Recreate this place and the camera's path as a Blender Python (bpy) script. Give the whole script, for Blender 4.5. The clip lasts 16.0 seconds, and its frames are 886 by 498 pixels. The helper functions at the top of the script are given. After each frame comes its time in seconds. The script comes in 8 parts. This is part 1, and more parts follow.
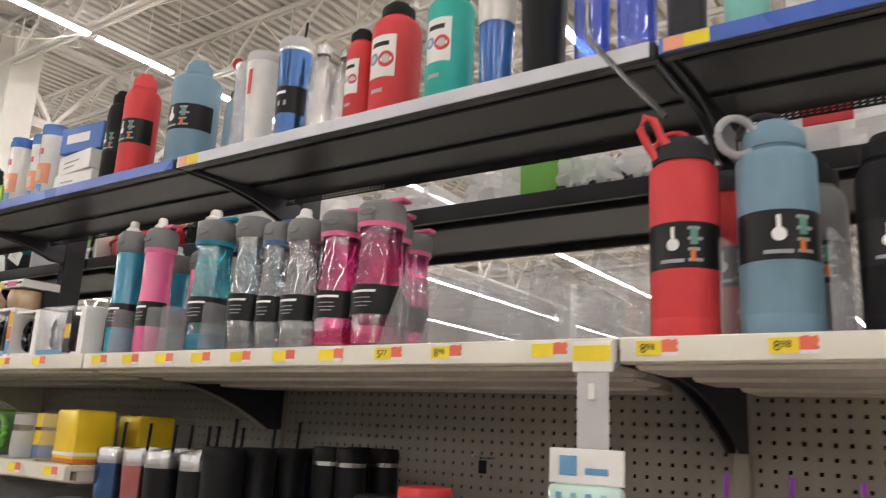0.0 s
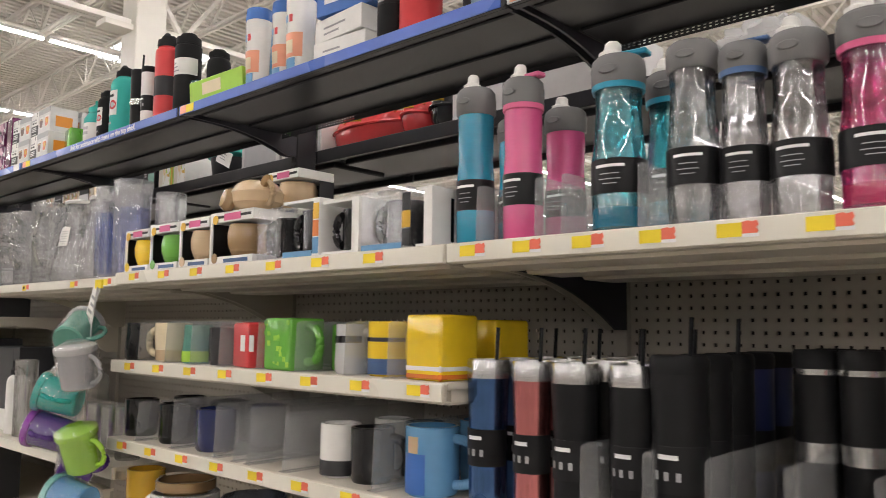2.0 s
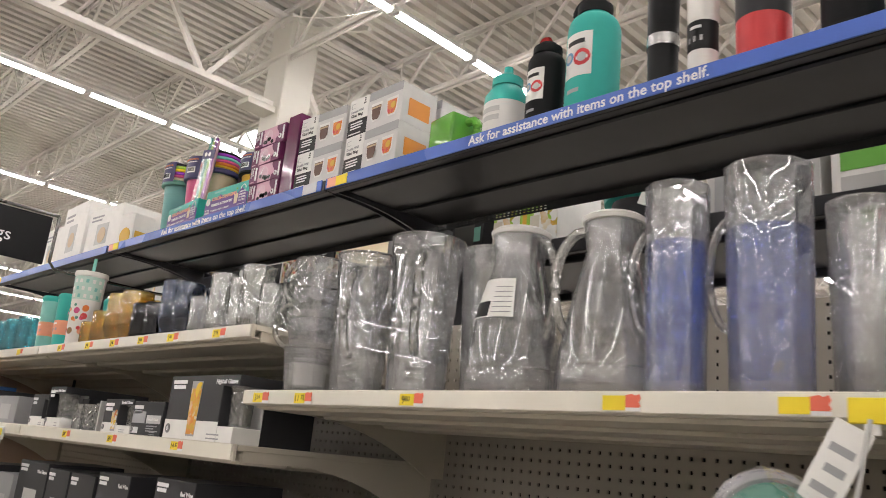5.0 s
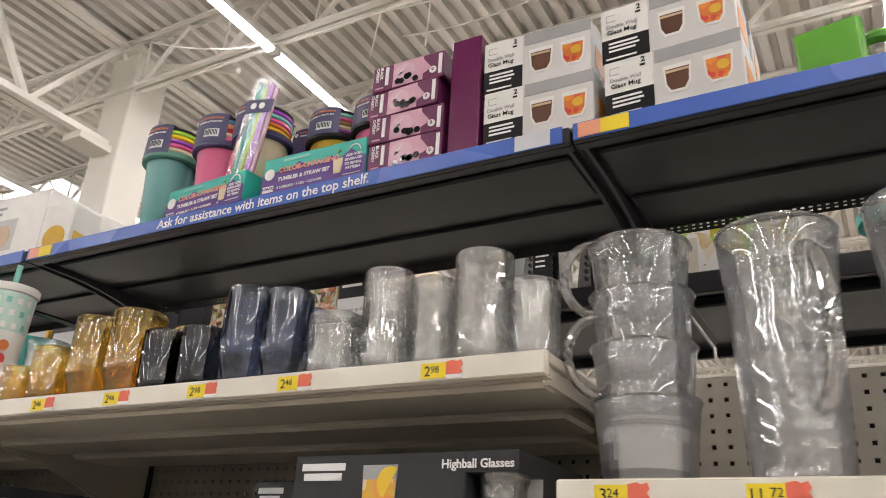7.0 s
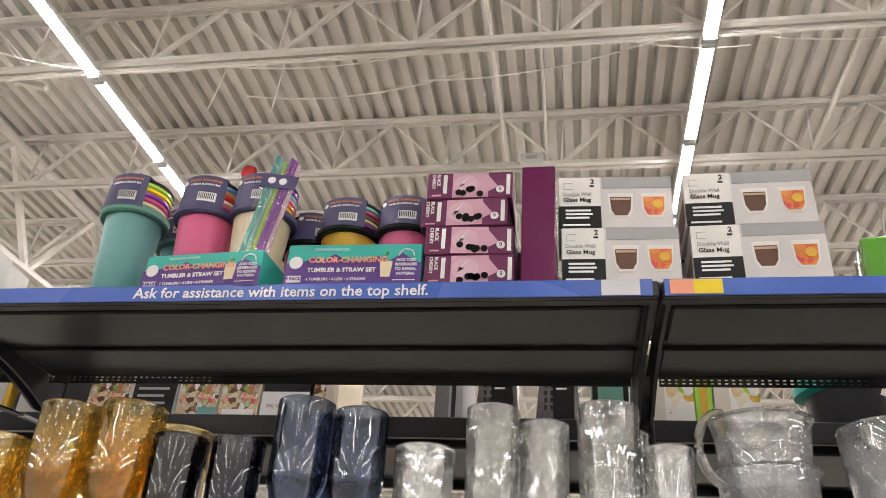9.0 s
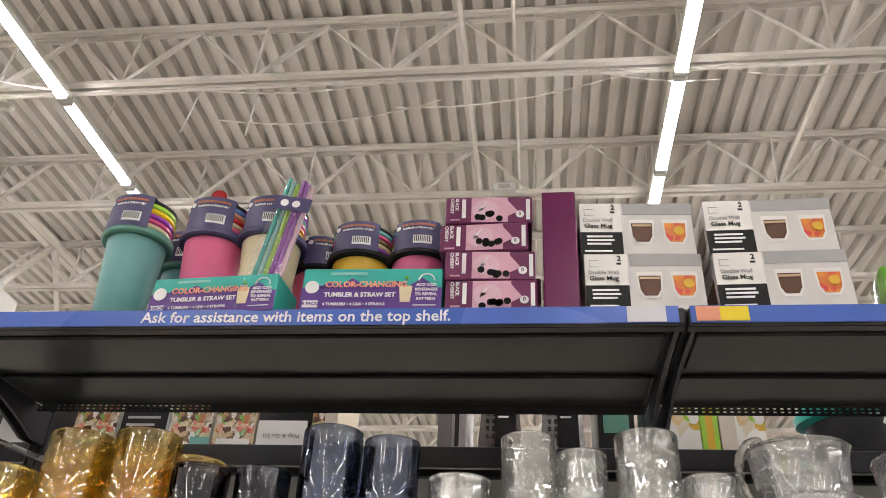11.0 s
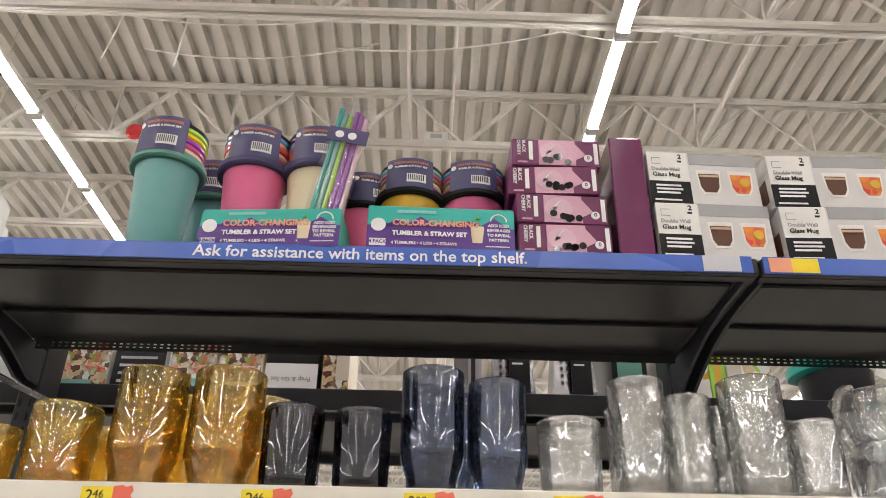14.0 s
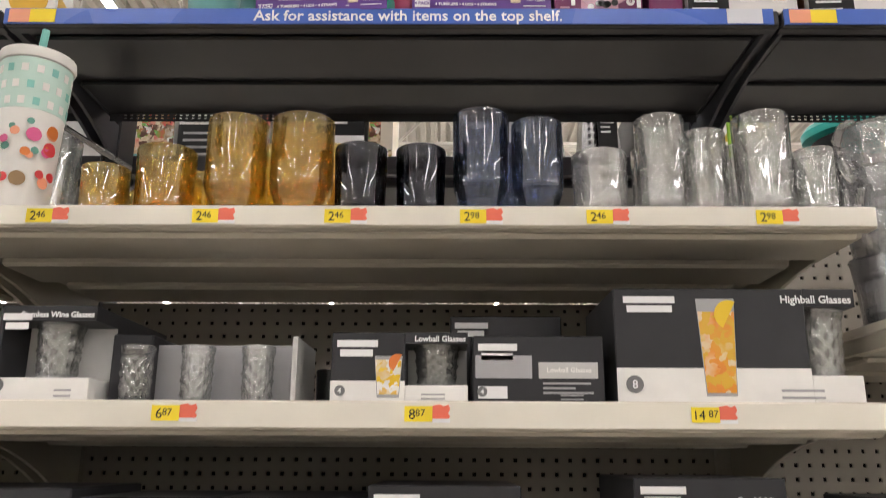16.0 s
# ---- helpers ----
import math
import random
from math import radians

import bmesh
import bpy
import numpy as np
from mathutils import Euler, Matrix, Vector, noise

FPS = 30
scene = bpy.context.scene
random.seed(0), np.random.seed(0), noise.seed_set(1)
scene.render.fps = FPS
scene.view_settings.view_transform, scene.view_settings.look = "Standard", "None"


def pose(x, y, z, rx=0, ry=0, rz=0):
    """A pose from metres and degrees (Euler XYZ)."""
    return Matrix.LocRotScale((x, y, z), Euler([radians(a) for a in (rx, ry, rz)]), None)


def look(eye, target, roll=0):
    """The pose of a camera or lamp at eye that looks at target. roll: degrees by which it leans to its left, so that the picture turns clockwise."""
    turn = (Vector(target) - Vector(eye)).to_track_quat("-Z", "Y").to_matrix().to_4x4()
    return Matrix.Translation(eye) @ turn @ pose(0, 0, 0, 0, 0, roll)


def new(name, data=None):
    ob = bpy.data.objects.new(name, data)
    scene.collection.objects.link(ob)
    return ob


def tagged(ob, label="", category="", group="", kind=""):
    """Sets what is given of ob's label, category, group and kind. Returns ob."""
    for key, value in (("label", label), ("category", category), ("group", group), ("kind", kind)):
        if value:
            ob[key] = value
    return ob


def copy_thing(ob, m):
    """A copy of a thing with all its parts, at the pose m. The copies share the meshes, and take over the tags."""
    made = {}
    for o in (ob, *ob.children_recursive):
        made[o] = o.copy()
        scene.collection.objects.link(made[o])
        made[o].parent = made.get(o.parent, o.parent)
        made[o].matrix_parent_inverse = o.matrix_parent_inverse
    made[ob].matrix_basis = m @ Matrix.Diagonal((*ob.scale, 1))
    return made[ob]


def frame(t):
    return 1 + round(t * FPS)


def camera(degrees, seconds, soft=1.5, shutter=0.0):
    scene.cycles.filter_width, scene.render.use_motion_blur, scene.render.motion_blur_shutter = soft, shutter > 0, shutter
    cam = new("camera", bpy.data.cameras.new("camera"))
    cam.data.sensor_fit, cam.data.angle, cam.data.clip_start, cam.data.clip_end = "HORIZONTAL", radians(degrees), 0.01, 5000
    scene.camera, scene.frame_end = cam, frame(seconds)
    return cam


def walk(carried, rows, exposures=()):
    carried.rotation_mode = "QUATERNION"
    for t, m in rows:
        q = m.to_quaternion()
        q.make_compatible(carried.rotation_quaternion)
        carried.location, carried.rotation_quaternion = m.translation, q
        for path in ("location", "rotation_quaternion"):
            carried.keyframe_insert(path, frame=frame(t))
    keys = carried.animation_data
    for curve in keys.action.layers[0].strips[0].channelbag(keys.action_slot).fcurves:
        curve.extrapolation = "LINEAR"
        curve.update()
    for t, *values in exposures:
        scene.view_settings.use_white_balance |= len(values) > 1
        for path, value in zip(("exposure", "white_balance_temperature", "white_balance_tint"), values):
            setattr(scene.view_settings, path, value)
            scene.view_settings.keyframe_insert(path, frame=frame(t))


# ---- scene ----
cam = camera(58.8, 16.0, soft=0.9, shutter=0.18)
PATH = [
    (0, (-0.047, -0.001, 1.293), (-1.167, 1.592, 1.75), 2.8),
    (0.5, (-0.276, 0.104, 1.281), (-1.575, 1.592, 1.595), 2.8),
    (1, (-0.449, 0.06, 1.272), (-1.797, 1.523, 1.481), 2.3),
    (1.5, (-0.622, -0.036, 1.285), (-1.928, 1.466, 1.473), 1.4),
    (2, (-0.768, -0.02, 1.281), (-2.109, 1.45, 1.484), 0.6),
    (2.5, (-1.015, 0.076, 1.282), (-2.491, 1.397, 1.556), 0.5),
    (3, (-1.277, 0.043, 1.278), (-2.841, 1.251, 1.582), 1.6),
    (3.5, (-1.62, -0.004, 1.302), (-3.177, 1.205, 1.64), 2.8),
    (3.7, (-1.763, 0.012, 1.317), (-3.305, 1.241, 1.649), 2.8),
    (5.8, (-3.1259, 0.153, 1.3033), (-4.3747, 1.57, 1.9634), 5.95),
    (6, (-3.2333, 0.149, 1.3081), (-4.4422, 1.593, 1.9819), 5.5),
    (6.5, (-3.4971, 0.148, 1.3134), (-4.5786, 1.665, 2.0422), 4.47),
    (7, (-3.77, 0.217, 1.3139), (-4.6889, 1.81, 2.1015), 3.34),
    (7.5, (-3.9888, 0.254, 1.3494), (-4.6884, 1.924, 2.2002), 2.35),
    (8, (-4.1481, 0.149, 1.3717), (-4.6236, 1.864, 2.2835), 2.61),
    (8.5, (-4.2166, 0.095, 1.3703), (-4.595, 1.801, 2.343), 3.91),
    (9, (-4.2264, 0.089, 1.3761), (-4.5494, 1.793, 2.3731), 4.16),
    (11.3, (-4.3682, 0.101, 1.3776), (-4.5598, 1.782, 2.4448), 2.21),
    (11.5, (-4.416, 0.126, 1.3948), (-4.58, 1.819, 2.4488), 1.52),
    (12, (-4.4957, 0.202, 1.404), (-4.6115, 1.895, 2.4626), 1.16),
    (12.5, (-4.5678, 0.157, 1.3873), (-4.6416, 1.861, 2.4327), 1.16),
    (13, (-4.6107, 0.126, 1.3666), (-4.6426, 1.846, 2.3858), 1.16),
    (13.5, (-4.6081, 0.12, 1.365), (-4.6042, 1.857, 2.3571), 1.3),
    (14, (-4.5834, 0.128, 1.3743), (-4.5487, 1.879, 2.3391), 0.95),
    (14.5, (-4.5788, 0.136, 1.3758), (-4.5236, 1.909, 2.2993), 0.59),
    (15, (-4.5988, 0.13, 1.3559), (-4.5467, 1.944, 2.1974), 0.28),
    (15.5, (-4.6228, 0.095, 1.3187), (-4.5971, 1.968, 2.0195), 0.21),
    (16, (-4.6191, 0.037, 1.2451), (-4.6309, 1.969, 1.7613), 0.25),
]
walk(cam, [(t, look(eye, target, roll)) for t, eye, target, roll in PATH],
     exposures=[(0, -0.10), (3.5, -0.12), (6.0, -0.14), (7.5, -0.04), (9.0, 0.02), (12.5, 0.03), (16.0, 0.08)])

# ---------------------------------------------------------------- light
world = bpy.data.worlds.new("store_world")
scene.world = world
world.use_nodes = True
world.node_tree.nodes["Background"].inputs[0].default_value = (0.9, 0.95, 1.0, 1)
world.node_tree.nodes["Background"].inputs[1].default_value = 0.05
LAMP_POWER = 46.0


# ---------------------------------------------------------------- materials
def mat(name, color, rough=0.5, metal=0.0, var=0.08, scale=30.0, bump=0.0, bump_scale=200.0, coat=0.0, spec=0.5,
        trans=0.0, ior=1.45, alpha=1.0, rand=0.0):
    m = bpy.data.materials.new(name)
    m.use_nodes = True
    nt = m.node_tree
    b = nt.nodes["Principled BSDF"]
    b.inputs["Roughness"].default_value = rough
    b.inputs["Metallic"].default_value = metal
    b.inputs["Coat Weight"].default_value = coat
    b.inputs["Coat Roughness"].default_value = 0.3 if coat < 0.3 else 0.05
    b.inputs["Specular IOR Level"].default_value = spec
    b.inputs["Transmission Weight"].default_value = trans
    b.inputs["IOR"].default_value = ior
    b.inputs["Alpha"].default_value = alpha
    col = (*color, 1)
    b.inputs["Base Color"].default_value = col
    co = nt.nodes.new("ShaderNodeTexCoord")
    if var or rand:
        n1 = nt.nodes.new("ShaderNodeTexNoise")
        n1.inputs["Scale"].default_value = scale
        n1.inputs["Detail"].default_value = 5
        nt.links.new(co.outputs["Object"], n1.inputs["Vector"])
        n2 = nt.nodes.new("ShaderNodeTexNoise")
        n2.inputs["Scale"].default_value = scale * 0.12
        n2.inputs["Detail"].default_value = 3
        nt.links.new(co.outputs["Object"], n2.inputs["Vector"])
        add = nt.nodes.new("ShaderNodeMath")
        add.operation = "ADD"
        nt.links.new(n1.outputs["Fac"], add.inputs[0])
        nt.links.new(n2.outputs["Fac"], add.inputs[1])
        if rand:
            oi = nt.nodes.new("ShaderNodeObjectInfo")
            mr = nt.nodes.new("ShaderNodeMath")
            mr.operation = "MULTIPLY_ADD"
            mr.inputs[1].default_value = rand / max(var, 0.01)
            nt.links.new(oi.outputs["Random"], mr.inputs[0])
            nt.links.new(add.outputs[0], mr.inputs[2])
            src = mr.outputs[0]
        else:
            src = add.outputs[0]
        rng = nt.nodes.new("ShaderNodeMapRange")
        rng.inputs["From Min"].default_value = 0.6
        rng.inputs["From Max"].default_value = 1.4
        rng.inputs["To Min"].default_value = 1 - var
        rng.inputs["To Max"].default_value = 1 + var
        nt.links.new(src, rng.inputs["Value"])
        mix = nt.nodes.new("ShaderNodeVectorMath")
        mix.operation = "SCALE"
        mix.inputs[0].default_value = color
        nt.links.new(rng.outputs[0], mix.inputs["Scale"])
        nt.links.new(mix.outputs[0], b.inputs["Base Color"])
        r2 = nt.nodes.new("ShaderNodeMapRange")
        r2.inputs["From Min"].default_value = 0.3
        r2.inputs["From Max"].default_value = 0.7
        r2.inputs["To Min"].default_value = max(rough - 0.06, 0.0)
        r2.inputs["To Max"].default_value = min(rough + 0.08, 1.0)
        nt.links.new(n2.outputs["Fac"], r2.inputs["Value"])
        nt.links.new(r2.outputs[0], b.inputs["Roughness"])
    if bump:
        nb = nt.nodes.new("ShaderNodeTexNoise")
        nb.inputs["Scale"].default_value = bump_scale
        nb.inputs["Detail"].default_value = 4
        nt.links.new(co.outputs["Object"], nb.inputs["Vector"])
        bp = nt.nodes.new("ShaderNodeBump")
        bp.inputs["Strength"].default_value = bump
        bp.inputs["Distance"].default_value = 0.002
        nt.links.new(nb.outputs["Fac"], bp.inputs["Height"])
        nt.links.new(bp.outputs[0], b.inputs["Normal"])
    return m


def glow(name, color, power):
    m = bpy.data.materials.new(name)
    m.use_nodes = True
    b = m.node_tree.nodes["Principled BSDF"]
    b.inputs["Base Color"].default_value = (0.9, 0.9, 0.9, 1)
    b.inputs["Emission Color"].default_value = (*color, 1)
    b.inputs["Emission Strength"].default_value = power
    return m


def glassy(name, tint, gloss=1.0, haze=0.06, wavy=0.15, wave_scale=60.0, rough=0.04, edge=0.75):
    """Thin clear ware: tinted see-through walls with a glossy skin and a little haze."""
    m = bpy.data.materials.new(name)
    m.use_nodes = True
    nt = m.node_tree
    nt.nodes.remove(nt.nodes["Principled BSDF"])
    out = nt.nodes["Material Output"]
    see = nt.nodes.new("ShaderNodeBsdfTransparent")
    see.inputs["Color"].default_value = (*tint, 1)
    body = nt.nodes.new("ShaderNodeBsdfTranslucent")
    body.inputs["Color"].default_value = (*[min(1, c * 0.95) for c in tint], 1)
    mix1 = nt.nodes.new("ShaderNodeMixShader")
    mix1.inputs[0].default_value = haze
    nt.links.new(see.outputs[0], mix1.inputs[1])
    front = nt.nodes.new("ShaderNodeBsdfDiffuse")
    front.inputs["Color"].default_value = body.inputs["Color"].default_value
    both = nt.nodes.new("ShaderNodeMixShader")
    both.inputs[0].default_value = 0.5
    nt.links.new(body.outputs[0], both.inputs[1])
    nt.links.new(front.outputs[0], both.inputs[2])
    nt.links.new(both.outputs[0], mix1.inputs[2])
    skin = nt.nodes.new("ShaderNodeBsdfGlossy")
    skin.inputs["Roughness"].default_value = rough
    skin.inputs["Color"].default_value = (gloss, gloss, gloss, 1)
    lw = nt.nodes.new("ShaderNodeLayerWeight")
    lw.inputs["Blend"].default_value = 0.35
    pw = nt.nodes.new("ShaderNodeMath")
    pw.operation = "POWER"
    pw.inputs[1].default_value = 2.2
    nt.links.new(lw.outputs["Facing"], pw.inputs[0])
    fr = nt.nodes.new("ShaderNodeMath")
    fr.operation = "MULTIPLY_ADD"
    fr.inputs[1].default_value = edge
    fr.inputs[2].default_value = 0.09
    nt.links.new(pw.outputs[0], fr.inputs[0])
    mix2 = nt.nodes.new("ShaderNodeMixShader")
    nt.links.new(fr.outputs[0], mix2.inputs[0])
    nt.links.new(mix1.outputs[0], mix2.inputs[1])
    nt.links.new(skin.outputs[0], mix2.inputs[2])
    nt.links.new(mix2.outputs[0], out.inputs["Surface"])
    co = nt.nodes.new("ShaderNodeTexCoord")
    nb = nt.nodes.new("ShaderNodeTexNoise")
    nb.inputs["Scale"].default_value = wave_scale
    nb.inputs["Detail"].default_value = 2
    nt.links.new(co.outputs["Object"], nb.inputs["Vector"])
    bp = nt.nodes.new("ShaderNodeBump")
    bp.inputs["Strength"].default_value = wavy
    bp.inputs["Distance"].default_value = 0.004
    nt.links.new(nb.outputs["Fac"], bp.inputs["Height"])
    nt.links.new(bp.outputs[0], skin.inputs["Normal"])
    nt.links.new(bp.outputs[0], lw.inputs["Normal"])
    return m


def vitreous(name, tint, haze, skin, rough=0.0, through_share=0.55):
    """Pressed glass: a refracting body, part of its light passing straight through, and a faint bloom."""
    m = bpy.data.materials.new(name)
    m.use_nodes = True
    nt = m.node_tree
    nt.nodes.remove(nt.nodes["Principled BSDF"])
    g = nt.nodes.new("ShaderNodeBsdfGlass")
    g.inputs["Roughness"].default_value = rough
    g.inputs["IOR"].default_value = 1.5
    see = nt.nodes.new("ShaderNodeBsdfTransparent")
    film = nt.nodes.new("ShaderNodeBsdfDiffuse")
    back = nt.nodes.new("ShaderNodeBsdfTranslucent")
    g.inputs["Color"].default_value = see.inputs["Color"].default_value = (*tint, 1)
    film.inputs["Color"].default_value = back.inputs["Color"].default_value = (*[0.95 * c ** 1.5 for c in tint], 1)
    share = nt.nodes.new("ShaderNodeMixShader")
    share.inputs[0].default_value = through_share
    nt.links.new(g.outputs[0], share.inputs[1])
    nt.links.new(see.outputs[0], share.inputs[2])
    bloom = nt.nodes.new("ShaderNodeMixShader")
    bloom.inputs[0].default_value = 0.5
    nt.links.new(film.outputs[0], bloom.inputs[1])
    nt.links.new(back.outputs[0], bloom.inputs[2])
    veil = nt.nodes.new("ShaderNodeMixShader")
    veil.inputs[0].default_value = haze
    nt.links.new(share.outputs[0], veil.inputs[1])
    nt.links.new(bloom.outputs[0], veil.inputs[2])
    shine = nt.nodes.new("ShaderNodeBsdfGlossy")
    shine.inputs["Roughness"].default_value = 0.015
    lw = nt.nodes.new("ShaderNodeLayerWeight")
    lw.inputs["Blend"].default_value = 0.3
    fr = nt.nodes.new("ShaderNodeMath")
    fr.operation = "MULTIPLY_ADD"
    fr.inputs[1].default_value = 0.25
    fr.inputs[2].default_value = skin
    nt.links.new(lw.outputs["Fresnel"], fr.inputs[0])
    top = nt.nodes.new("ShaderNodeMixShader")
    nt.links.new(fr.outputs[0], top.inputs[0])
    nt.links.new(veil.outputs[0], top.inputs[1])
    nt.links.new(shine.outputs[0], top.inputs[2])
    nt.links.new(top.outputs[0], nt.nodes["Material Output"].inputs["Surface"])
    return m


M = {}
M["black_metal"] = mat("shelf_black_metal", (0.033, 0.033, 0.037), 0.38, 0.0, 0.25, 9, 0.05, 400, 0, 0.35)
M["cream"] = mat("shelf_cream_enamel", (0.64, 0.59, 0.50), 0.38, 0.0, 0.07, 6, 0.04, 300)
M["rail"] = mat("price_rail_plastic", (0.74, 0.71, 0.62), 0.3, 0.0, 0.06, 14)
M["peg"] = mat("pegboard_beige", (0.42, 0.385, 0.33), 0.6, 0.0, 0.08, 7, 0.05, 300)
# near-black that stands in for the shade inside holes and slots
M["dark"] = mat("shade_black", (0.012, 0.011, 0.01), 0.8, 0, 0.1)
M["navy"] = mat("bracket_dark", (0.036, 0.037, 0.048), 0.45, 0, 0.2, 12)
M["blue_rail"] = mat("blue_rail_strip", (0.075, 0.15, 0.52), 0.28, 0, 0.12, 10)
M["white_rail"] = mat("pale_rail_strip", (0.62, 0.64, 0.68), 0.3, 0, 0.08, 10)
M["yellow_tag"] = mat("yellow_tag", (0.85, 0.66, 0.03), 0.5, 0, 0.06, 40)
M["red_tag"] = mat("red_tag", (0.78, 0.16, 0.10), 0.5, 0, 0.08, 40)
M["ink"] = mat("black_ink", (0.015, 0.015, 0.015), 0.6, 0, 0)
M["white_ink"] = mat("white_ink", (0.8, 0.8, 0.8), 0.6, 0, 0)
M["grey_ink"] = mat("grey_ink", (0.35, 0.35, 0.36), 0.6, 0, 0)
M["deck"] = mat("roof_deck_paint", (0.71, 0.68, 0.635), 0.65, 0, 0.12, 1.2, 0.05, 60)
M["joist"] = mat("joist_paint", (0.82, 0.79, 0.745), 0.6, 0, 0.12, 2.0)
M["floor"] = mat("floor_vinyl", (0.37, 0.345, 0.30), 0.25, 0, 0.1, 3.0)
M["wall"] = mat("wall_paint", (0.68, 0.67, 0.63), 0.7, 0, 0.06, 1.5)
M["column"] = mat("column_paint", (0.72, 0.70, 0.64), 0.5, 0, 0.06, 3)
M["housing"] = mat("lamp_housing", (0.75, 0.75, 0.73), 0.4, 0, 0.05)
M["lamp"] = glow("lamp_diffuser", (1.0, 0.94, 0.92), LAMP_POWER)
M["sky"] = glow("skylight_pane", (0.93, 0.97, 1.0), 4.0)
M["wood_end"] = mat("end_panel_board", (0.36, 0.26, 0.20), 0.6, 0, 0.12, 12)
M["gray_frame"] = mat("gray_frame", (0.30, 0.30, 0.32), 0.5, 0, 0.1)

COL = dict(
    teal=(0.012, 0.25, 0.38), pink=(0.64, 0.09, 0.25), red=(0.62, 0.045, 0.05), slate=(0.17, 0.29, 0.37), black=(0.011, 0.011, 0.012),
    grey=(0.17, 0.17, 0.17), white=(0.78, 0.77, 0.74), aqua=(0.03, 0.42, 0.36), blue=(0.04, 0.14, 0.45), navy=(0.012, 0.02, 0.09),
    green=(0.13, 0.40, 0.05), yellow=(0.80, 0.55, 0.02), orange=(0.65, 0.18, 0.03), purple=(0.10, 0.035, 0.24), plum=(0.13, 0.012, 0.075),
    brown=(0.30, 0.19, 0.09), tan=(0.55, 0.40, 0.24), cream=(0.72, 0.62, 0.42), silver=(0.48, 0.48, 0.48), charcoal=(0.034, 0.034, 0.037),
    sky=(0.12, 0.30, 0.52), rose=(0.46, 0.16, 0.16), steelblue=(0.06, 0.12, 0.26), palegrey=(0.50, 0.50, 0.49), lime=(0.35, 0.62, 0.06),
    mint=(0.20, 0.52, 0.47), palemint=(0.50, 0.68, 0.61), lilac=(0.66, 0.44, 0.53), sage=(0.10, 0.28, 0.22), dusk=(0.06, 0.055, 0.14), sea=(0.15, 0.38, 0.37),
    hotpink=(0.70, 0.12, 0.27), gold=(0.68, 0.40, 0.03), mauve=(0.60, 0.34, 0.44), salmon=(0.78, 0.33, 0.20), kraft=(0.42, 0.30, 0.18),
    violet=(0.30, 0.05, 0.42), amber=(0.75, 0.28, 0.03), coffee=(0.10, 0.035, 0.015), lightgrey=(0.36, 0.36, 0.37), offblack=(0.011, 0.011, 0.012), shell=(0.62, 0.61, 0.60))


def paint(c, finish="satin"):
    key = c + "_" + finish
    if key not in M:
        rough, metal, coat, bump = dict(satin=(0.38, 0, 0, 0.03), matte=(0.6, 0, 0, 0.08), gloss=(0.16, 0, 0.4, 0.0), metal=(0.24, 0.95, 0, 0.02),
                                        card=(0.42, 0, 0.12, 0.03), ceramic=(0.12, 0, 0.5, 0.03), rubber=(0.55, 0, 0, 0.1))[finish]
        M[key] = mat(key, COL[c], rough, metal, 0.07, 35, bump, 350, coat, 0.18 if max(COL[c]) < 0.045 else 0.5)
    return M[key]


PRESSED = dict(
    # tint of one wall, haze, share of light that the polished skin throws back
    glass=((0.985, 0.99, 0.988), 0.042, 0.16),
    amber=((0.965, 0.82, 0.44), 0.035, 0.10),
    smoke=((0.50, 0.55, 0.66), 0.0, 0.08),
    black=((0.32, 0.33, 0.38), 0.0, 0.06),
    plastic=((0.975, 0.978, 0.992), 0.10, 0.11),
    teal=((0.55, 0.88, 0.93), 0.015, 0.10),
    grey=((0.90, 0.90, 0.91), 0.006, 0.10),
    pink=((0.95, 0.50, 0.73), 0.015, 0.10))


def clear(c):
    key = "clear_" + c
    if key not in M:
        M[key] = glassy(key, (0.35, 0.48, 0.92), 1.0, 0.30, 0.16, 28, 0.04) if c == "blue" else vitreous(key, *PRESSED[c])
    return M[key]


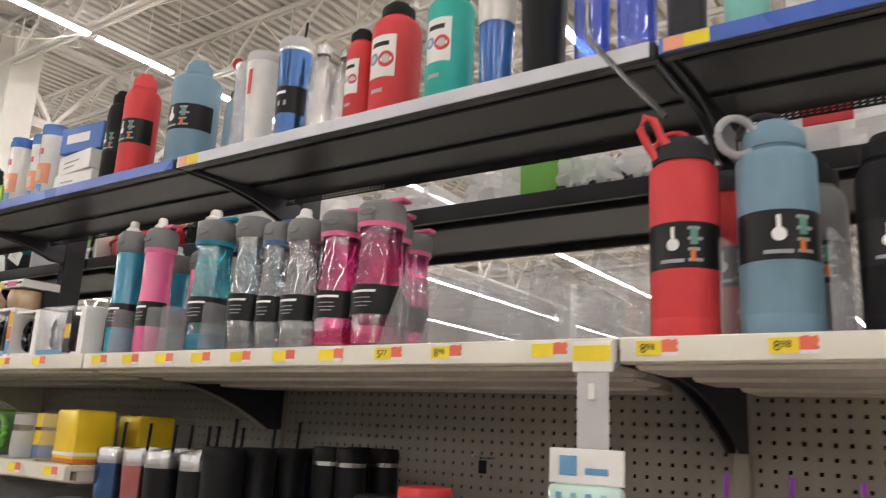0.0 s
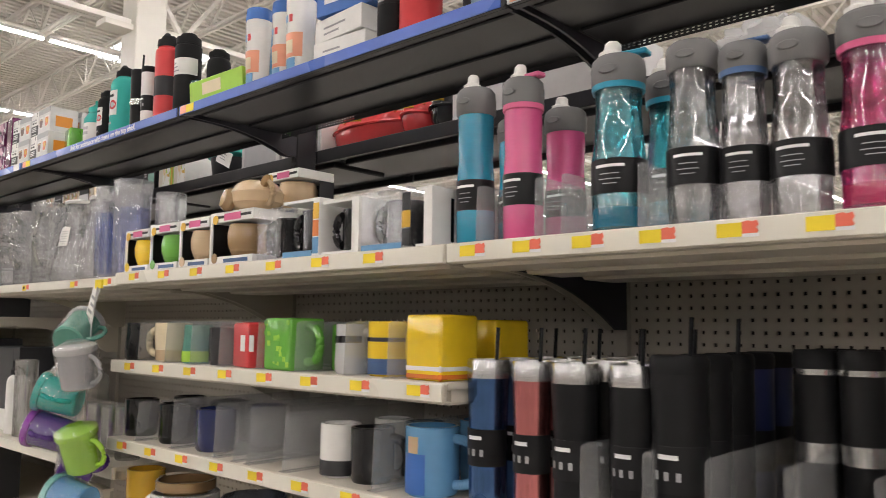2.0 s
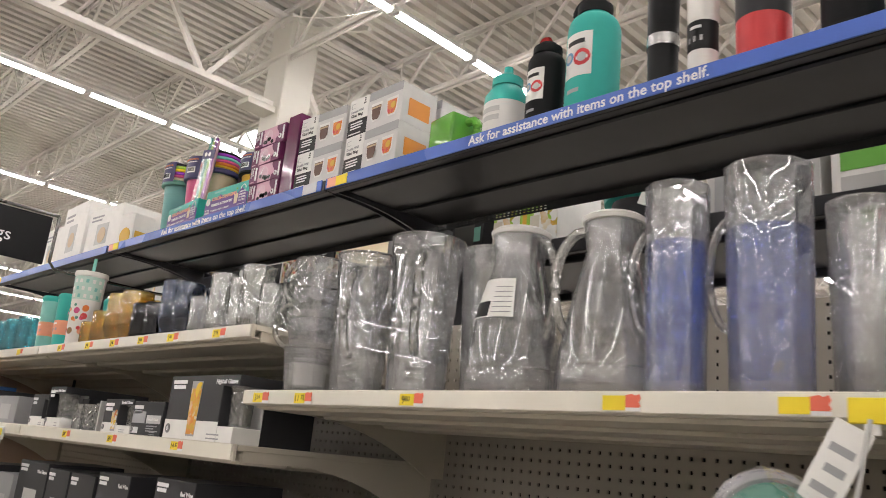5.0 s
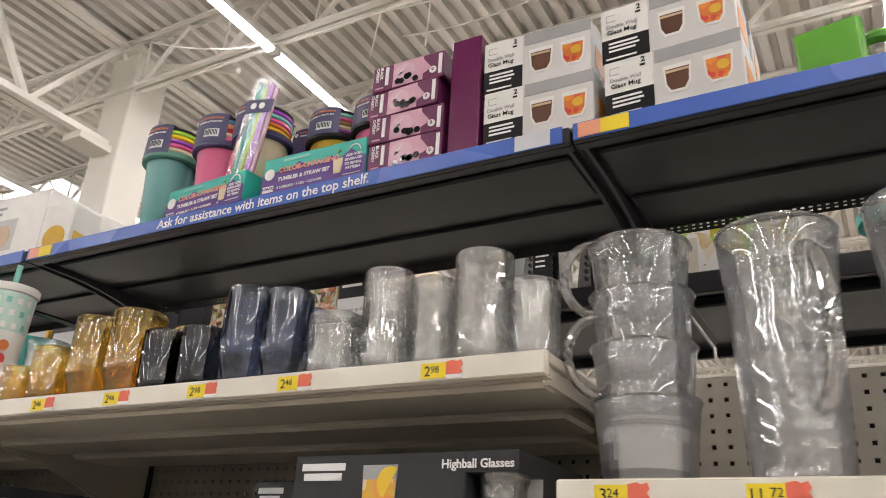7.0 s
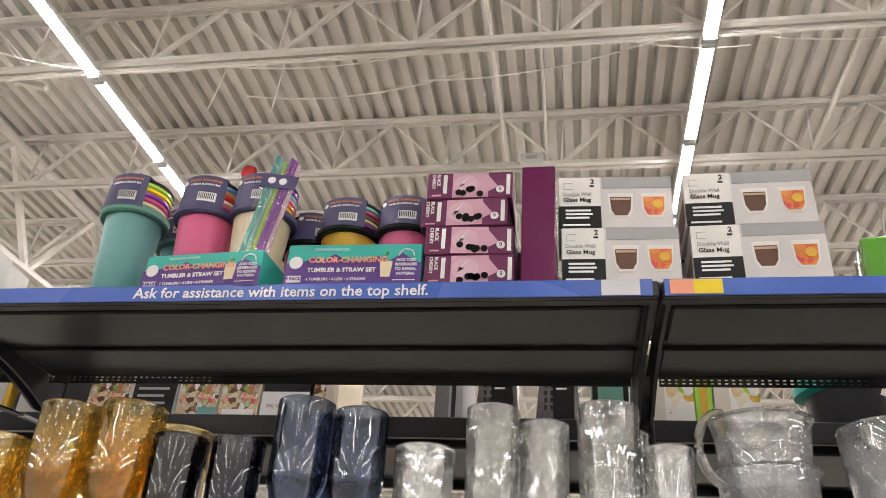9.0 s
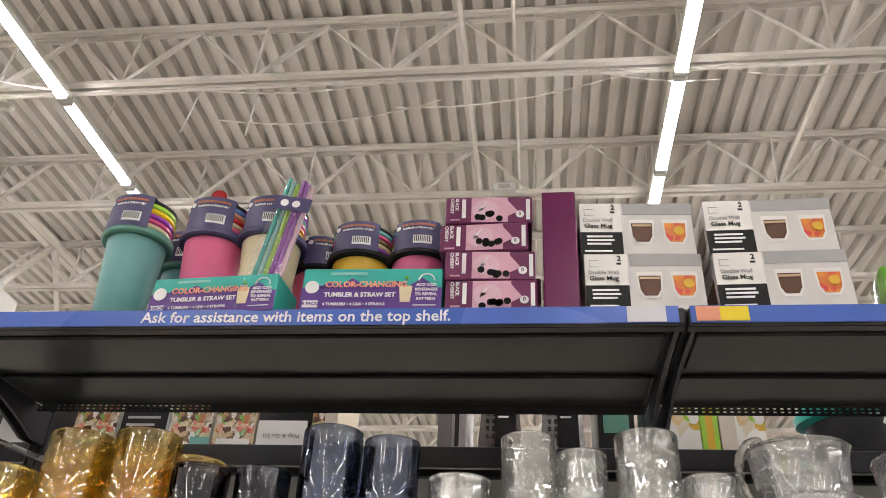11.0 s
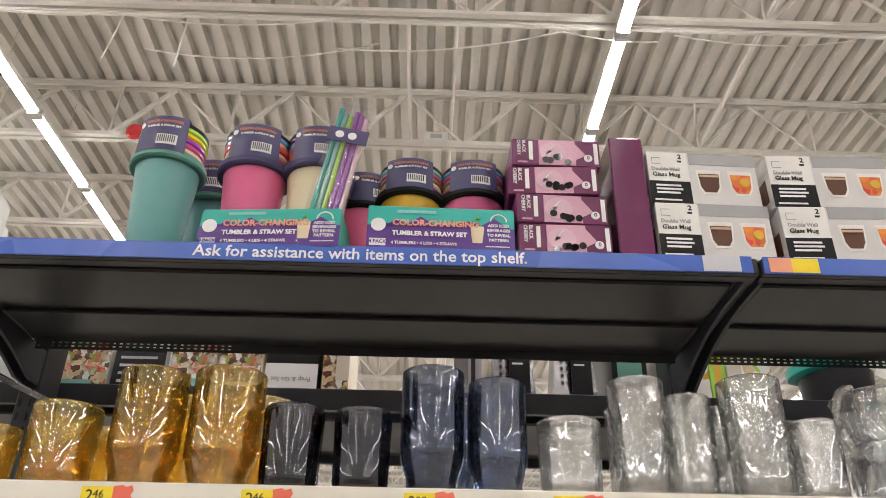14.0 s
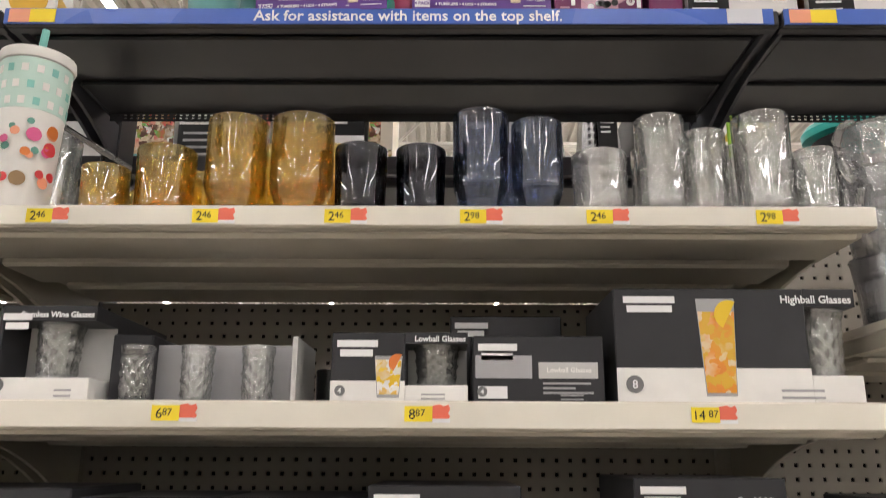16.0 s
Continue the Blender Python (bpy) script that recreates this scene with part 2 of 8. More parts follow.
def print_of(name, colours, scale, rough=0.35):
    """A photograph printed on card, too small to read: patches of a few colours."""
    m = bpy.data.materials.new(name)
    m.use_nodes = True
    nt = m.node_tree
    b = nt.nodes["Principled BSDF"]
    b.inputs["Roughness"].default_value = rough
    co = nt.nodes.new("ShaderNodeTexCoord")
    nz = nt.nodes.new("ShaderNodeTexNoise")
    nz.inputs["Scale"].default_value = scale * 0.8
    nt.links.new(co.outputs["Object"], nz.inputs["Vector"])
    warp = nt.nodes.new("ShaderNodeMix")
    warp.data_type = "VECTOR"
    warp.inputs["Factor"].default_value = 0.04
    nt.links.new(co.outputs["Object"], warp.inputs["A"])
    nt.links.new(nz.outputs["Color"], warp.inputs["B"])
    vo = nt.nodes.new("ShaderNodeTexVoronoi")
    vo.inputs["Scale"].default_value = scale
    nt.links.new(warp.outputs["Result"], vo.inputs["Vector"])
    sep = nt.nodes.new("ShaderNodeSeparateColor")
    nt.links.new(vo.outputs["Color"], sep.inputs["Color"])
    mean = nt.nodes.new("ShaderNodeMath")
    mean.operation = "MULTIPLY_ADD"
    mean.inputs[1].default_value = 0.35
    nt.links.new(nz.outputs["Fac"], mean.inputs[0])
    nt.links.new(sep.outputs[0], mean.inputs[2])
    ramp = nt.nodes.new("ShaderNodeValToRGB")
    els = ramp.color_ramp.elements
    for i, c in enumerate(colours):
        e = els[i] if i < 2 else els.new(1.0)
        e.position = 0.1 + 1.0 * i / len(colours)
        e.color = (*COL[c], 1)
    nt.links.new(mean.outputs[0], ramp.inputs["Fac"])
    nt.links.new(ramp.outputs["Color"], b.inputs["Base Color"])
    return m


M["drink_print"] = print_of("drink_print", ("orange", "amber", "gold", "amber", "cream", "gold"), 70)
M["tea_print"] = print_of("tea_print", ("orange", "red", "orange", "amber", "orange"), 60)
M["pale_drink_print"] = print_of("pale_drink_print", ("cream", "gold", "yellow", "cream", "white"), 90)
M["food_print"] = print_of("food_print", ("salmon", "tan", "cream", "red", "green", "white", "kraft", "coffee"), 65)
M["veg_print"] = print_of("veg_print", ("white", "cream", "lime", "green", "gold", "white"), 35)
M["pixel_print"] = print_of("pixel_print", ("green", "lime", "green"), 60, 0.15)


# ---------------------------------------------------------------- mesh helpers
def mesh_of(bm, name, smooth=None):
    me = bpy.data.meshes.new(name)
    bm.normal_update()
    bm.to_mesh(me)
    bm.free()
    if smooth is not None:
        me.polygons.foreach_set("use_smooth", [True] * len(me.polygons))
        me.set_sharp_from_angle(angle=radians(smooth))
    return me


def part(name, bm, material, parent, label="", smooth=35):
    me = mesh_of(bm, name, smooth) if isinstance(bm, bmesh.types.BMesh) else bm
    if not me.materials:
        me.materials.append(material)
    ob = new(name, me)
    ob.parent = parent
    if label:
        ob["label"] = label
    return ob


def thing(name, label, category, m=None, group="", kind=""):
    ob = new(name)
    ob.empty_display_size = 0.05
    ob.matrix_basis = m if m is not None else Matrix()
    return tagged(ob, label, category, group, kind)


def structure(name, bm, material, smooth=None, label="", category=""):
    me = mesh_of(bm, name, smooth)
    me.materials.append(material)
    return tagged(new(name, me), label, category, kind="structure")


def box(x0, x1, y0, y1, z0, z1, bm=None, bevel=0.0, seg=1):
    own = bmesh.new()
    bmesh.ops.create_cube(own, size=1)
    bmesh.ops.scale(own, vec=(x1 - x0, y1 - y0, z1 - z0), verts=own.verts)
    bmesh.ops.translate(own, vec=((x0 + x1) / 2, (y0 + y1) / 2, (z0 + z1) / 2), verts=own.verts)
    if bevel:
        bmesh.ops.bevel(own, geom=own.edges[:], offset=bevel, segments=seg, affect="EDGES", profile=0.5)
    if bm is None:
        return own
    merge(bm, own)
    return bm


def merge(bm, other, m=None):
    if m is not None:
        bmesh.ops.transform(other, matrix=m, verts=other.verts)
    tmp = bpy.data.meshes.new("tmp")
    other.to_mesh(tmp)
    other.free()
    bm.from_mesh(tmp)
    bpy.data.meshes.remove(tmp)


def lathe(profile, seg=28, flute=0, depth=0.0, zr=None, power=1.0, inside=True):
    """A turned body from (radius, height) pairs; flute ribs of that depth between the heights zr."""
    bm = bmesh.new()
    rings = []
    top = max(range(len(profile)), key=lambda k: profile[k][1])
    for k, (r, z) in enumerate(profile):
        if r < 1e-5:
            rings.append([bm.verts.new((0, 0, z))])
            continue
        ring = []
        for i in range(seg):
            a = 2 * math.pi * i / seg
            rr = r
            if flute and (inside or k < top) and (zr is None or zr[0] <= z <= zr[1]):
                wave = abs(math.sin(flute * a / 2)) ** power
                rr = r - depth * wave
            ring.append(bm.verts.new((rr * math.cos(a), rr * math.sin(a), z)))
        rings.append(ring)
    for a, b in zip(rings, rings[1:]):
        n = max(len(a), len(b))
        for i in range(n):
            j = (i + 1) % n
            if len(a) == 1:
                bm.faces.new((a[0], b[j], b[i]))
            elif len(b) == 1:
                bm.faces.new((a[i], a[j], b[0]))
            else:
                bm.faces.new((a[i], a[j], b[j], b[i]))
    bmesh.ops.recalc_face_normals(bm, faces=bm.faces[:])
    return bm


def band(r0, z0, r1, z1, a0, a1, seg=10, thick=0.0006):
    """A thin curved label round a body between two angles in degrees."""
    bm = bmesh.new()
    rows = []
    for i in range(seg + 1):
        a = radians(a0 + (a1 - a0) * i / seg)
        c, s = math.cos(a), math.sin(a)
        rows.append([bm.verts.new((r * c, r * s, z)) for r, z in ((r0, z0), (r1, z1), (r1 - thick, z1), (r0 - thick, z0))])
    for a, b in zip(rows, rows[1:]):
        for k in range(4):
            bm.faces.new((a[k], b[k], b[(k + 1) % 4], a[(k + 1) % 4]))
    bm.faces.new(rows[0])
    bm.faces.new(rows[-1][::-1])
    bmesh.ops.recalc_face_normals(bm, faces=bm.faces[:])
    return bm


def tube(points, r, seg=8, closed=False):
    bm = bmesh.new()
    pts = [Vector(p) for p in points]
    rings = []
    for i, p in enumerate(pts):
        if closed:
            d = pts[(i + 1) % len(pts)] - pts[i - 1]
        else:
            d = pts[min(i + 1, len(pts) - 1)] - pts[max(i - 1, 0)]
        q = d.to_track_quat("Z", "Y")
        rings.append([bm.verts.new(p + q @ Vector((r * math.cos(2 * math.pi * k / seg), r * math.sin(2 * math.pi * k / seg), 0))) for k in range(seg)])
    pairs = list(zip(rings, rings[1:])) + ([(rings[-1], rings[0])] if closed else [])
    for a, b in pairs:
        for k in range(seg):
            bm.faces.new((a[k], a[(k + 1) % seg], b[(k + 1) % seg], b[k]))
    if not closed:
        bm.faces.new(rings[0][::-1])
        bm.faces.new(rings[-1])
    bmesh.ops.recalc_face_normals(bm, faces=bm.faces[:])
    return bm


TEXTS = {}


def text_mesh(words, size, material, align="LEFT", bold=0.0):
    key = (words, round(size, 4), material.name, align, bold)
    if key not in TEXTS:
        cu = bpy.data.curves.new("words", "FONT")
        cu.body, cu.size, cu.align_x, cu.align_y, cu.extrude, cu.offset, cu.resolution_u = words, size, align, "CENTER", 0.0002, bold, 2
        ob = bpy.data.objects.new("words", cu)
        scene.collection.objects.link(ob)
        me = bpy.data.meshes.new_from_object(ob.evaluated_get(bpy.context.evaluated_depsgraph_get()))
        bpy.data.objects.remove(ob)
        me.materials.clear()
        me.materials.append(material)
        TEXTS[key] = me
    return TEXTS[key]


def words(name, text, size, material, parent, x, y, z, align="LEFT", bold=0.0, rz=0.0, rx=90.0, ry=0.0):
    """Raised lettering that faces -y, in the coordinates of its parent."""
    ob = new(name, text_mesh(text, size, material, align, bold))
    ob.parent = parent
    ob.matrix_basis = pose(x, y, z, rx, ry, rz)
    return ob


def curved_words(name, text, size, material, parent, r, z, centre=-90.0, bold=0.0):
    """Lettering wrapped round a turned body."""
    me = text_mesh(text, size, material, "CENTER", bold).copy()
    for v in me.vertices:
        a = radians(centre) + v.co.x / r
        rr = r + v.co.z
        v.co = (rr * math.cos(a), rr * math.sin(a), z + v.co.y)
    ob = new(name, me)
    ob.parent = parent
    return ob


def bars(n, w, h, gap, seed=0, ragged=0.4):
    """Unreadable lines of print as plain bars, facing -y, hung from the top left."""
    rnd = random.Random(seed)
    bm = bmesh.new()
    for i in range(n):
        ww = w * (1 - ragged * rnd.random())
        box(0, ww, -0.0004, 0, -i * gap - h, -i * gap, bm)
    return bm


def at(ob, x, y, z, rx=0, ry=0, rz=0):
    ob.matrix_basis = pose(x, y, z, rx, ry, rz)
    return ob


# ---------------------------------------------------------------- the building
BAY = 1.219
JD = -4.1
JOINT = dict(Y=JD + 5 * BAY, Z=JD + 4 * BAY, A=JD + 3 * BAY, B=JD + 2 * BAY, C=JD + BAY, D=JD, E=JD - BAY, F=JD - 2 * BAY)
X_MIN, X_MAX, Y_MIN, Y_MAX = -46.0, 24.0, -32.0, 34.0
DECK_Z, CHORD_Z, TOP_Z, LAMP_Z = 6.06, 5.45, 6.0, 5.31

structure("floor", box(X_MIN, X_MAX, Y_MIN, Y_MAX, -0.1, 0), M["floor"], label="pale polished vinyl tile store floor", category="floor")
for n, b in dict(wall_north=(X_MIN, X_MAX, Y_MAX, Y_MAX + 0.2, 0, 6.4), wall_south=(X_MIN, X_MAX, Y_MIN - 0.2, Y_MIN, 0, 6.4),
                 wall_west=(X_MIN - 0.2, X_MIN, Y_MIN, Y_MAX, 0, 6.4), wall_east=(X_MAX, X_MAX + 0.2, Y_MIN, Y_MAX, 0, 6.4)).items():
    structure(n, box(*b), M["wall"], label="plain off-white painted store wall", category="wall")


def corrugated():
    pitch, depth = 0.154, 0.075
    prof = [(0, 0), (0.076, 0), (0.090, depth), (0.140, depth)]
    verts, faces = [], []
    n = int((X_MAX - X_MIN) / pitch)
    for i in range(n):
        for dx, dz in prof:
            x = X_MIN + i * pitch + dx
            verts += [(x, Y_MIN, DECK_Z + dz), (x, Y_MAX, DECK_Z + dz)]
    for i in range(len(verts) // 2 - 1):
        a = 2 * i
        faces.append((a, a + 2, a + 3, a + 1))
    top = DECK_Z + 0.2
    k = len(verts)
    verts += [(X_MIN, Y_MIN, top), (X_MAX, Y_MIN, top), (X_MAX, Y_MAX, top), (X_MIN, Y_MAX, top)]
    faces.append((k, k + 1, k + 2, k + 3))
    me = bpy.data.meshes.new("ceiling")
    me.from_pydata(verts, [], faces)
    me.materials.append(M["deck"])
    tagged(new("ceiling", me), "corrugated steel roof deck painted off-white", "ceiling", kind="structure")


corrugated()


def bar_between(bm, a, b, w, h):
    a, b = Vector(a), Vector(b)
    own = bmesh.new()
    bmesh.ops.create_cube(own, size=1)
    bmesh.ops.scale(own, vec=(w, h, (b - a).length), verts=own.verts)
    merge(bm, own, Matrix.Translation((a + b) / 2) @ (b - a).to_track_quat("Z", "Y").to_matrix().to_4x4())


WEB_STEP, WEB_X0 = 1.03, X_MIN + 0.5
NEAR_WEB = range(33, 48)


def joist_mesh(near=False):
    bm = bmesh.new()
    x0, x1 = X_MIN + 0.2, X_MAX - 0.2
    for dy in (-0.035, 0.035):
        box(x0, x1, dy - 0.022, dy + 0.022, CHORD_Z, CHORD_Z + 0.008, bm)
        box(x0, x1, dy - 0.004, dy + 0.004, CHORD_Z + 0.008, CHORD_Z + 0.05, bm)
        box(x0, x1, dy - 0.022, dy + 0.022, TOP_Z + 0.042, TOP_Z + 0.05, bm)
        box(x0, x1, dy - 0.004, dy + 0.004, TOP_Z, TOP_Z + 0.042, bm)
    step = 1.03
    n = int((x1 - x0) / step)
    for i in range(n):
        x = x0 + 0.3 + i * step
        b = (x, 0, CHORD_Z + 0.03)
        if near and i in NEAR_WEB:
            continue
        bar_between(bm, b, (x + step * 0.5, 0, TOP_Z + 0.02), 0.03, 0.034)
        bar_between(bm, (x + step * 0.5, 0, TOP_Z + 0.02), (x + step, 0, CHORD_Z + 0.03), 0.018, 0.018)
        bar_between(bm, b, (x + 0.03, 0, TOP_Z + 0.02), 0.018, 0.018)
    return mesh_of(bm, "bar_joist")


joist = joist_mesh()
joist.materials.append(M["joist"])
open_joist = joist_mesh(True)
open_joist.materials.append(M["joist"])
web = []
for top, bottom, w, h in ((0.5, 0.0, 0.03, 0.034), (0.5, 1.0, 0.018, 0.018), (0.03, 0.0, 0.018, 0.018)):
    bm = bmesh.new()
    bar_between(bm, (bottom * WEB_STEP, 0, CHORD_Z + 0.03), (top * WEB_STEP if top > 0.1 else top, 0, TOP_Z + 0.02), w, h)
    me = mesh_of(bm, "web_bar")
    me.materials.append(M["joist"])
    web.append(me)
for k in range(-23, 20):
    near = -2 < k < 4
    ob = tagged(new("bar_joist", open_joist if near else joist), "off-white painted open web steel roof joist", "joist", "roof joists", "structure")
    ob.location = (0, 4.18 + 1.515 * k, 0)
    if near:
        for i in NEAR_WEB:
            for me in web:
                part("web_bar", me, M["joist"], ob).location = (WEB_X0 + i * WEB_STEP, 0, 0)


def girder_mesh():
    """A deep truss along y that carries the joists."""
    bm = bmesh.new()
    lo, hi = 4.85, 5.93
    for z in (lo, hi):
        for dx in (-0.05, 0.05):
            box(dx - 0.04, dx + 0.04, Y_MIN + 0.2, Y_MAX - 0.2, z, z + 0.012, bm)
            box(dx - 0.006, dx + 0.006, Y_MIN + 0.2, Y_MAX - 0.2, z + 0.012, z + 0.08, bm)
    y = Y_MIN + 0.5
    while y < Y_MAX - 2:
        bar_between(bm, (0, y, lo + 0.04), (0, y + 0.76, hi + 0.04), 0.06, 0.05)
        bar_between(bm, (0, y + 0.76, hi + 0.04), (0, y + 1.515, lo + 0.04), 0.06, 0.05)
        y += 1.515
    return mesh_of(bm, "roof_girder")


girder = girder_mesh()
girder.materials.append(M["joist"])
for x in (-9.72, -26.0, 6.0):
    tagged(new("roof_girder", girder), "white painted steel truss girder under the roof", "girder", "roof girders", "structure").location = (x, 0, 0)


def column(x, y):
    t = thing("steel_column", "white painted square steel column holding the roof girder", "column", pose(x, y, 0), "columns", "structure")
    part("shaft", box(-0.19, 0.19, -0.19, 0.19, 0, 5.9, bevel=0.012), M["column"], t)
    part("base_plate", box(-0.27, 0.27, -0.27, 0.27, 0, 0.02), M["column"], t)
    part("cap_plate", box(-0.25, 0.25, -0.25, 0.25, 5.9, 5.93), M["column"], t)
    for dy in (-0.36, 0.36):
        part("girder_seat", box(-0.12, 0.12, dy - 0.17, dy + 0.17, 4.78, 4.85, bevel=0.004), M["column"], t)
    for sx, sy in ((1, 0), (-1, 0)):
        bm = bmesh.new()
        bar_between(bm, (0.18 * sx, 0.18 * sy, 5.85), (1.35 * sx, 1.35 * sy, 5.0 + 0.45), 0.05, 0.05)
        part("brace", bm, M["column"], t)
    return t


for cx, cy in ((-9.72, 4.35), (-26, 4.35), (-9.72, 20), (-26, 20), (6.0, 4.35)):
    column(cx, cy)


def fixture():
    t = thing("ceiling_light", "white linear strip lamp, lit, hung in a row", "ceiling light", group="strip lamps")
    part("housing", box(-0.05, 0.05, -0.525, 0.525, 0.03, 0.075, bevel=0.004), M["housing"], t)
    bm = bmesh.new()
    prof = [(-0.042, 0.03), (-0.036, 0.008), (-0.015, 0), (0.015, 0), (0.036, 0.008), (0.042, 0.03)]
    a = [bm.verts.new((x, -0.492, z)) for x, z in prof]
    b = [bm.verts.new((x, 0.492, z)) for x, z in prof]
    for i in range(len(prof)):
        j = (i + 1) % len(prof)
        bm.faces.new((a[i], a[j], b[j], b[i]))
    bm.faces.new(a[::-1])
    bm.faces.new(b)
    bmesh.ops.recalc_face_normals(bm, faces=bm.faces[:])
    part("diffuser", bm, M["lamp"], t, "glowing white diffuser")
    for sy in (-1, 1):
        part("end_cap", box(-0.046, 0.046, min(sy * 0.493, sy * 0.505), max(sy * 0.493, sy * 0.505), -0.004, 0.0295, bevel=0.002), M["housing"], t)
    bm = bmesh.new()
    bar_between(bm, (0, 0, 0.075), (0, 0, 0.762), 0.004, 0.004)
    part("hanger", bm, M["joist"], t)
    return t


LAMP_PITCH, ROW = 1.076, 4.5
lamp0 = fixture()
first = True
for r in range(-1, 8):
    for k in range(-10, 24):
        m = pose(-3.285 - ROW * r, 4.7 + LAMP_PITCH * k, LAMP_Z)
        if first:
            lamp0.matrix_basis, first = m, False
        else:
            copy_thing(lamp0, m)

# rows that run on past the aisle behind
bm, bh = bmesh.new(), bmesh.new()
for r in range(-5, 8):
    for k in range(-32, 24):
        if k < -10 or r < -1:
            x, y = -3.285 - ROW * r, 4.7 + LAMP_PITCH * k
            if x < X_MAX - 1 and y > Y_MIN + 1:
                box(x - 0.042, x + 0.042, y - 0.5, y + 0.5, LAMP_Z, LAMP_Z + 0.03, bm)
                box(x - 0.05, x + 0.05, y - 0.525, y + 0.525, LAMP_Z + 0.031, LAMP_Z + 0.075, bh)
me = mesh_of(bm, "distant_ceiling_lights")
me.materials.append(M["lamp"])
tagged(new("distant_ceiling_lights", me), "rows of lit strip lamps over the other aisles", "ceiling light", kind="stuff")
me = mesh_of(bh, "distant_lamp_housings")
me.materials.append(M["housing"])
tagged(new("distant_lamp_housings", me), "white housings of the far strip lamps", "ceiling light", kind="stuff")
sk = thing("skylight", "bright daylight roof window in four panes", "skylight", pose(-13.7, 6.5, 6.02), kind="structure")
for i in range(2):
    for j in range(2):
        part("pane", box(-0.75 + 0.78 * i, -0.03 + 0.78 * i, -0.7 + 0.72 * j, -0.03 + 0.72 * j, 0, 0.02), M["sky"], sk, "bright white pane")
part("frame", box(-0.8, 0.8, -0.76, 0.76, 0.021, 0.04), M["housing"], sk)

# pipes, conduit and loose wires under the roof
for name, pts, r, lab in (
        ("sprinkler_pipe", [(-4.78, Y_MIN + 0.3, 5.62), (-4.78, Y_MAX - 0.3, 5.62)], 0.016, "white sprinkler pipe under the roof"),
        ("sprinkler_pipe", [(-4.42, Y_MIN + 0.3, 5.62), (-4.42, Y_MAX - 0.3, 5.62)], 0.013, "white sprinkler pipe under the roof"),
        ("sprinkler_pipe", [(-2.05, Y_MIN + 0.3, 5.60), (-2.3, Y_MAX - 0.3, 5.60)], 0.02, "white sprinkler pipe under the roof"),
        ("sprinkler_pipe", [(-12.5, Y_MIN + 0.3, 5.5), (-12.5, Y_MAX - 0.3, 5.5)], 0.04, "white sprinkler pipe under the roof"),
        ("conduit", [(X_MIN + 0.3, 4.2, 5.42), (X_MAX - 0.3, 4.2, 5.42)], 0.013, "thin white electrical conduit along a joist")):
    me = mesh_of(tube(pts, r, 8), name, 40)
    me.materials.append(M["joist"])
    tagged(new(name, me), lab, "pipe", "roof pipes", "structure")


def droop(a, b, sag, n=10):
    a, b = Vector(a), Vector(b)
    return [a.lerp(b, i / n) + Vector((0, 0, -sag * 4 * (i / n) * (1 - i / n))) for i in range(n + 1)]


for a, b, s in (((-6.9, 4.18, 5.43), (-5.2, 4.18, 5.43), 0.1), ((-6.6, 4.3, 5.2), (-5.0, 4.6, 5.6), 0.12), ((-6.3, 4.2, 5.43), (-6.35, 4.25, 5.0), 0.02),
                ((-6.75, 4.2, 5.43), (-6.85, 4.25, 5.05), 0.02), ((-5.3, 4.4, 5.35), (-3.6, 4.2, 5.42), 0.1), ((-3.9, 4.18, 5.43), (-3.0, 4.25, 5.36), 0.05),
                ((-2.9, 4.2, 5.38), (-1.6, 4.25, 5.43), 0.07), ((-8.6, 3.6, 5.3), (-7.0, 4.2, 5.4), 0.15)):
    me = mesh_of(tube(droop(a, b, s), 0.006, 6), "ceiling_wire", 40)
    me.materials.append(M["joist"])
    tagged(new("ceiling_wire", me), "loose white cable drooping under a joist", "cable", "ceiling wires", "structure")

t = thing("fire_bell", "red round fire alarm bell fixed to a roof joist", "bell", pose(-7.14, 5.645, CHORD_Z + 0.03), "")
part("gong", lathe([(0, 0), (0.075, 0), (0.078, 0.01), (0.06, 0.04), (0, 0.05)], 24), paint("red", "gloss"), t).matrix_basis = pose(0, 0, 0, 90)
part("back_box", box(-0.05, 0.05, 0.0, 0.03, -0.05, 0.05, bevel=0.004), paint("red", "satin"), t)
t = thing("junction_box", "white electrical box fixed to a roof joist", "junction box", pose(-4.55, 5.60, CHORD_Z - 0.02), "")
part("case", box(-0.1, 0.1, -0.04, 0.05, 0, 0.09, bevel=0.006), M["housing"], t)
part("lens", box(-0.05, 0.05, -0.046, -0.04, 0.02, 0.06, bevel=0.002), paint("palegrey", "satin"), t)

# ---------------------------------------------------------------- the shelving run
POST_Y, PEG_Y = 1.60, 1.565


def torn_flag(w, z0, z1):
    """A small flag with an uneven right and upper edge."""
    side = [(0, z0), (0.9 * w, z0), (w, 0.6 * z0), (0.88 * w, 0.1 * z1), (w, 0.55 * z1), (0.9 * w, 1.1 * z1), (0.62 * w, 0.9 * z1), (0.42 * w, 1.12 * z1), (0, 0.95 * z1)]
    bm = bmesh.new()
    a = [bm.verts.new((x, -0.0007, z)) for x, z in side]
    b = [bm.verts.new((x, 0.0001, z)) for x, z in side]
    bm.faces.new(a)
    bm.faces.new(b[::-1])
    for i in range(len(side)):
        j = (i + 1) % len(side)
        bm.faces.new((a[i], b[i], b[j], a[j]))
    bmesh.ops.recalc_face_normals(bm, faces=bm.faces[:])
    return bm


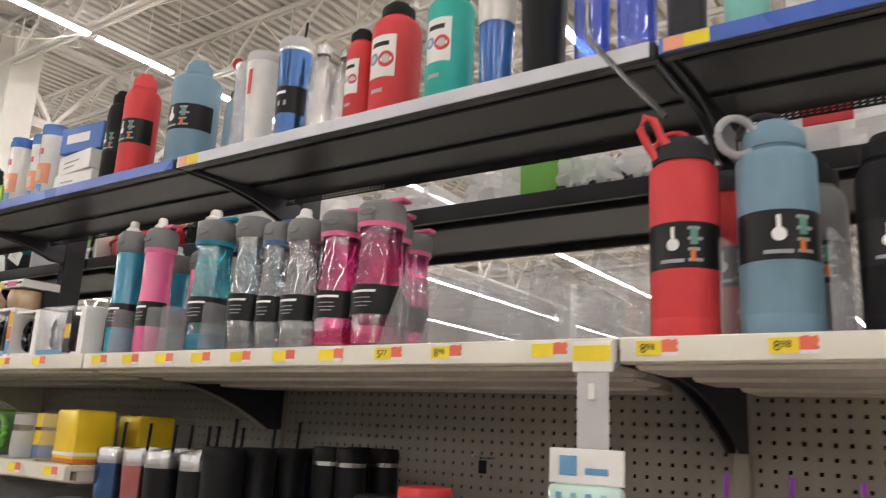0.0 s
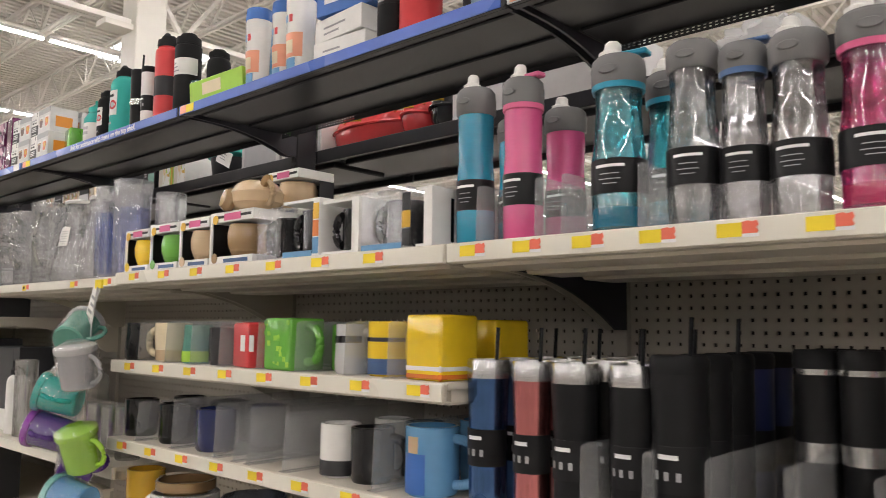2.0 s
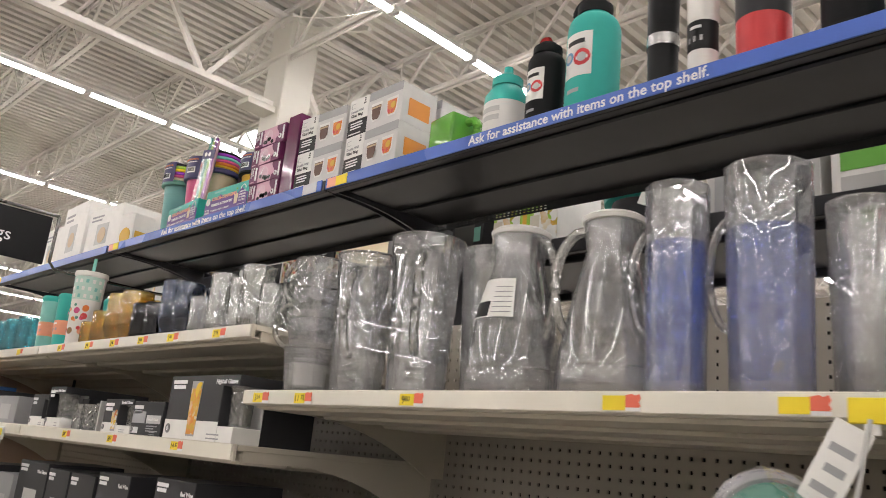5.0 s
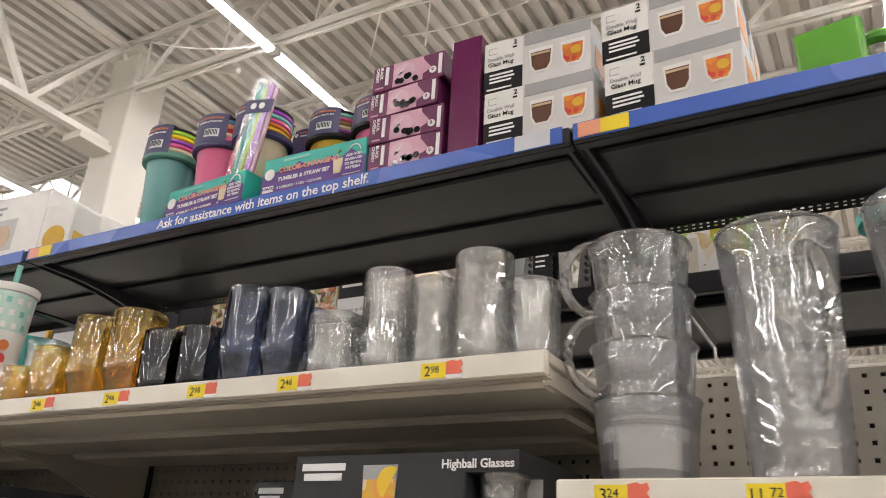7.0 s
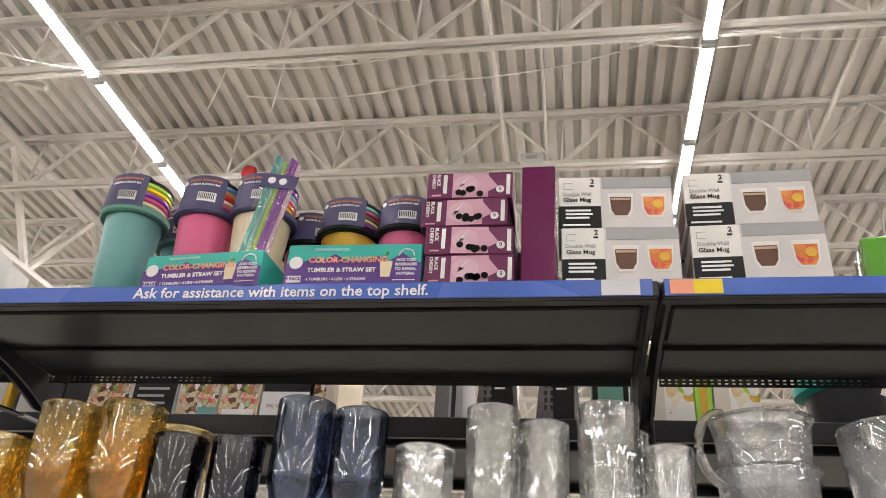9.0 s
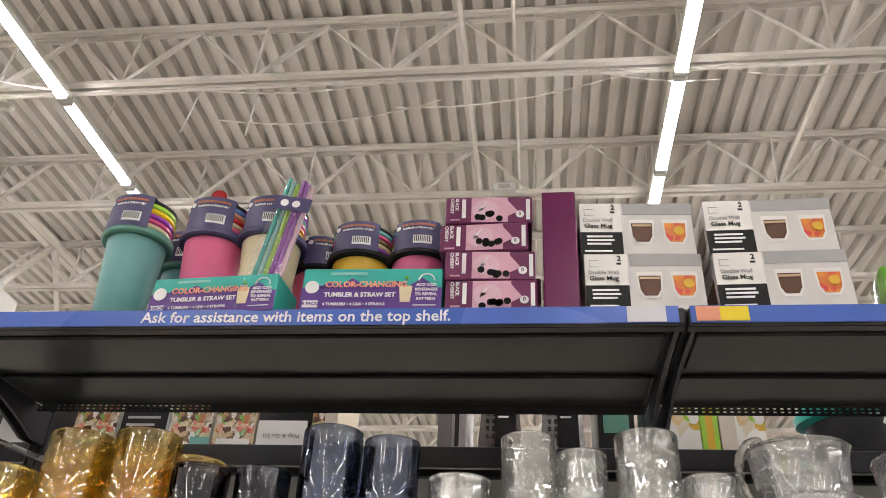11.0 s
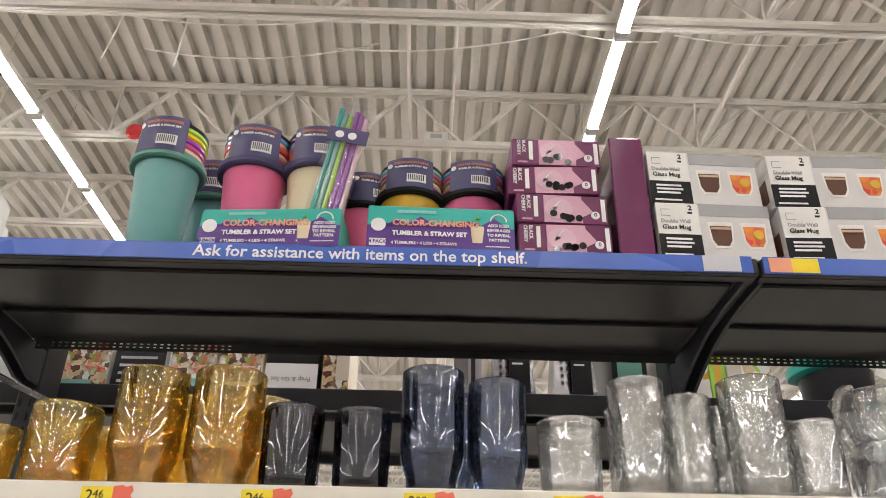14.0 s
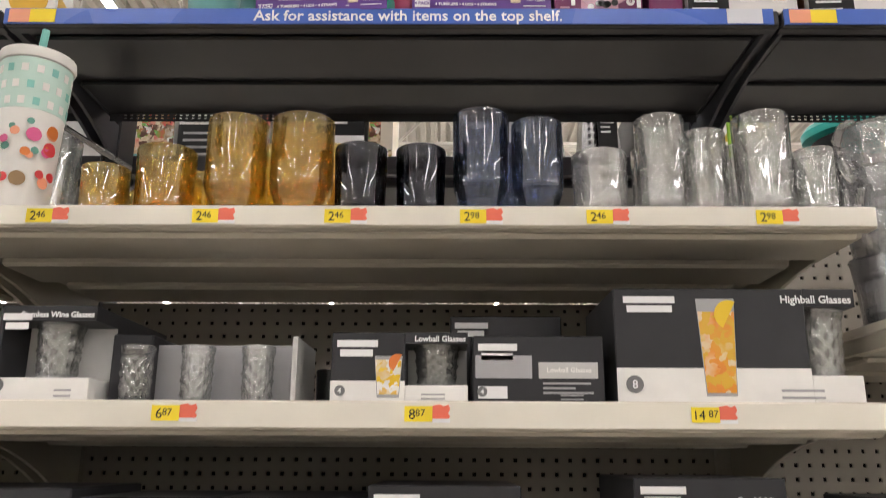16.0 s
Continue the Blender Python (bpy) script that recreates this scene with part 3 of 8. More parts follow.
def price_tag(shelf, x, y, z, price="", size=1.0, both=True):
    """A yellow price ticket with its red flag, clipped on a rail."""
    w, h = 0.033 * size, 0.018 * size
    t = part("price_tag", box(-w / 2, w / 2, -0.0008, 0, -h / 2, h / 2), M["yellow_tag"], shelf, "yellow shelf price ticket")
    t.matrix_basis = pose(x, y, z)
    if both:
        f = part("flag", torn_flag(0.021 * size, -h * 0.30, h * 0.55), M["red_tag"], t, "red torn flag on the ticket")
        f.matrix_basis = pose(w / 2, 0, 0)
        f = part("flag", box(0, 0.021 * size, -0.0006, 0.0001, -h * 0.56, -h * 0.32), M["white_ink"], t, "white foot of the flag")
        f.matrix_basis = pose(w / 2, 0, 0)
    if price:
        d, c = price.split(".")
        two = len(d) > 1
        words("figure", d, h * (0.85 if two else 0.95), M["ink"], t, -w * (0.47 if two else 0.36), -0.001, -0.001)
        words("figure", c, h * 0.66, M["ink"], t, w * (0.1 if two else -0.12), -0.001, 0.0008)
    return t


def bracket_mesh(depth, front_h, back_h, mtl, name="bracket"):
    """A shelf arm: a thin plate, slim at the front and deep at the post."""
    bm = bmesh.new()
    pts = [(0, 0), (0, -front_h)]
    for i in range(1, 9):
        s = i / 8
        pts.append((depth * (0.15 + 0.75 * s), -(front_h + (back_h - front_h) * s ** 2.2)))
    pts += [(depth, -back_h), (depth, 0)]
    a = [bm.verts.new((-0.003, y, z)) for y, z in pts]
    b = [bm.verts.new((0.003, y, z)) for y, z in pts]
    bm.faces.new(a)
    bm.faces.new(b[::-1])
    for i in range(len(pts)):
        j = (i + 1) % len(pts)
        bm.faces.new((a[i], b[i], b[j], a[j]))
    bmesh.ops.recalc_face_normals(bm, faces=bm.faces[:])
    me = mesh_of(bm, name)
    me.materials.append(mtl)
    return me


def shelf(x0, x1, y0, z, under="cream", rail="rail", y1=1.5645, lip=0.033, label="cream enamelled steel store shelf with price rail", back_h=0.13, arms="cream", steps=3):
    t = thing("store_shelf", label, "shelf", pose(0, 0, 0), "shelves of the run")
    mu, ma = M[under], M[arms]
    part("deck", box(x0 + 0.002, x1 - 0.002, y0 + 0.012, y1, z - 0.012, z, bevel=0.001), mu, t)
    bm = box(x0 + 0.002, x1 - 0.002, y0 + 0.002, y0 + 0.012, z - lip, z + 0.001, bevel=0.002)
    box(x0 + 0.004, x1 - 0.004, y0 + 0.012, y0 + 0.024, z - lip, z - lip + 0.002, bm)
    part("front_lip", bm, mu, t)
    part("price_rail", box(x0 + 0.004, x1 - 0.004, y0 - 0.001, y0 + 0.0015, z - lip + 0.002, z - 0.0005, bevel=0.0006), M[rail], t, "pale plastic price rail")
    span = y1 - y0
    for i in range(steps):
        yy = y0 + 0.028 + 0.142 * i
        inset = 0.012 + 0.03 * i
        part("stiffener", box(x0 + inset, x1 - inset, yy, yy + 0.118, z - lip - 0.006 - 0.004 * i, z - 0.0125, bevel=0.005), mu, t)
    me = bracket_mesh(span - 0.03, 0.02, back_h, ma)
    for x in (x0 + 0.012, x1 - 0.012):
        o = part("bracket", me, ma, t)
        o.matrix_basis = pose(x, y0 + 0.03, z - 0.012)
    return t


def welded(name, verts, faces):
    me = bpy.data.meshes.new(name)
    me.from_pydata(verts, [], faces)
    bm = bmesh.new()
    bm.from_mesh(me)
    bmesh.ops.remove_doubles(bm, verts=bm.verts[:], dist=0.0002)
    bm.to_mesh(me)
    bm.free()
    return me


def pegboard(x0, x1, z0, z1):
    """A hardboard sheet with real square-cut peg holes every inch."""
    p, h = 0.0254, 0.0036
    nx, nz = int((x1 - x0) / p), int((z1 - z0) / p)
    px, pz = (x1 - x0) / nx, (z1 - z0) / nz
    verts, faces = [], []
    for i in range(nx):
        for k in range(nz):
            cx, cz = x0 + (i + 0.5) * px, z0 + (k + 0.5) * pz
            o = len(verts)
            for sx, sz in ((-1, -1), (1, -1), (1, 1), (-1, 1)):
                verts.append((cx + sx * px / 2, PEG_Y, cz + sz * pz / 2))
            for sx, sz in ((-1, -1), (1, -1), (1, 1), (-1, 1)):
                verts.append((cx + sx * h, PEG_Y, cz + sz * h))
            for sx, sz in ((-1, -1), (1, -1), (1, 1), (-1, 1)):
                verts.append((cx + sx * h, PEG_Y + 0.005, cz + sz * h))
            for j in range(4):
                q = (j + 1) % 4
                faces += [(o + j, o + q, o + 4 + q, o + 4 + j), (o + 4 + j, o + 4 + q, o + 8 + q, o + 8 + j)]
    me = welded("pegboard", verts, faces)
    me.materials.append(M["peg"])
    tagged(new("pegboard", me), "beige perforated pegboard back of the shelving", "pegboard", "pegboard backs", "structure")
    # added near-black sheet so that the holes read as shaded
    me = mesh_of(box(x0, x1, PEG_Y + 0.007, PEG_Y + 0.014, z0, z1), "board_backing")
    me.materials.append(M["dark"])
    tagged(new("board_backing", me), "near-black sheet painting the shade seen through the peg holes", "panel", "", "structure")


NAMES = "FEDCBAZY"
for a, b in zip(NAMES, NAMES[1:]):
    pegboard(JOINT[a] + 0.018, JOINT[b] - 0.018, 0.12, {"F": 1.54, "E": 1.54, "D": 1.66}.get(a, 1.42))
for n in NAMES:
    x = JOINT[n]
    t = thing("shelving_post", "dark slotted steel upright of the shelving", "upright", pose(x, 0, 0), "uprights", "structure")
    low = box(-0.016, 0.016, 1.552, 1.63, 0, 1.42, bevel=0.002)
    part("lower_post", low, M["peg"], t)
    part("upper_post", box(-0.018, 0.018, 1.552, 1.63, 1.42, 1.985, bevel=0.002), M["black_metal"], t)
    # slots are near-black blocks on the face, their shade put into the colour
    bm = bmesh.new()
    for k in range(22):
        z = 1.45 + k * 0.0254
        box(-0.011, -0.007, 1.5505, 1.552, z, z + 0.014, bm)
        box(0.007, 0.011, 1.5505, 1.552, z, z + 0.014, bm)
    part("slots", bm, M["dark"], t)
for a, b in zip(NAMES, NAMES[1:]):
    base = thing("base_deck", "cream kick plate and base shelf of the shelving", "shelf base", pose(0, 0, 0), "shelf bases")
    part("kick_plate", box(JOINT[a] + 0.002, JOINT[b] - 0.002, 1.0, 1.02, 0, 0.14), M["cream"], base)
    part("base_shelf", box(JOINT[a] + 0.002, JOINT[b] - 0.002, 0.98, 1.56, 0.14, 0.17, bevel=0.003), M["cream"], base)


def top_shelf(a, b, style):
    """The dark top shelf of one bay with its coloured rail, slotted rear strip and arms."""
    x0, x1 = JOINT[a], JOINT[b]
    t = thing("top_shelf", "charcoal steel top shelf with a coloured plastic rail", "shelf", pose(0, 0, 0), "top shelves")
    y0, y1, z = 1.13, 1.495, 1.925
    mk = M["black_metal"]
    part("deck", box(x0 + 0.002, x1 - 0.002, y0 + 0.014, y1, z - 0.008, z, bevel=0.001), mk, t)
    bm = box(x0 + 0.003, x1 - 0.003, y0 + 0.002, y0 + 0.014, z - 0.025, z + 0.001, bevel=0.002)
    box(x0 + 0.003, x1 - 0.003, y0 + 0.014, y0 + 0.03, z - 0.025, z - 0.022, bm)
    part("front_lip", bm, mk, t)
    for i, (ya, yb, d) in enumerate(((0.06, 0.19, 0.008), (0.225, 0.36, 0.006))):
        part("stiffener", box(x0 + 0.02, x1 - 0.02, y0 + ya, y0 + yb, z - 0.008 - d, z - 0.0085, bevel=0.005), mk, t)
    # rear strip with rows of slots cut through
    verts, faces = [], []
    n = int(BAY / 0.0127)
    p = (x1 - x0 - 0.05) / n
    levels = [z - d for d in (0.032, 0.0265, 0.0240, 0.0200, 0.0175, 0.0140, 0.0105, 0.0085)]
    for i in range(n):
        xa = x0 + 0.025 + i * p
        o = len(verts)
        xs = (xa, xa + p * 0.28, xa + p * 0.72, xa + p)
        for zz in levels:
            verts += [(x, y1 - 0.012, zz) for x in xs]
        for r in range(7):
            for c in range(3):
                if not ((r == 5 or (r in (1, 3) and i < n * 0.3)) and c == 1):
                    q = o + r * 4 + c
                    faces.append((q, q + 1, q + 5, q + 4))
    me = welded("rear_strip", verts, faces)
    me.materials.append(mk)
    part("rear_strip", me, mk, t, "slotted steel strip")
    me = bracket_mesh(0.40, 0.012, 0.066, M["navy"])
    for x in (x0 + 0.012, x1 - 0.012):
        part("bracket", me, M["navy"], t).matrix_basis = pose(x, y0 + 0.02, z - 0.012)
    # rail
    rail = M["blue_rail"] if style != "pale" else M["white_rail"]
    part("rail", box(x0 + 0.004, x1 - 0.012, y0 - 0.001, y0 + 0.002, z - 0.025, z + 0.002, bevel=0.0006), rail, t, "glossy printed rail strip")
    tag = part("rail_ticket", box(x0 + 0.012, x0 + 0.045, y0 - 0.0022, y0 - 0.001, z - 0.023, z), paint("salmon", "card"), t, "orange ticket")
    tag = part("rail_ticket", box(x0 + 0.045, x0 + 0.085, y0 - 0.0022, y0 - 0.001, z - 0.023, z), M["yellow_tag"], t, "yellow ticket")
    if style == "words":
        words("notice", "Ask for assistance with items on the top shelf.", 0.0258, M["white_ink"], t, x0 + 0.396, y0 - 0.0015, z - 0.012, bold=0.0004)
        # the highlight near the rail's right end, painted as a pale patch
        part("painted_glare", box(x1 - 0.085, x1 - 0.03, y0 - 0.0022, y0 - 0.0011, z - 0.024, z + 0.001), M["white_rail"], t, "pale patch painting the highlight at the strip end")
    if style == "words2":
        words("notice", "Ask for assistance with items on the top shelf.", 0.0263, M["white_ink"], t, x0 + 0.46, y0 - 0.0015, z - 0.012, bold=0.0004)
    return t


for a, b, s in (("F", "E", "plain"), ("E", "D", "words"), ("D", "C", "words2"), ("C", "B", "plain"), ("B", "A", "pale"), ("A", "Z", "plain"), ("Z", "Y", "plain")):
    top_shelf(a, b, s)

# the front shelves, bay by bay
S = {}
for a, b, y0, zs, kw in (
        ("F", "E", 0.985, (1.555, 1.311, 0.955, 0.60), {}),
        ("E", "D", 0.985, (1.555, 1.311, 0.955, 0.60), {}),
        ("D", "C", 0.985, (1.418, 0.90), {}),
        ("C", "B", 0.965, (1.425, 1.190, 0.985, 0.74), {}),
        ("B", "A", 0.965, (1.425, 0.985), dict(under="cream", arms="navy")),
        ("A", "Z", 0.965, (1.425, 0.985), dict(arms="navy")),
        ("Z", "Y", 0.965, (1.425, 0.985), {})):
    for z in zs:
        S[a + b, z] = shelf(JOINT[a] + (0.03 if a == "D" else 0), JOINT[b] + (0.024 if b == "D" else 0), y0, z, lip=0.028 if z in (1.555, 1.418) else 0.033, **kw)


def rail_tags(key, y0, items, size=1.0):
    z = key[1] - 0.0145
    for x, price in items:
        price_tag(S[key], x, y0 - 0.002, z, price, size)


rail_tags(("ED", 1.555), 0.985, ((-5.135, "2.46"), (-4.925, "2.46"), (-4.758, "2.46"), (-4.587, "2.98"), (-4.428, "2.46"), (-4.215, "2.98")))
rail_tags(("ED", 1.311), 0.985, ((-4.952, "6.87"), (-4.653, "8.87"), (-4.315, "14.87")))
rail_tags(("FE", 1.555), 0.985, ((-5.5, ""), (-5.8, ""), (-6.1, "")))
rail_tags(("FE", 1.311), 0.985, ((-5.6, ""), (-5.95, "")))
rail_tags(("DC", 1.418), 0.985, ((-4.01, "3.24"), (-3.87, "11.72"), (-3.58, "9.80"), (-3.2, ""), (-2.98, "")))
rail_tags(("CB", 1.425), 0.965, [(-2.78 + 0.155 * i, "") for i in range(7)])
rail_tags(("BA", 1.425), 0.965, [(-1.61 + 0.11 * i, "") for i in range(7)] + [(-0.83, "5.77"), (-0.72, "8.98"), (-0.55, "")])
rail_tags(("AZ", 1.425), 0.965, ((-0.40, "8.98"), (-0.24, "8.98"), (-0.07, "8.98"), (0.15, "")))
rail_tags(("CB", 1.19), 0.965, [(-2.78 + 0.15 * i, "") for i in range(8)])
rail_tags(("CB", 0.985), 0.965, [(-2.80 + 0.15 * i, "") for i in range(8)])
rail_tags(("BA", 0.985), 0.965, [(-1.6 + 0.16 * i, "") for i in range(7)])
rail_tags(("ED", 0.955), 0.985, [(-5.2 + 0.25 * i, "") for i in range(4)])

# end board at the far end of the run
endp = thing("end_panel", "brown board end panel in a grey steel frame", "end panel", pose(JOINT["F"], 0, 0), kind="structure")
part("board", box(-0.012, 0.0, 1.0, 1.6, 0.02, 1.62), M["wood_end"], endp)
part("frame_post", box(-0.03, 0.004, 0.965, 0.995, 0, 1.62, bevel=0.003), M["gray_frame"], endp)
part("frame_post", box(-0.03, 0.004, 1.6, 1.63, 0, 1.62, bevel=0.003), M["gray_frame"], endp)

# the other side of the run, seen through the open back
for a, b in zip(NAMES, NAMES[1:]):
    x0, x1 = JOINT[a], JOINT[b]
    t = thing("rear_shelf", "charcoal steel shelf of the neighbouring aisle", "shelf", pose(0, 0, 0), "rear shelves")
    part("deck", box(x0 + 0.004, x1 - 0.004, 1.66, 2.12, 1.872, 1.884, bevel=0.001), M["black_metal"], t)
    part("rear_lip", box(x0 + 0.004, x1 - 0.004, 1.645, 1.66, 1.842, 1.885, bevel=0.002), M["black_metal"], t)
    part("front_lip", box(x0 + 0.004, x1 - 0.004, 2.12, 2.135, 1.85, 1.886, bevel=0.002), M["black_metal"], t)
    part("stiffener", box(x0 + 0.03, x1 - 0.03, 1.75, 2.0, 1.85, 1.8715, bevel=0.004), M["black_metal"], t)

# ---------------------------------------------------------------- kinds of goods
def shell(outer, wall, floor):
    """A hollow open vessel: the outside, then back down the inside."""
    inner = [(max(r - wall, 0.002), z) for r, z in outer if z > floor][::-1]
    return [(0, outer[0][1])] + outer + inner + [(inner[-1][0] * 0.98, floor), (0, floor)]


def thin(outer, wall=0.003):
    """A clear vessel with a wall of even thickness, a thick floor and a rounded rim."""
    floor = outer[0][1] + max(0.006, 2.2 * wall)
    r, z = outer[-1]
    inner = [(max(a - wall, 0.002), b) for a, b in outer[:-1] if b > floor + 0.004][::-1]
    foot = inner[-1][0] if inner else r - wall
    return [(0, outer[0][1])] + outer + [(r - 0.5 * wall, z + 0.3 * wall), (r - wall, z)] + inner + [(foot * 0.9, floor), (0, floor)]


def sport_bottle(x, y, z, r, h, body, see_through=False, accent=None, spout=True, turn=0.0, label="", group="sport bottles", swing=True):
    t = thing("sport_bottle", label, "water bottle", pose(x, y, z, 0, 0, turn), group)
    hb = h * (0.74 if spout else 0.82)
    if see_through:
        prof = [(0.86 * r, 0), (0.95 * r, 0.006), (0.97 * r, 0.15 * hb), (r, 0.34 * hb), (0.985 * r, 0.5 * hb), (0.88 * r, 0.68 * hb), (0.82 * r, 0.84 * hb), (0.85 * r, hb)]
        part("body", lathe(thin(prof, 0.002), 72, 9, 0.0016, (0.03, hb * 0.95)), clear(body), t, "tinted clear plastic body")
        foot = dict(teal="teal", pink="pink").get(body)
        if foot:
            part("base_cup", lathe([(0, 0.0125), (0.88 * r, 0.0125), (0.925 * r, 0.18 * hb), (0, 0.18 * hb + 0.001)], 24), paint(foot, "gloss"), t)
    else:
        prof = [(0, 0), (0.93 * r, 0), (0.98 * r, 0.006), (r, 0.2 * hb), (0.97 * r, 0.5 * hb), (0.90 * r, 0.66 * hb), (0.94 * r, 0.9 * hb), (0.93 * r, hb), (0, hb)]
        part("body", lathe(prof, 36), paint(body, "gloss"), t)
    sl = part("sleeve", band(1.005 * r, 0.27 * hb, r, 0.5 * hb, -200, 20, 26), paint("offblack", "card"), t, "dark printed sleeve")
    for i, (zz, w) in enumerate(((0.44, 62), (0.395, 40), (0.36, 46), (0.33, 30))):
        th = 0.014 if i == 0 else 0.004
        part("print", band(1.012 * r, zz * hb, 1.012 * r, zz * hb + th * h, -90 - w / 2, -90 + w / 2, 6), M["white_ink"] if i == 0 else M["grey_ink"], sl)
    k = 0.87 if see_through else 0.93
    lid = part("lid", lathe([(0, hb), (k * r * 1.03, hb), (k * r * 1.1, hb + 0.012 * h), (k * r * 1.12, hb + 0.09 * h), (k * r * 1.06, hb + 0.135 * h), (k * r * 0.9, hb + 0.155 * h), (0, hb + 0.157 * h)], 28), paint("grey", "rubber"), t, "grey plastic lid")
    if accent:
        part("accent_ring", lathe([(k * r * 1.0, hb - 0.006), (k * r * 1.08, hb - 0.006), (k * r * 1.1, hb + 0.012), (k * r * 1.0, hb + 0.012)], 28), paint(accent, "satin"), t)
        if swing:
            b = box(-0.25 * r, 0.75 * r, -0.3 * r, 0.3 * r, hb + 0.158 * h, hb + 0.185 * h, bevel=0.002)
            part("latch", b, paint(accent, "satin"), lid).matrix_basis = pose(0.35 * r, 0.1 * r, 0)
    part("button", lathe([(0, 0), (0.30 * r, 0), (0.34 * r, 0.002), (0.28 * r, 0.004), (0, 0.004)], 14), paint("grey", "rubber"), lid).matrix_basis = pose(0, -k * r * 1.09, hb + 0.07 * h, 90) @ Matrix.Diagonal((1.15, 0.5, 1, 1))
    if spout:
        part("spout", lathe([(0, 0), (0.46 * r, 0), (0.48 * r, 0.034 * h), (0.32 * r, 0.05 * h), (0.29 * r, 0.085 * h), (0.2 * r, 0.098 * h), (0, 0.1 * h)], 16), paint("white", "satin"), lid, "white drinking spout").matrix_basis = pose(-0.25 * r, 0, hb + 0.15 * h, 0, 6)
    return t


def round_patch(r, z, deg, rad):
    """A round print lying on a cylinder's side."""
    bm = bmesh.new()
    mid = math.radians(deg)
    core = bm.verts.new((r * math.cos(mid), r * math.sin(mid), z))
    rim = []
    for i in range(20):
        a = 2 * math.pi * i / 20
        w = mid + rad * math.cos(a) / r
        rim.append(bm.verts.new((r * math.cos(w), r * math.sin(w), z + rad * math.sin(a))))
    for i in range(20):
        bm.faces.new((core, rim[i], rim[(i + 1) % 20]))
    return bm


def flask(x, y, z, r, h, color, label, cap="black", tag="dark", handle=False, shoulder=0.78, turn=0.0, neck=0.6, finish="matte", cap_h=0.13, group="steel flasks"):
    t = thing("steel_flask", label, "water bottle", pose(x, y, z, 0, 0, turn), group)
    hs, hn = h * shoulder * 0.93, h * (1 - cap_h)
    prof = [(0, 0), (0.96 * r, 0), (r, 0.005), (r, 0.1 * h), (0.995 * r, 0.103 * h), (r, 0.106 * h), (r, hs)]
    for i in range(1, 7):
        a = i / 6 * math.pi / 2
        prof.append((r * (neck + (1 - neck) * math.cos(a)), hs + (hn - 0.02 * h - hs) * math.sin(a)))
    prof += [(neck * r, hn), (0, hn)]
    part("body", lathe(prof, 36), paint(color, finish), t)
    cp = part("cap", lathe([(0, hn), (neck * r * 1.1, hn), (neck * r * 1.13, hn + 0.2 * cap_h * h), (neck * r * 1.1, hn + 0.6 * cap_h * h), (neck * r * 0.8, hn + 0.66 * cap_h * h), (neck * r * 0.75, h - 0.003), (neck * r * 0.68, h), (0, h)], 24, 20, 0.001), paint(cap, "rubber"), t, "screw cap")
    if tag == "dark":
        b = part("label_band", band(1.006 * r, 0.33 * h, 1.006 * r, 0.55 * h, -170, 10, 22), paint("offblack", "card"), t, "dark printed label band")
        part("drop_mark", round_patch(1.014 * r, 0.44 * h, -96, 0.18 * r), M["white_ink"], b)
        part("drop_tip", band(1.014 * r, 0.47 * h, 1.014 * r, 0.525 * h, -99, -93, 3), M["white_ink"], b)
        part("picture_block", band(1.014 * r, 0.44 * h, 1.014 * r, 0.52 * h, -68, -56, 4), paint("sage", "card"), b)
        part("picture_block", band(1.014 * r, 0.36 * h, 1.014 * r, 0.42 * h, -68, -60, 4), paint("orange", "card"), b)
        for i in range(4):
            part("print", band(1.014 * r, (0.36 + 0.05 * i) * h, 1.014 * r, (0.375 + 0.05 * i) * h, -72, -48 - 5 * (i % 2), 5), M["grey_ink"], b)
        part("print", band(1.014 * r, 0.355 * h, 1.014 * r, 0.372 * h, -118, -78, 6), M["grey_ink"], b)
    elif tag == "card":
        b = part("label_card", band(1.012 * r, 0.32 * h, 1.01 * r, 0.66 * h, -128, -58, 14), paint("white", "card"), t, "white paper label with blue and red roundels")
        part("print", band(1.022 * r, 0.57 * h, 1.022 * r, 0.605 * h, -118, -74, 8), M["ink"], b)
        part("roundel", round_patch(1.022 * r, 0.475 * h, -113, 0.25 * r), paint("sky", "card"), b)
        part("roundel", round_patch(1.022 * r, 0.46 * h, -80, 0.34 * r), paint("red", "card"), b)
        part("roundel_core", round_patch(1.03 * r, 0.46 * h, -80, 0.19 * r), paint("palegrey", "card"), b)
        part("roundel_core", round_patch(1.03 * r, 0.475 * h, -113, 0.15 * r), paint("palegrey", "card"), b)
        part("print", band(1.008 * r, 0.2 * h, 1.008 * r, 0.23 * h, -116, -84, 6), paint("lightgrey"), t)
    elif tag == "white":
        b = part("label_band", band(1.008 * r, 0.48 * h, 1.008 * r, 0.68 * h, -175, 15, 22), paint("white", "card"), t, "white paper label band")
        for i in range(3):
            part("print", band(1.016 * r, (0.52 + 0.045 * i) * h, 1.016 * r, (0.535 + 0.045 * i) * h, -112, -70 - 8 * i, 6), M["grey_ink"], b)
    elif tag == "black":
        part("label_band", band(1.008 * r, 0.3 * h, 1.008 * r, 0.52 * h, -175, 15, 22), paint("charcoal", "card"), t, "grey label band")
    if handle:
        pts = [(0, 0.62 * r * math.cos(a), hn + cap_h * h * 0.45 + 0.115 * h * math.sin(a)) for a in [math.pi * i / 12 for i in range(13)]]
        part("carry_loop", tube([(p[1] - 0.25 * r, -0.1 * r, p[2]) for p in pts], 0.0045, 8), paint(handle if isinstance(handle, str) else "charcoal", "rubber"), cp, "carry loop")
    return t


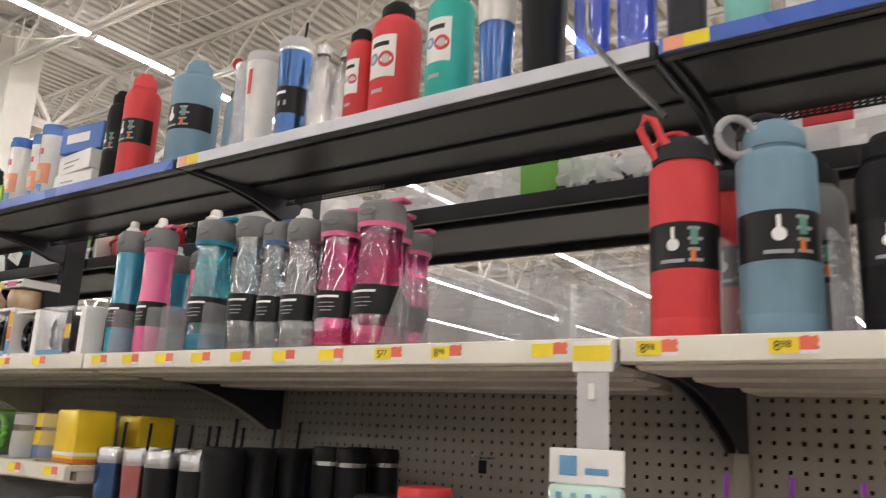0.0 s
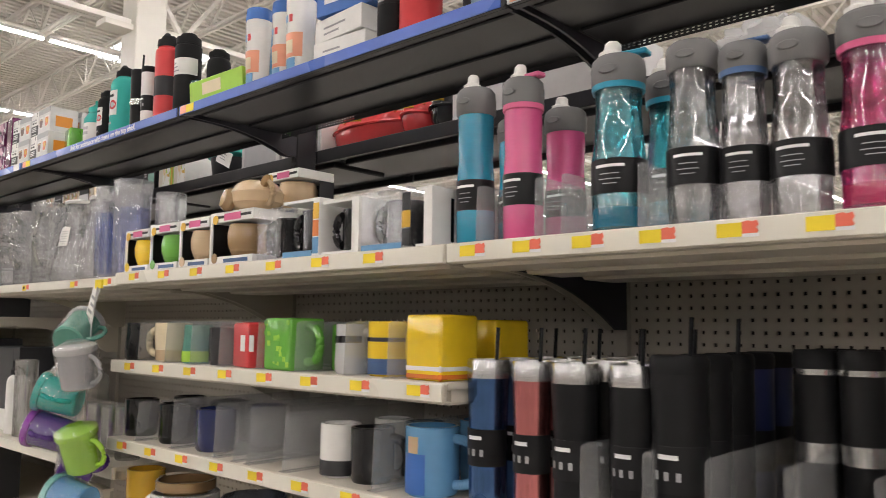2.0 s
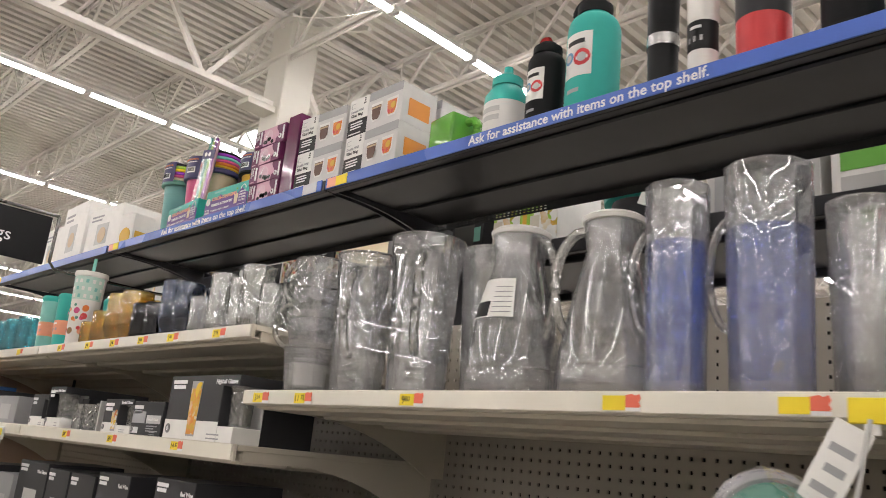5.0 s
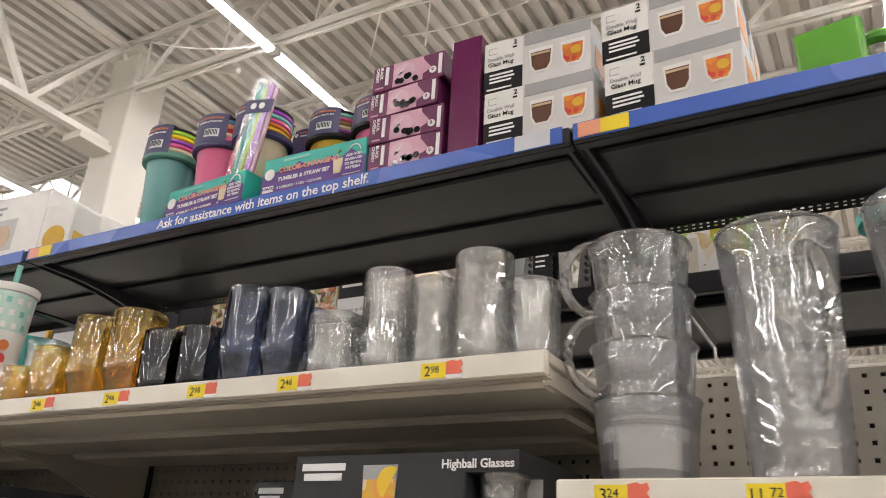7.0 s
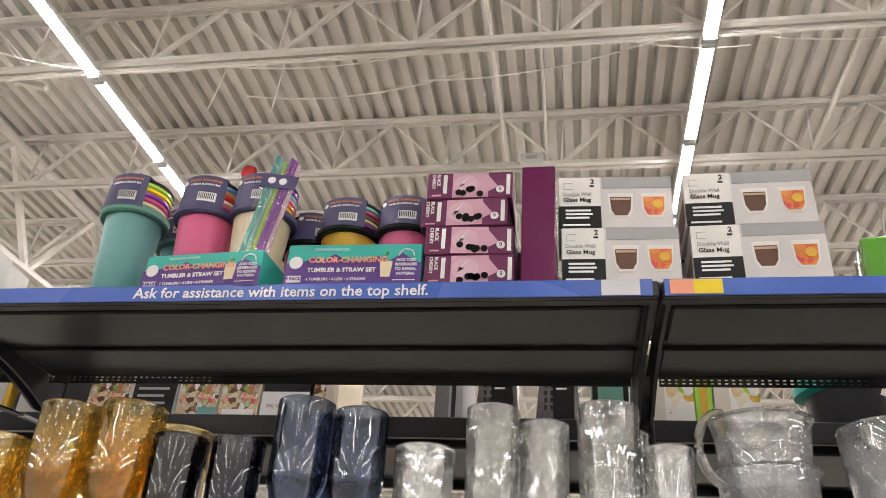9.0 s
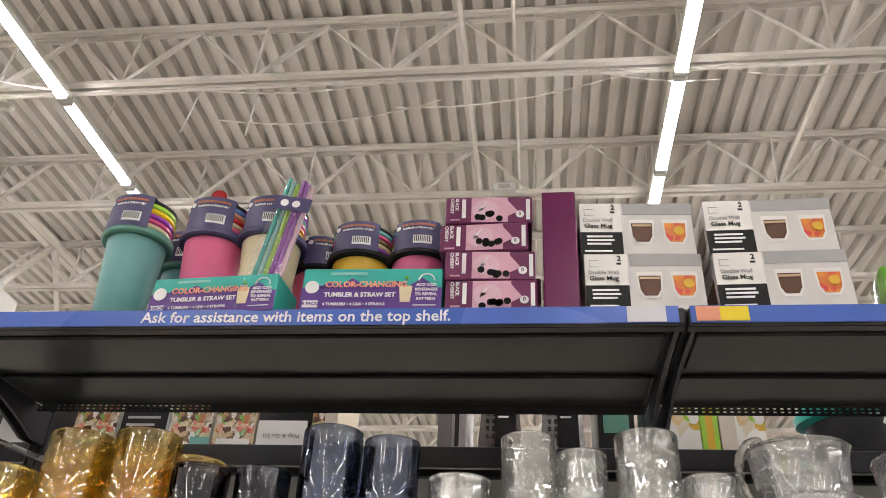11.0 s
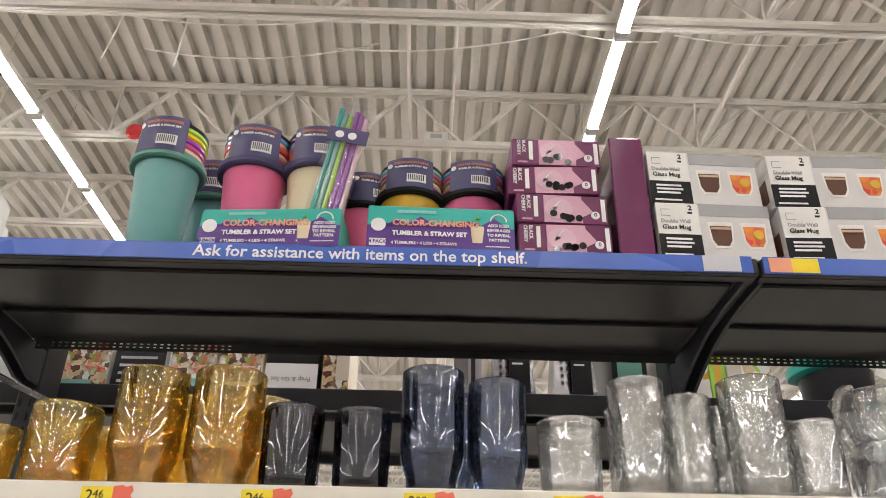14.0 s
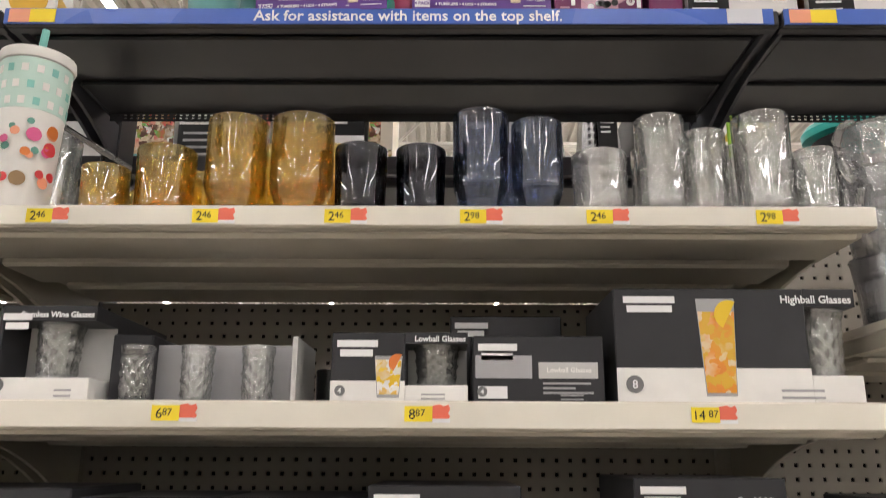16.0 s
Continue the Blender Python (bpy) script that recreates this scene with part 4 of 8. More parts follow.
def tumbler(x, y, z, r, h, color, label, lid="black", rim=None, sleeve=None, straw=None, taper=0.8, turn=0.0, finish="satin", group="tumblers", waist=0.0, band_col=None):
    t = thing("tumbler", label, "tumbler", pose(x, y, z, 0, 0, turn), group)
    hb = h * 0.9
    prof = [(0, 0), (taper * r * 0.96, 0), (taper * r, 0.004)]
    for i in range(1, 9):
        s = i / 8
        prof.append((r * (taper + (1 - taper) * s) * (1 - waist * math.sin(math.pi * s) ** 2), 0.004 + (hb - 0.004) * s))
    prof.append((0, hb))
    part("body", lathe(prof, 32), paint(color, finish), t)
    if rim:
        part("steel_rim", lathe([(0.99 * r, hb - 0.03 * h), (1.01 * r, hb - 0.03 * h), (1.015 * r, hb), (0.99 * r, hb)], 32), paint(rim, "metal"), t, "bright steel rim")
    part("lid", lathe([(0, hb), (1.0 * r, hb), (1.04 * r, hb + 0.008), (1.03 * r, h - 0.006), (0.95 * r, h), (0.6 * r, h - 0.003), (0, h - 0.003)] if lid != "silver" else [(0, hb), (1.0 * r, hb), (1.0 * r, h - 0.003), (0.97 * r, h), (0.9 * r, h - 0.012), (0, h - 0.012)], 32), paint(lid, "metal" if lid == "silver" else "rubber"), t, "bright steel lid" if lid == "silver" else "plastic lid")
    if sleeve:
        b = part("sleeve", band(r * (taper + (1 - taper) * 0.3) * 1.02, 0.27 * h, r * (taper + (1 - taper) * 0.55) * 1.02, 0.52 * h, -190, 10, 24), paint(sleeve, "card"), t, "printed paper sleeve")
        rr = r * (taper + (1 - taper) * 0.5) * 1.035
        part("print", band(rr, 0.45 * h, rr, 0.475 * h, -115, -70, 6), M["white_ink"], b)
        for i in range(3):
            part("icon", band(rr, 0.34 * h, rr, 0.385 * h, -125 + 25 * i, -115 + 25 * i, 3), M["grey_ink"], b)
    if band_col:
        part("steel_band", lathe([(0.9 * r, 0.42 * h), (1.005 * r, 0.42 * h), (1.005 * r, 0.52 * h), (0.9 * r, 0.52 * h)], 32), paint(band_col, "metal"), t)
    if straw:
        part("straw", tube([(0.3 * r, 0.2 * r, h - 0.02), (0.38 * r, 0.25 * r, h + 0.055)], 0.0035, 8), paint(straw), t)
    return t


def mug(x, y, z, r, h, color, label, turn=0.0, square=False, two=None, finish="ceramic", inner="charcoal", group="novelty mugs", rim_pinch=0.0):
    t = thing("mug", label, "mug", pose(x, y, z, 0, 0, turn), group)
    glaze = paint(color, finish)
    if square:
        bm = box(-r, r, -r, r, 0, h, bevel=0.007, seg=3)
        top = max(bm.faces, key=lambda f: f.calc_center_median().z)
        ring = bmesh.ops.extrude_face_region(bm, geom=[top])["geom"]
        floor = [f for f in ring if isinstance(f, bmesh.types.BMFace)]
        bmesh.ops.delete(bm, geom=[top], context="FACES_ONLY")
        bmesh.ops.translate(bm, vec=(0, 0, -0.88 * h), verts=floor[0].verts[:])
        bmesh.ops.recalc_face_normals(bm, faces=bm.faces[:])
        part("body", bm, glaze, t)
    else:
        out = [(0.88 * r, 0), (0.97 * r, 0.006), (r, 0.25 * h), (r * (1 - rim_pinch), 0.7 * h), (r * (1 - rim_pinch), h - 0.002), (r * (1 - rim_pinch) - 0.002, h)]
        part("body", lathe(shell(out, 0.005, 0.01), 36), glaze, t)
    if two:
        if square:
            part("base_band", box(-r * 1.01, r * 1.01, -r * 1.01, r * 1.01, 0.001, 0.13 * h, bevel=0.004), paint(two, finish), t)
            part("collar_band", box(-r * 1.008, r * 1.008, -r * 1.008, r * 1.008, 0.131 * h, 0.24 * h, bevel=0.003), paint("white", finish), t)
        else:
            part("base_band", band(1.01 * r, 0.004, 1.012 * r, 0.32 * h, -180, 180, 32), paint(two, finish), t)
    pts = []
    for i in range(13):
        a = -math.pi / 2 + math.pi * i / 12
        c, q = math.cos(a), math.sin(a)
        pts.append((r * 0.93 + 0.40 * h * math.copysign(abs(c) ** 0.7, c), 0, h * 0.5 + 0.33 * h * math.copysign(abs(q) ** 0.7, q)))
    part("handle", tube(pts, 0.0095, 10), glaze, t)
    return t


def carton(x0, x1, y0, y1, z0, z1, color, label, turn=0.0, name="carton", group="", category="box", finish="card", tilt=0.0):
    """A printed box; its parts are laid out from the lower left of its front."""
    cx, cy = (x0 + x1) / 2, (y0 + y1) / 2
    t = thing(name, label, category, pose(cx, cy, z0, 0, tilt, turn), group)
    w, d, h = x1 - x0, y1 - y0, z1 - z0
    part("body", box(-w / 2, w / 2, -d / 2, d / 2, 0, h, bevel=0.0018), paint(color, finish), t)
    t["w"], t["d"], t["h"] = w, d, h
    return t


def panel(t, u0, u1, v0, v1, material, name="printed_panel", out=0.0006, label="", face="front"):
    """A printed area on a carton's face; u and v run 0 to 1 across and up the face."""
    w, d, h = t["w"], t["d"], t["h"]
    if face == "front":
        bm = box(-w / 2 + u0 * w, -w / 2 + u1 * w, -d / 2 - out, -d / 2 + 0.0005, v0 * h, v1 * h)
    elif face == "right":
        bm = box(w / 2 - 0.0005, w / 2 + out, -d / 2 + u0 * d, -d / 2 + u1 * d, v0 * h, v1 * h)
    elif face == "left":
        bm = box(-w / 2 - out, -w / 2 + 0.0005, -d / 2 + u0 * d, -d / 2 + u1 * d, v0 * h, v1 * h)
    else:
        bm = box(-w / 2 + u0 * w, -w / 2 + u1 * w, -d / 2 + v0 * d, -d / 2 + v1 * d, h - 0.0005, h + out)
    return part(name, bm, material, t, label)


def carton_words(t, text, u, v, size, material, align="LEFT", out=0.0014, bold=0.0002, name="lettering", turn=0.0):
    return words(name, text, size, material, t, -t["w"] / 2 + u * t["w"], -t["d"] / 2 - out, v * t["h"], align, bold, 0, 90, turn)


def carton_bars(t, u, v, n, wfrac, hfrac, gap, material, seed=0, out=0.0012):
    o = part("print_line", bars(n, wfrac * t["w"], hfrac * t["h"], gap * t["h"], seed), material, t)
    o.matrix_basis = pose(-t["w"] / 2 + u * t["w"], -t["d"] / 2 - out + 0.0004, v * t["h"])
    return o


def carton_drop(t, u, v, r, material, out=0.0016, squash=1.0, name="emblem"):
    bm = bmesh.new()
    bmesh.ops.create_cone(bm, cap_ends=True, segments=24, radius1=r, radius2=r, depth=0.001)
    bmesh.ops.scale(bm, vec=(1, squash, 1), verts=bm.verts)
    o = part(name, bm, material, t)
    o.matrix_basis = pose(-t["w"] / 2 + u * t["w"], -t["d"] / 2 - out + 0.0005, v * t["h"], 90)
    return o


GLASS = {}


def drinking_glass(x, y, z, r, h, tint, label, ribs=0, foot=False, depth=0.00022, wall=0.0036, group="drinking glasses", name="drinking_glass", turn=0.0, base=0.012):
    key = (round(r, 4), round(h, 4), tint, ribs, foot)
    if key not in GLASS:
        if foot:
            out = [(0.74 * r, 0), (0.78 * r, 0.003), (0.78 * r, 0.13 * h), (0.86 * r, 0.2 * h), (0.97 * r, 0.28 * h), (r, 0.36 * h), (r, 0.7 * h), (r, 0.89 * h), (r, 0.93 * h), (r, h - 0.002), (0.985 * r, h)]
        else:
            out = [(0.86 * r, 0), (0.92 * r, 0.003), (0.95 * r, 0.2 * h), (0.97 * r, 0.5 * h), (r, 0.85 * h), (r, 0.89 * h), (r, 0.93 * h), (r, h - 0.002), (0.985 * r, h)]
        if tint in ("glass", "teal"):
            depth *= 2.6
        bm = lathe(thin(out, wall), ribs * 8 if ribs else 40, ribs, depth, (0.004, h * 0.90), 1.0, False)
        me = mesh_of(bm, name, 179)
        me.materials.append(clear(tint))
        GLASS[key] = me
    ob = new(name, GLASS[key])
    ob.matrix_basis = pose(x, y, z, 0, 0, turn)
    return tagged(ob, label, "glass", group)


def divider(x, y0, y1, z, h, label="clear acrylic shelf divider standing on the shelf", yaw=0.0, slant=0.004):
    t = thing("shelf_divider", label, "divider", pose(x, y0, z, 0, 0, yaw), "shelf dividers")
    n = y1 - y0
    bm = bmesh.new()
    side = [(0.0, 0.002), (n, 0.002), (n, h), (slant + 0.012, h), (slant, h - 0.004)]
    a = [bm.verts.new((-0.0012, y, zz)) for y, zz in side]
    b = [bm.verts.new((0.0012, y, zz)) for y, zz in side]
    bm.faces.new(a)
    bm.faces.new(b[::-1])
    for i in range(len(side)):
        j = (i + 1) % len(side)
        bm.faces.new((a[i], b[i], b[j], a[j]))
    bmesh.ops.recalc_face_normals(bm, faces=bm.faces[:])
    part("fin", bm, M["acrylic"], t)
    part("foot", box(-0.012, 0.012, 0, y1 - y0, 0, 0.002), M["acrylic"], t)
    return t


M["acrylic"] = glassy("acrylic_sheet", (0.97, 0.975, 0.98), 0.5, 0.17, 0.02, 12, 0.22, 0.1)
M["film"] = glassy("shrink_film", (0.97, 0.97, 0.98), 1.0, 0.015, 0.9, 60, 0.06)

# ---------------------------------------------------------------- goods on the top shelf
TZ = 1.925


def pack_tumbler(x, y, cup, flange, lids, label, straws=False, turn=0.0, tall=1.0):
    """A nested set of four tumblers with lids, wrapped in a printed card."""
    t = thing("tumbler_set", label, "tumbler set", pose(x, y, TZ, 0, 0, turn) @ Matrix.Diagonal((1, 1, tall, 1)), "boxed tumbler sets")
    part("cup", lathe([(0, 0), (0.035, 0), (0.0375, 0.004), (0.0505, 0.170), (0, 0.170)], 40), paint(cup, "satin"), t)
    part("flange", lathe([(0, 0.168), (0.058, 0.166), (0.061, 0.169), (0.060, 0.180), (0.053, 0.184), (0, 0.184)], 40), paint(flange, "satin"), t)
    z = 0.184
    for i, c in enumerate(lids):
        part("lid", lathe([(0, z), (0.050 + 0.0006 * i, z), (0.053 + 0.0006 * i, z + 0.003), (0.052 + 0.0006 * i, z + 0.009), (0, z + 0.0095)], 32), paint(c, "gloss"), t)
        z += 0.0098
    part("top_lid", lathe([(0, z), (0.054, z), (0.055, z + 0.006), (0.05, z + 0.008), (0, z + 0.008)], 32), paint("offblack", "satin"), t)
    # the wrap is one bent card: curved front, folded over the lids
    card = part("wrap_card", band(0.0612, 0.176, 0.0585, 0.243, -132, -52, 14), paint("dusk", "card"), t, "dark violet printed wrap card")
    part("wrap_top", box(-0.036, 0.036, -0.044, 0.05, 0.2425, 0.2434), paint("dusk", "card"), t)
    curved_words("lettering", "COLOR-CHANGING", 0.0066, paint("orange", "card"), card, 0.0603, 0.2315, -90, 0.0002)
    curved_words("lettering", "TUMBLER & STRAW SET", 0.0052, M["white_ink"], card, 0.0606, 0.2225, -90, 0.0002)
    part("bar_code", band(0.0620, 0.186, 0.0614, 0.205, -96, -66, 6), M["white_ink"], card)
    for i in range(9):
        part("bar_line", band(0.0626, 0.190, 0.0620, 0.203, -94 + i * 2.9, -92.6 + i * 2.9, 1), M["ink"], card)
    part("emblem", round_patch(0.0618, 0.226, -124, 0.005), M["white_ink"], card)
    if straws:
        lean = pose(0.012, -0.070, 0.002, 0, 9, 0)
        for i, c in enumerate(("aqua", "mint", "lime", "violet", "violet", "lilac")):
            part("straw", tube([(-0.021 + 0.0084 * i, 0.002 * (i % 2), 0), (-0.021 + 0.0084 * i, 0.002 * (i % 2), 0.268 - 0.006 * (i % 3))], 0.0042, 8), paint(c, "gloss"), t).matrix_basis = lean
        part("straw_film", box(-0.030, 0.030, -0.009, -0.0086, 0.0, 0.275), M["film"], t, "crinkled clear film").matrix_basis = lean
        bnd = part("straw_band", box(-0.031, 0.033, -0.0105, -0.0096, 0.196, 0.224), paint("dusk", "card"), t)
        bnd.matrix_basis = lean
        for i in range(2):
            part("hole_dot", lathe([(0, 0), (0.007, 0), (0.007, 0.0006), (0, 0.0006)], 14), M["white_ink"], bnd).matrix_basis = pose(-0.012 + 0.02 * i, -0.0106, 0.21, 90)
    return t


pack_tumbler(-5.013, 1.205, "sea", "sage", ("cream", "pink", "violet", "yellow", "lime"), "teal nested tumbler set with coloured lids in a card wrap")
pack_tumbler(-4.965, 1.325, "sea", "sage", ("teal", "violet", "yellow", "mint", "lime"), "teal nested tumbler set standing behind another")
pack_tumbler(-4.872, 1.21, "hotpink", "dusk", ("hotpink", "cream", "red", "salmon", "sky"), "pink nested tumbler set with coloured lids in a card wrap", turn=8, tall=0.97)
pack_tumbler(-4.768, 1.21, "cream", "dusk", ("gold", "orange", "pink", "mint", "violet"), "cream nested tumbler set with a bundle of coloured straws", True, turn=4, tall=0.97)
pack_tumbler(-4.70, 1.30, "hotpink", "offblack", ("salmon", "brown", "red", "cream", "sky"), "pink nested tumbler set set back on the shelf", turn=25, tall=0.86)
pack_tumbler(-4.617, 1.255, "gold", "offblack", ("violet", "cream", "brown", "pink", "mint"), "yellow nested tumbler set behind a flat carton", tall=0.86)
pack_tumbler(-4.512, 1.255, "hotpink", "offblack", ("red", "cream", "brown", "pink", "sky"), "pink nested tumbler set behind a flat carton", tall=0.86)


def straw_set_box(x0, x1, z1, turn):
    t = carton(x0, x1, 1.134, 1.222, TZ, z1, "aqua", "violet and turquoise carton for a four pack tumbler set", turn, "tumbler_carton", "tumbler cartons")
    panel(t, 0.0, 1, 0.0, 0.54, paint("purple", "card"), label="violet lower print")
    w, h, d = t["w"], t["h"], t["d"]
    for i, (u, s) in enumerate(((0.1, 0.1), (0.2, 0.08), (0.36, 0.12), (0.52, 0.1), (0.68, 0.14), (0.86, 0.12))):
        bm = bmesh.new()
        a = bm.verts.new((-w / 2 + (u - s) * w, -d / 2 - 0.0012, 0.53 * h))
        b = bm.verts.new((-w / 2 + (u + s) * w, -d / 2 - 0.0012, 0.53 * h))
        c = bm.verts.new((-w / 2 + u * w, -d / 2 - 0.0012, (0.62 + 0.07 * (i % 3)) * h))
        bm.faces.new((a, b, c))
        part("peak", bm, paint("purple", "card"), t)
    carton_drop(t, 0.075, 0.55, 0.011, M["white_ink"])
    panel(t, 0.02, 0.13, 0.08, 0.24, M["white_ink"], "pack_mark", 0.001)
    carton_words(t, "4 PACK", 0.075, 0.16, 0.0075, paint("purple", "card"), "CENTER", 0.0018)
    carton_words(t, "COLOR-CHANGING", 0.17, 0.60, 0.0140, paint("salmon", "card"), out=0.0022, bold=0.0005)
    carton_words(t, "TUMBLER & STRAW SET", 0.17, 0.36, 0.0104, M["white_ink"], out=0.0022, bold=0.0004)
    carton_words(t, "4 TUMBLERS • 4 LIDS • 4 STRAWS", 0.165, 0.15, 0.0066, M["white_ink"])
    carton_bars(t, 0.2, 0.9, 1, 0.4, 0.07, 0.1, paint("mint", "card"))
    bm = lathe([(0, 0), (0.0075, 0), (0.0105, 0.028), (0, 0.028)], 14)
    bmesh.ops.scale(bm, vec=(1, 0.1, 1), verts=bm.verts)
    part("cup_picture", bm, paint("cream", "card"), t).matrix_basis = pose(w * 0.245, -d / 2 - 0.001, 0.2 * h)
    panel(t, 0.735, 0.76, 0.74, 0.8, paint("green", "card"), "cup_lid_picture", 0.0024)
    for i, s in enumerate(("ADD ICED", "BEVERAGES", "TO REVEAL", "PATTERN")):
        carton_words(t, s, 0.89, 0.6 - 0.11 * i, 0.0068, M["white_ink"], "CENTER")
    bm = tube([(0.012 * math.cos(a), 0, 0.012 * math.sin(a)) for a in [math.pi * i / 10 for i in range(11)]], 0.0012, 6)
    part("rainbow", bm, M["white_ink"], t).matrix_basis = pose(w * 0.39, -d / 2 - 0.0008, 0.7 * h)
    carton_bars(t, 0.8, 0.14, 1, 0.18, 0.02, 0.1, M["white_ink"], 3)
    return t


straw_set_box(-4.922, -4.712, 1.990, -4)
straw_set_box(-4.677, -4.458, 2.000, 1)


def drink_box(x0, z0, turn, dx):
    t = carton(x0 + dx, x0 + 0.139 + dx, 1.134, 1.30, z0, z0 + 0.0515, "plum", "plum carton printed with a pink drop and dark berries", turn, "drink_carton", "plum drink cartons")
    panel(t, 0.3, 0.72, 0.04, 0.96, paint("mauve", "card"), label="pink drop print")
    carton_drop(t, 0.46, 0.5, 0.021, paint("lilac", "card"), 0.0012, 0.9)
    bm = bmesh.new()
    for p in ((0.68, 0.98), (0.84, 0.42), (0.62, 0.1)):
        bm.verts.new((-t["w"] / 2 + p[0] * t["w"], -t["d"] / 2 - 0.001, p[1] * t["h"]))
    bm.faces.new(bm.verts[:])
    part("drop_tip", bm, paint("mauve", "card"), t)
    bm = bmesh.new()
    w, h, d = t["w"], t["h"], t["d"]
    for p in ((0.50, 0.82), (0.40, 0.55), (0.45, 0.52), (0.38, 0.4)):
        bm.verts.new((-w / 2 + p[0] * w, -d / 2 - 0.0022, p[1] * h))
    bm.faces.new(bm.verts[:])
    part("flash", bm, M["white_ink"], t)
    rnd = random.Random(int(z0 * 1000))
    for i in range(6):
        carton_drop(t, 0.36 + 0.32 * rnd.random(), 0.1 + 0.25 * rnd.random(), 0.0055, paint("black", "gloss"), 0.0026, name="berry")
    carton_drop(t, 0.86, 0.32, 0.0066, M["white_ink"], 0.0014)
    carton_words(t, "0", 0.86, 0.32, 0.009, paint("plum", "card"), "CENTER", 0.0026)
    words("lettering", "BLACK", 0.0078, M["white_ink"], t, -w / 2 + 0.075 * w + 0.008, -d / 2 - 0.0012, 0.93 * h, "LEFT", 0.0002, 0, 90, 90)
    words("lettering", "CHERRY", 0.0078, M["white_ink"], t, -w / 2 + 0.075 * w, -d / 2 - 0.0012, 0.93 * h, "LEFT", 0.0002, 0, 90, 90)
    panel(t, 0.19, 0.235, 0.2, 0.9, M["white_ink"], "brand_bar", 0.0012)
    panel(t, 0.93, 0.975, 0.12, 0.88, M["white_ink"], "brand_bar", 0.0012)
    panel(t, 0.06, 0.17, 0.10, 0.15, paint("mauve", "card"), "icon", 0.0012)
    return t


for i, (tn, dx) in enumerate(((0, 0.004), (2, -0.001), (-2, -0.006), (1, -0.003))):
    drink_box(-4.456, TZ + 0.052 * i, tn, dx)
tall = carton(-4.303, -4.250, 1.134, 1.334, TZ, 2.140, "plum", "tall plain plum carton standing on end", 0, "drink_carton", "plum drink cartons", "box", "gloss")
panel(tall, 0.2, 0.8, 0.1, 0.4, paint("mauve", "card"), face="right", label="pink drop print")
for i in range(3):
    carton(-4.452 + 0.008 * i, -4.32 + 0.006 * i, 1.32, 1.47, TZ + 0.055 * i, TZ + 0.055 * (i + 1) - 0.002, "plum", "plum drink carton at the back of the stack", i, "drink_carton", "plum drink cartons")


def glass_mug_box(x0, y0, z0, turn=0.0, w=0.188):
    t = carton(x0, x0 + w, y0, y0 + 0.105, z0, z0 + 0.0955, "shell", "white and grey carton for two double wall glass mugs", turn, "glass_mug_carton", "glass mug cartons")
    panel(t, 0, 0.37, 0.43, 1, paint("white", "card"), label="white title panel")
    panel(t, 0, 0.37, 0, 0.43, paint("black", "card"), label="black text panel")
    panel(t, 0.385, 1, 0.78, 1, paint("lightgrey", "card"), label="grey marble print")
    carton_words(t, "Double Wall", 0.16, 0.66, 0.0088, M["grey_ink"], "CENTER")
    carton_words(t, "Glass Mug", 0.16, 0.55, 0.0105, M["ink"], "CENTER")
    carton_words(t, "2", 0.3, 0.91, 0.012, M["ink"], "CENTER", bold=0.0004)
    carton_bars(t, 0.275, 0.84, 1, 0.06, 0.035, 0.1, M["ink"])
    bm = bmesh.new()
    box(0, 0.014, -0.0004, 0, 0, 0.0008, bm)
    box(0, 0.0008, -0.0004, 0, 0, 0.012, bm)
    box(0, 0.014, -0.0004, 0, 0.0112, 0.012, bm)
    part("brand_frame", bm, M["grey_ink"], t).matrix_basis = pose(-t["w"] / 2 + 0.04 * t["w"], -t["d"] / 2 - 0.0008, 0.76 * t["h"])
    carton_bars(t, 0.055, 0.36, 3, 0.25, 0.035, 0.07, M["white_ink"], 4, 0.0014)
    carton_bars(t, 0.03, 0.08, 1, 0.32, 0.03, 0.07, M["white_ink"], 5, 0.0014)
    for u, c in ((0.545, "coffee"), (0.835, "amber")):
        for k, (s, m) in enumerate(((1.0, paint("white", "card")), (0.84, M["tea_print"] if c == "amber" else paint(c, "card")))):
            bm = lathe([(0, 0), (0.011 * s, 0), (0.0175 * s, 0.012 * s), (0.0195 * s, 0.045 * s - 0.004 * k), (0, 0.045 * s - 0.004 * k)], 20)
            bmesh.ops.scale(bm, vec=(1, 0.02, 1), verts=bm.verts)
            o = part("mug_picture", bm, m, t)
            o.matrix_basis = pose(-t["w"] / 2 + u * t["w"], -t["d"] / 2 - 0.0008 - 0.0006 * k, 0.2 * t["h"] + 0.004 * k)
        if c == "amber":
            carton_drop(t, u + 0.03, 0.45, 0.008, paint("gold", "card"), 0.003, name="lemon_picture")
        else:
            panel(t, u - 0.085, u + 0.085, 0.53, 0.57, paint("tan", "card"), "foam_picture", 0.0026)
    panel(t, 0.15, 0.85, 0.2, 0.62, paint("coffee", "card"), face="left", label="mug picture")
    o = panel(t, 0.2, 0.8, 0.22, 0.65, paint("amber", "card"), face="right", label="mug picture")
    return t


for x0, y0, tn in ((-4.246, 1.138, 1.0), (-4.052, 1.136, -2.0), (-4.24, 1.25, 0), (-4.05, 1.25, 0)):
    for k in range(2):
        glass_mug_box(x0 + 0.004 * (k == 0), y0 + 0.003 * k, TZ + 0.0965 * k, tn + k, 0.174 if x0 < -4.2 else 0.188)
mug(-3.755, 1.205, TZ, 0.042, 0.09, "green", "green square ceramic mug on the top shelf", -10, True, group="novelty mugs")


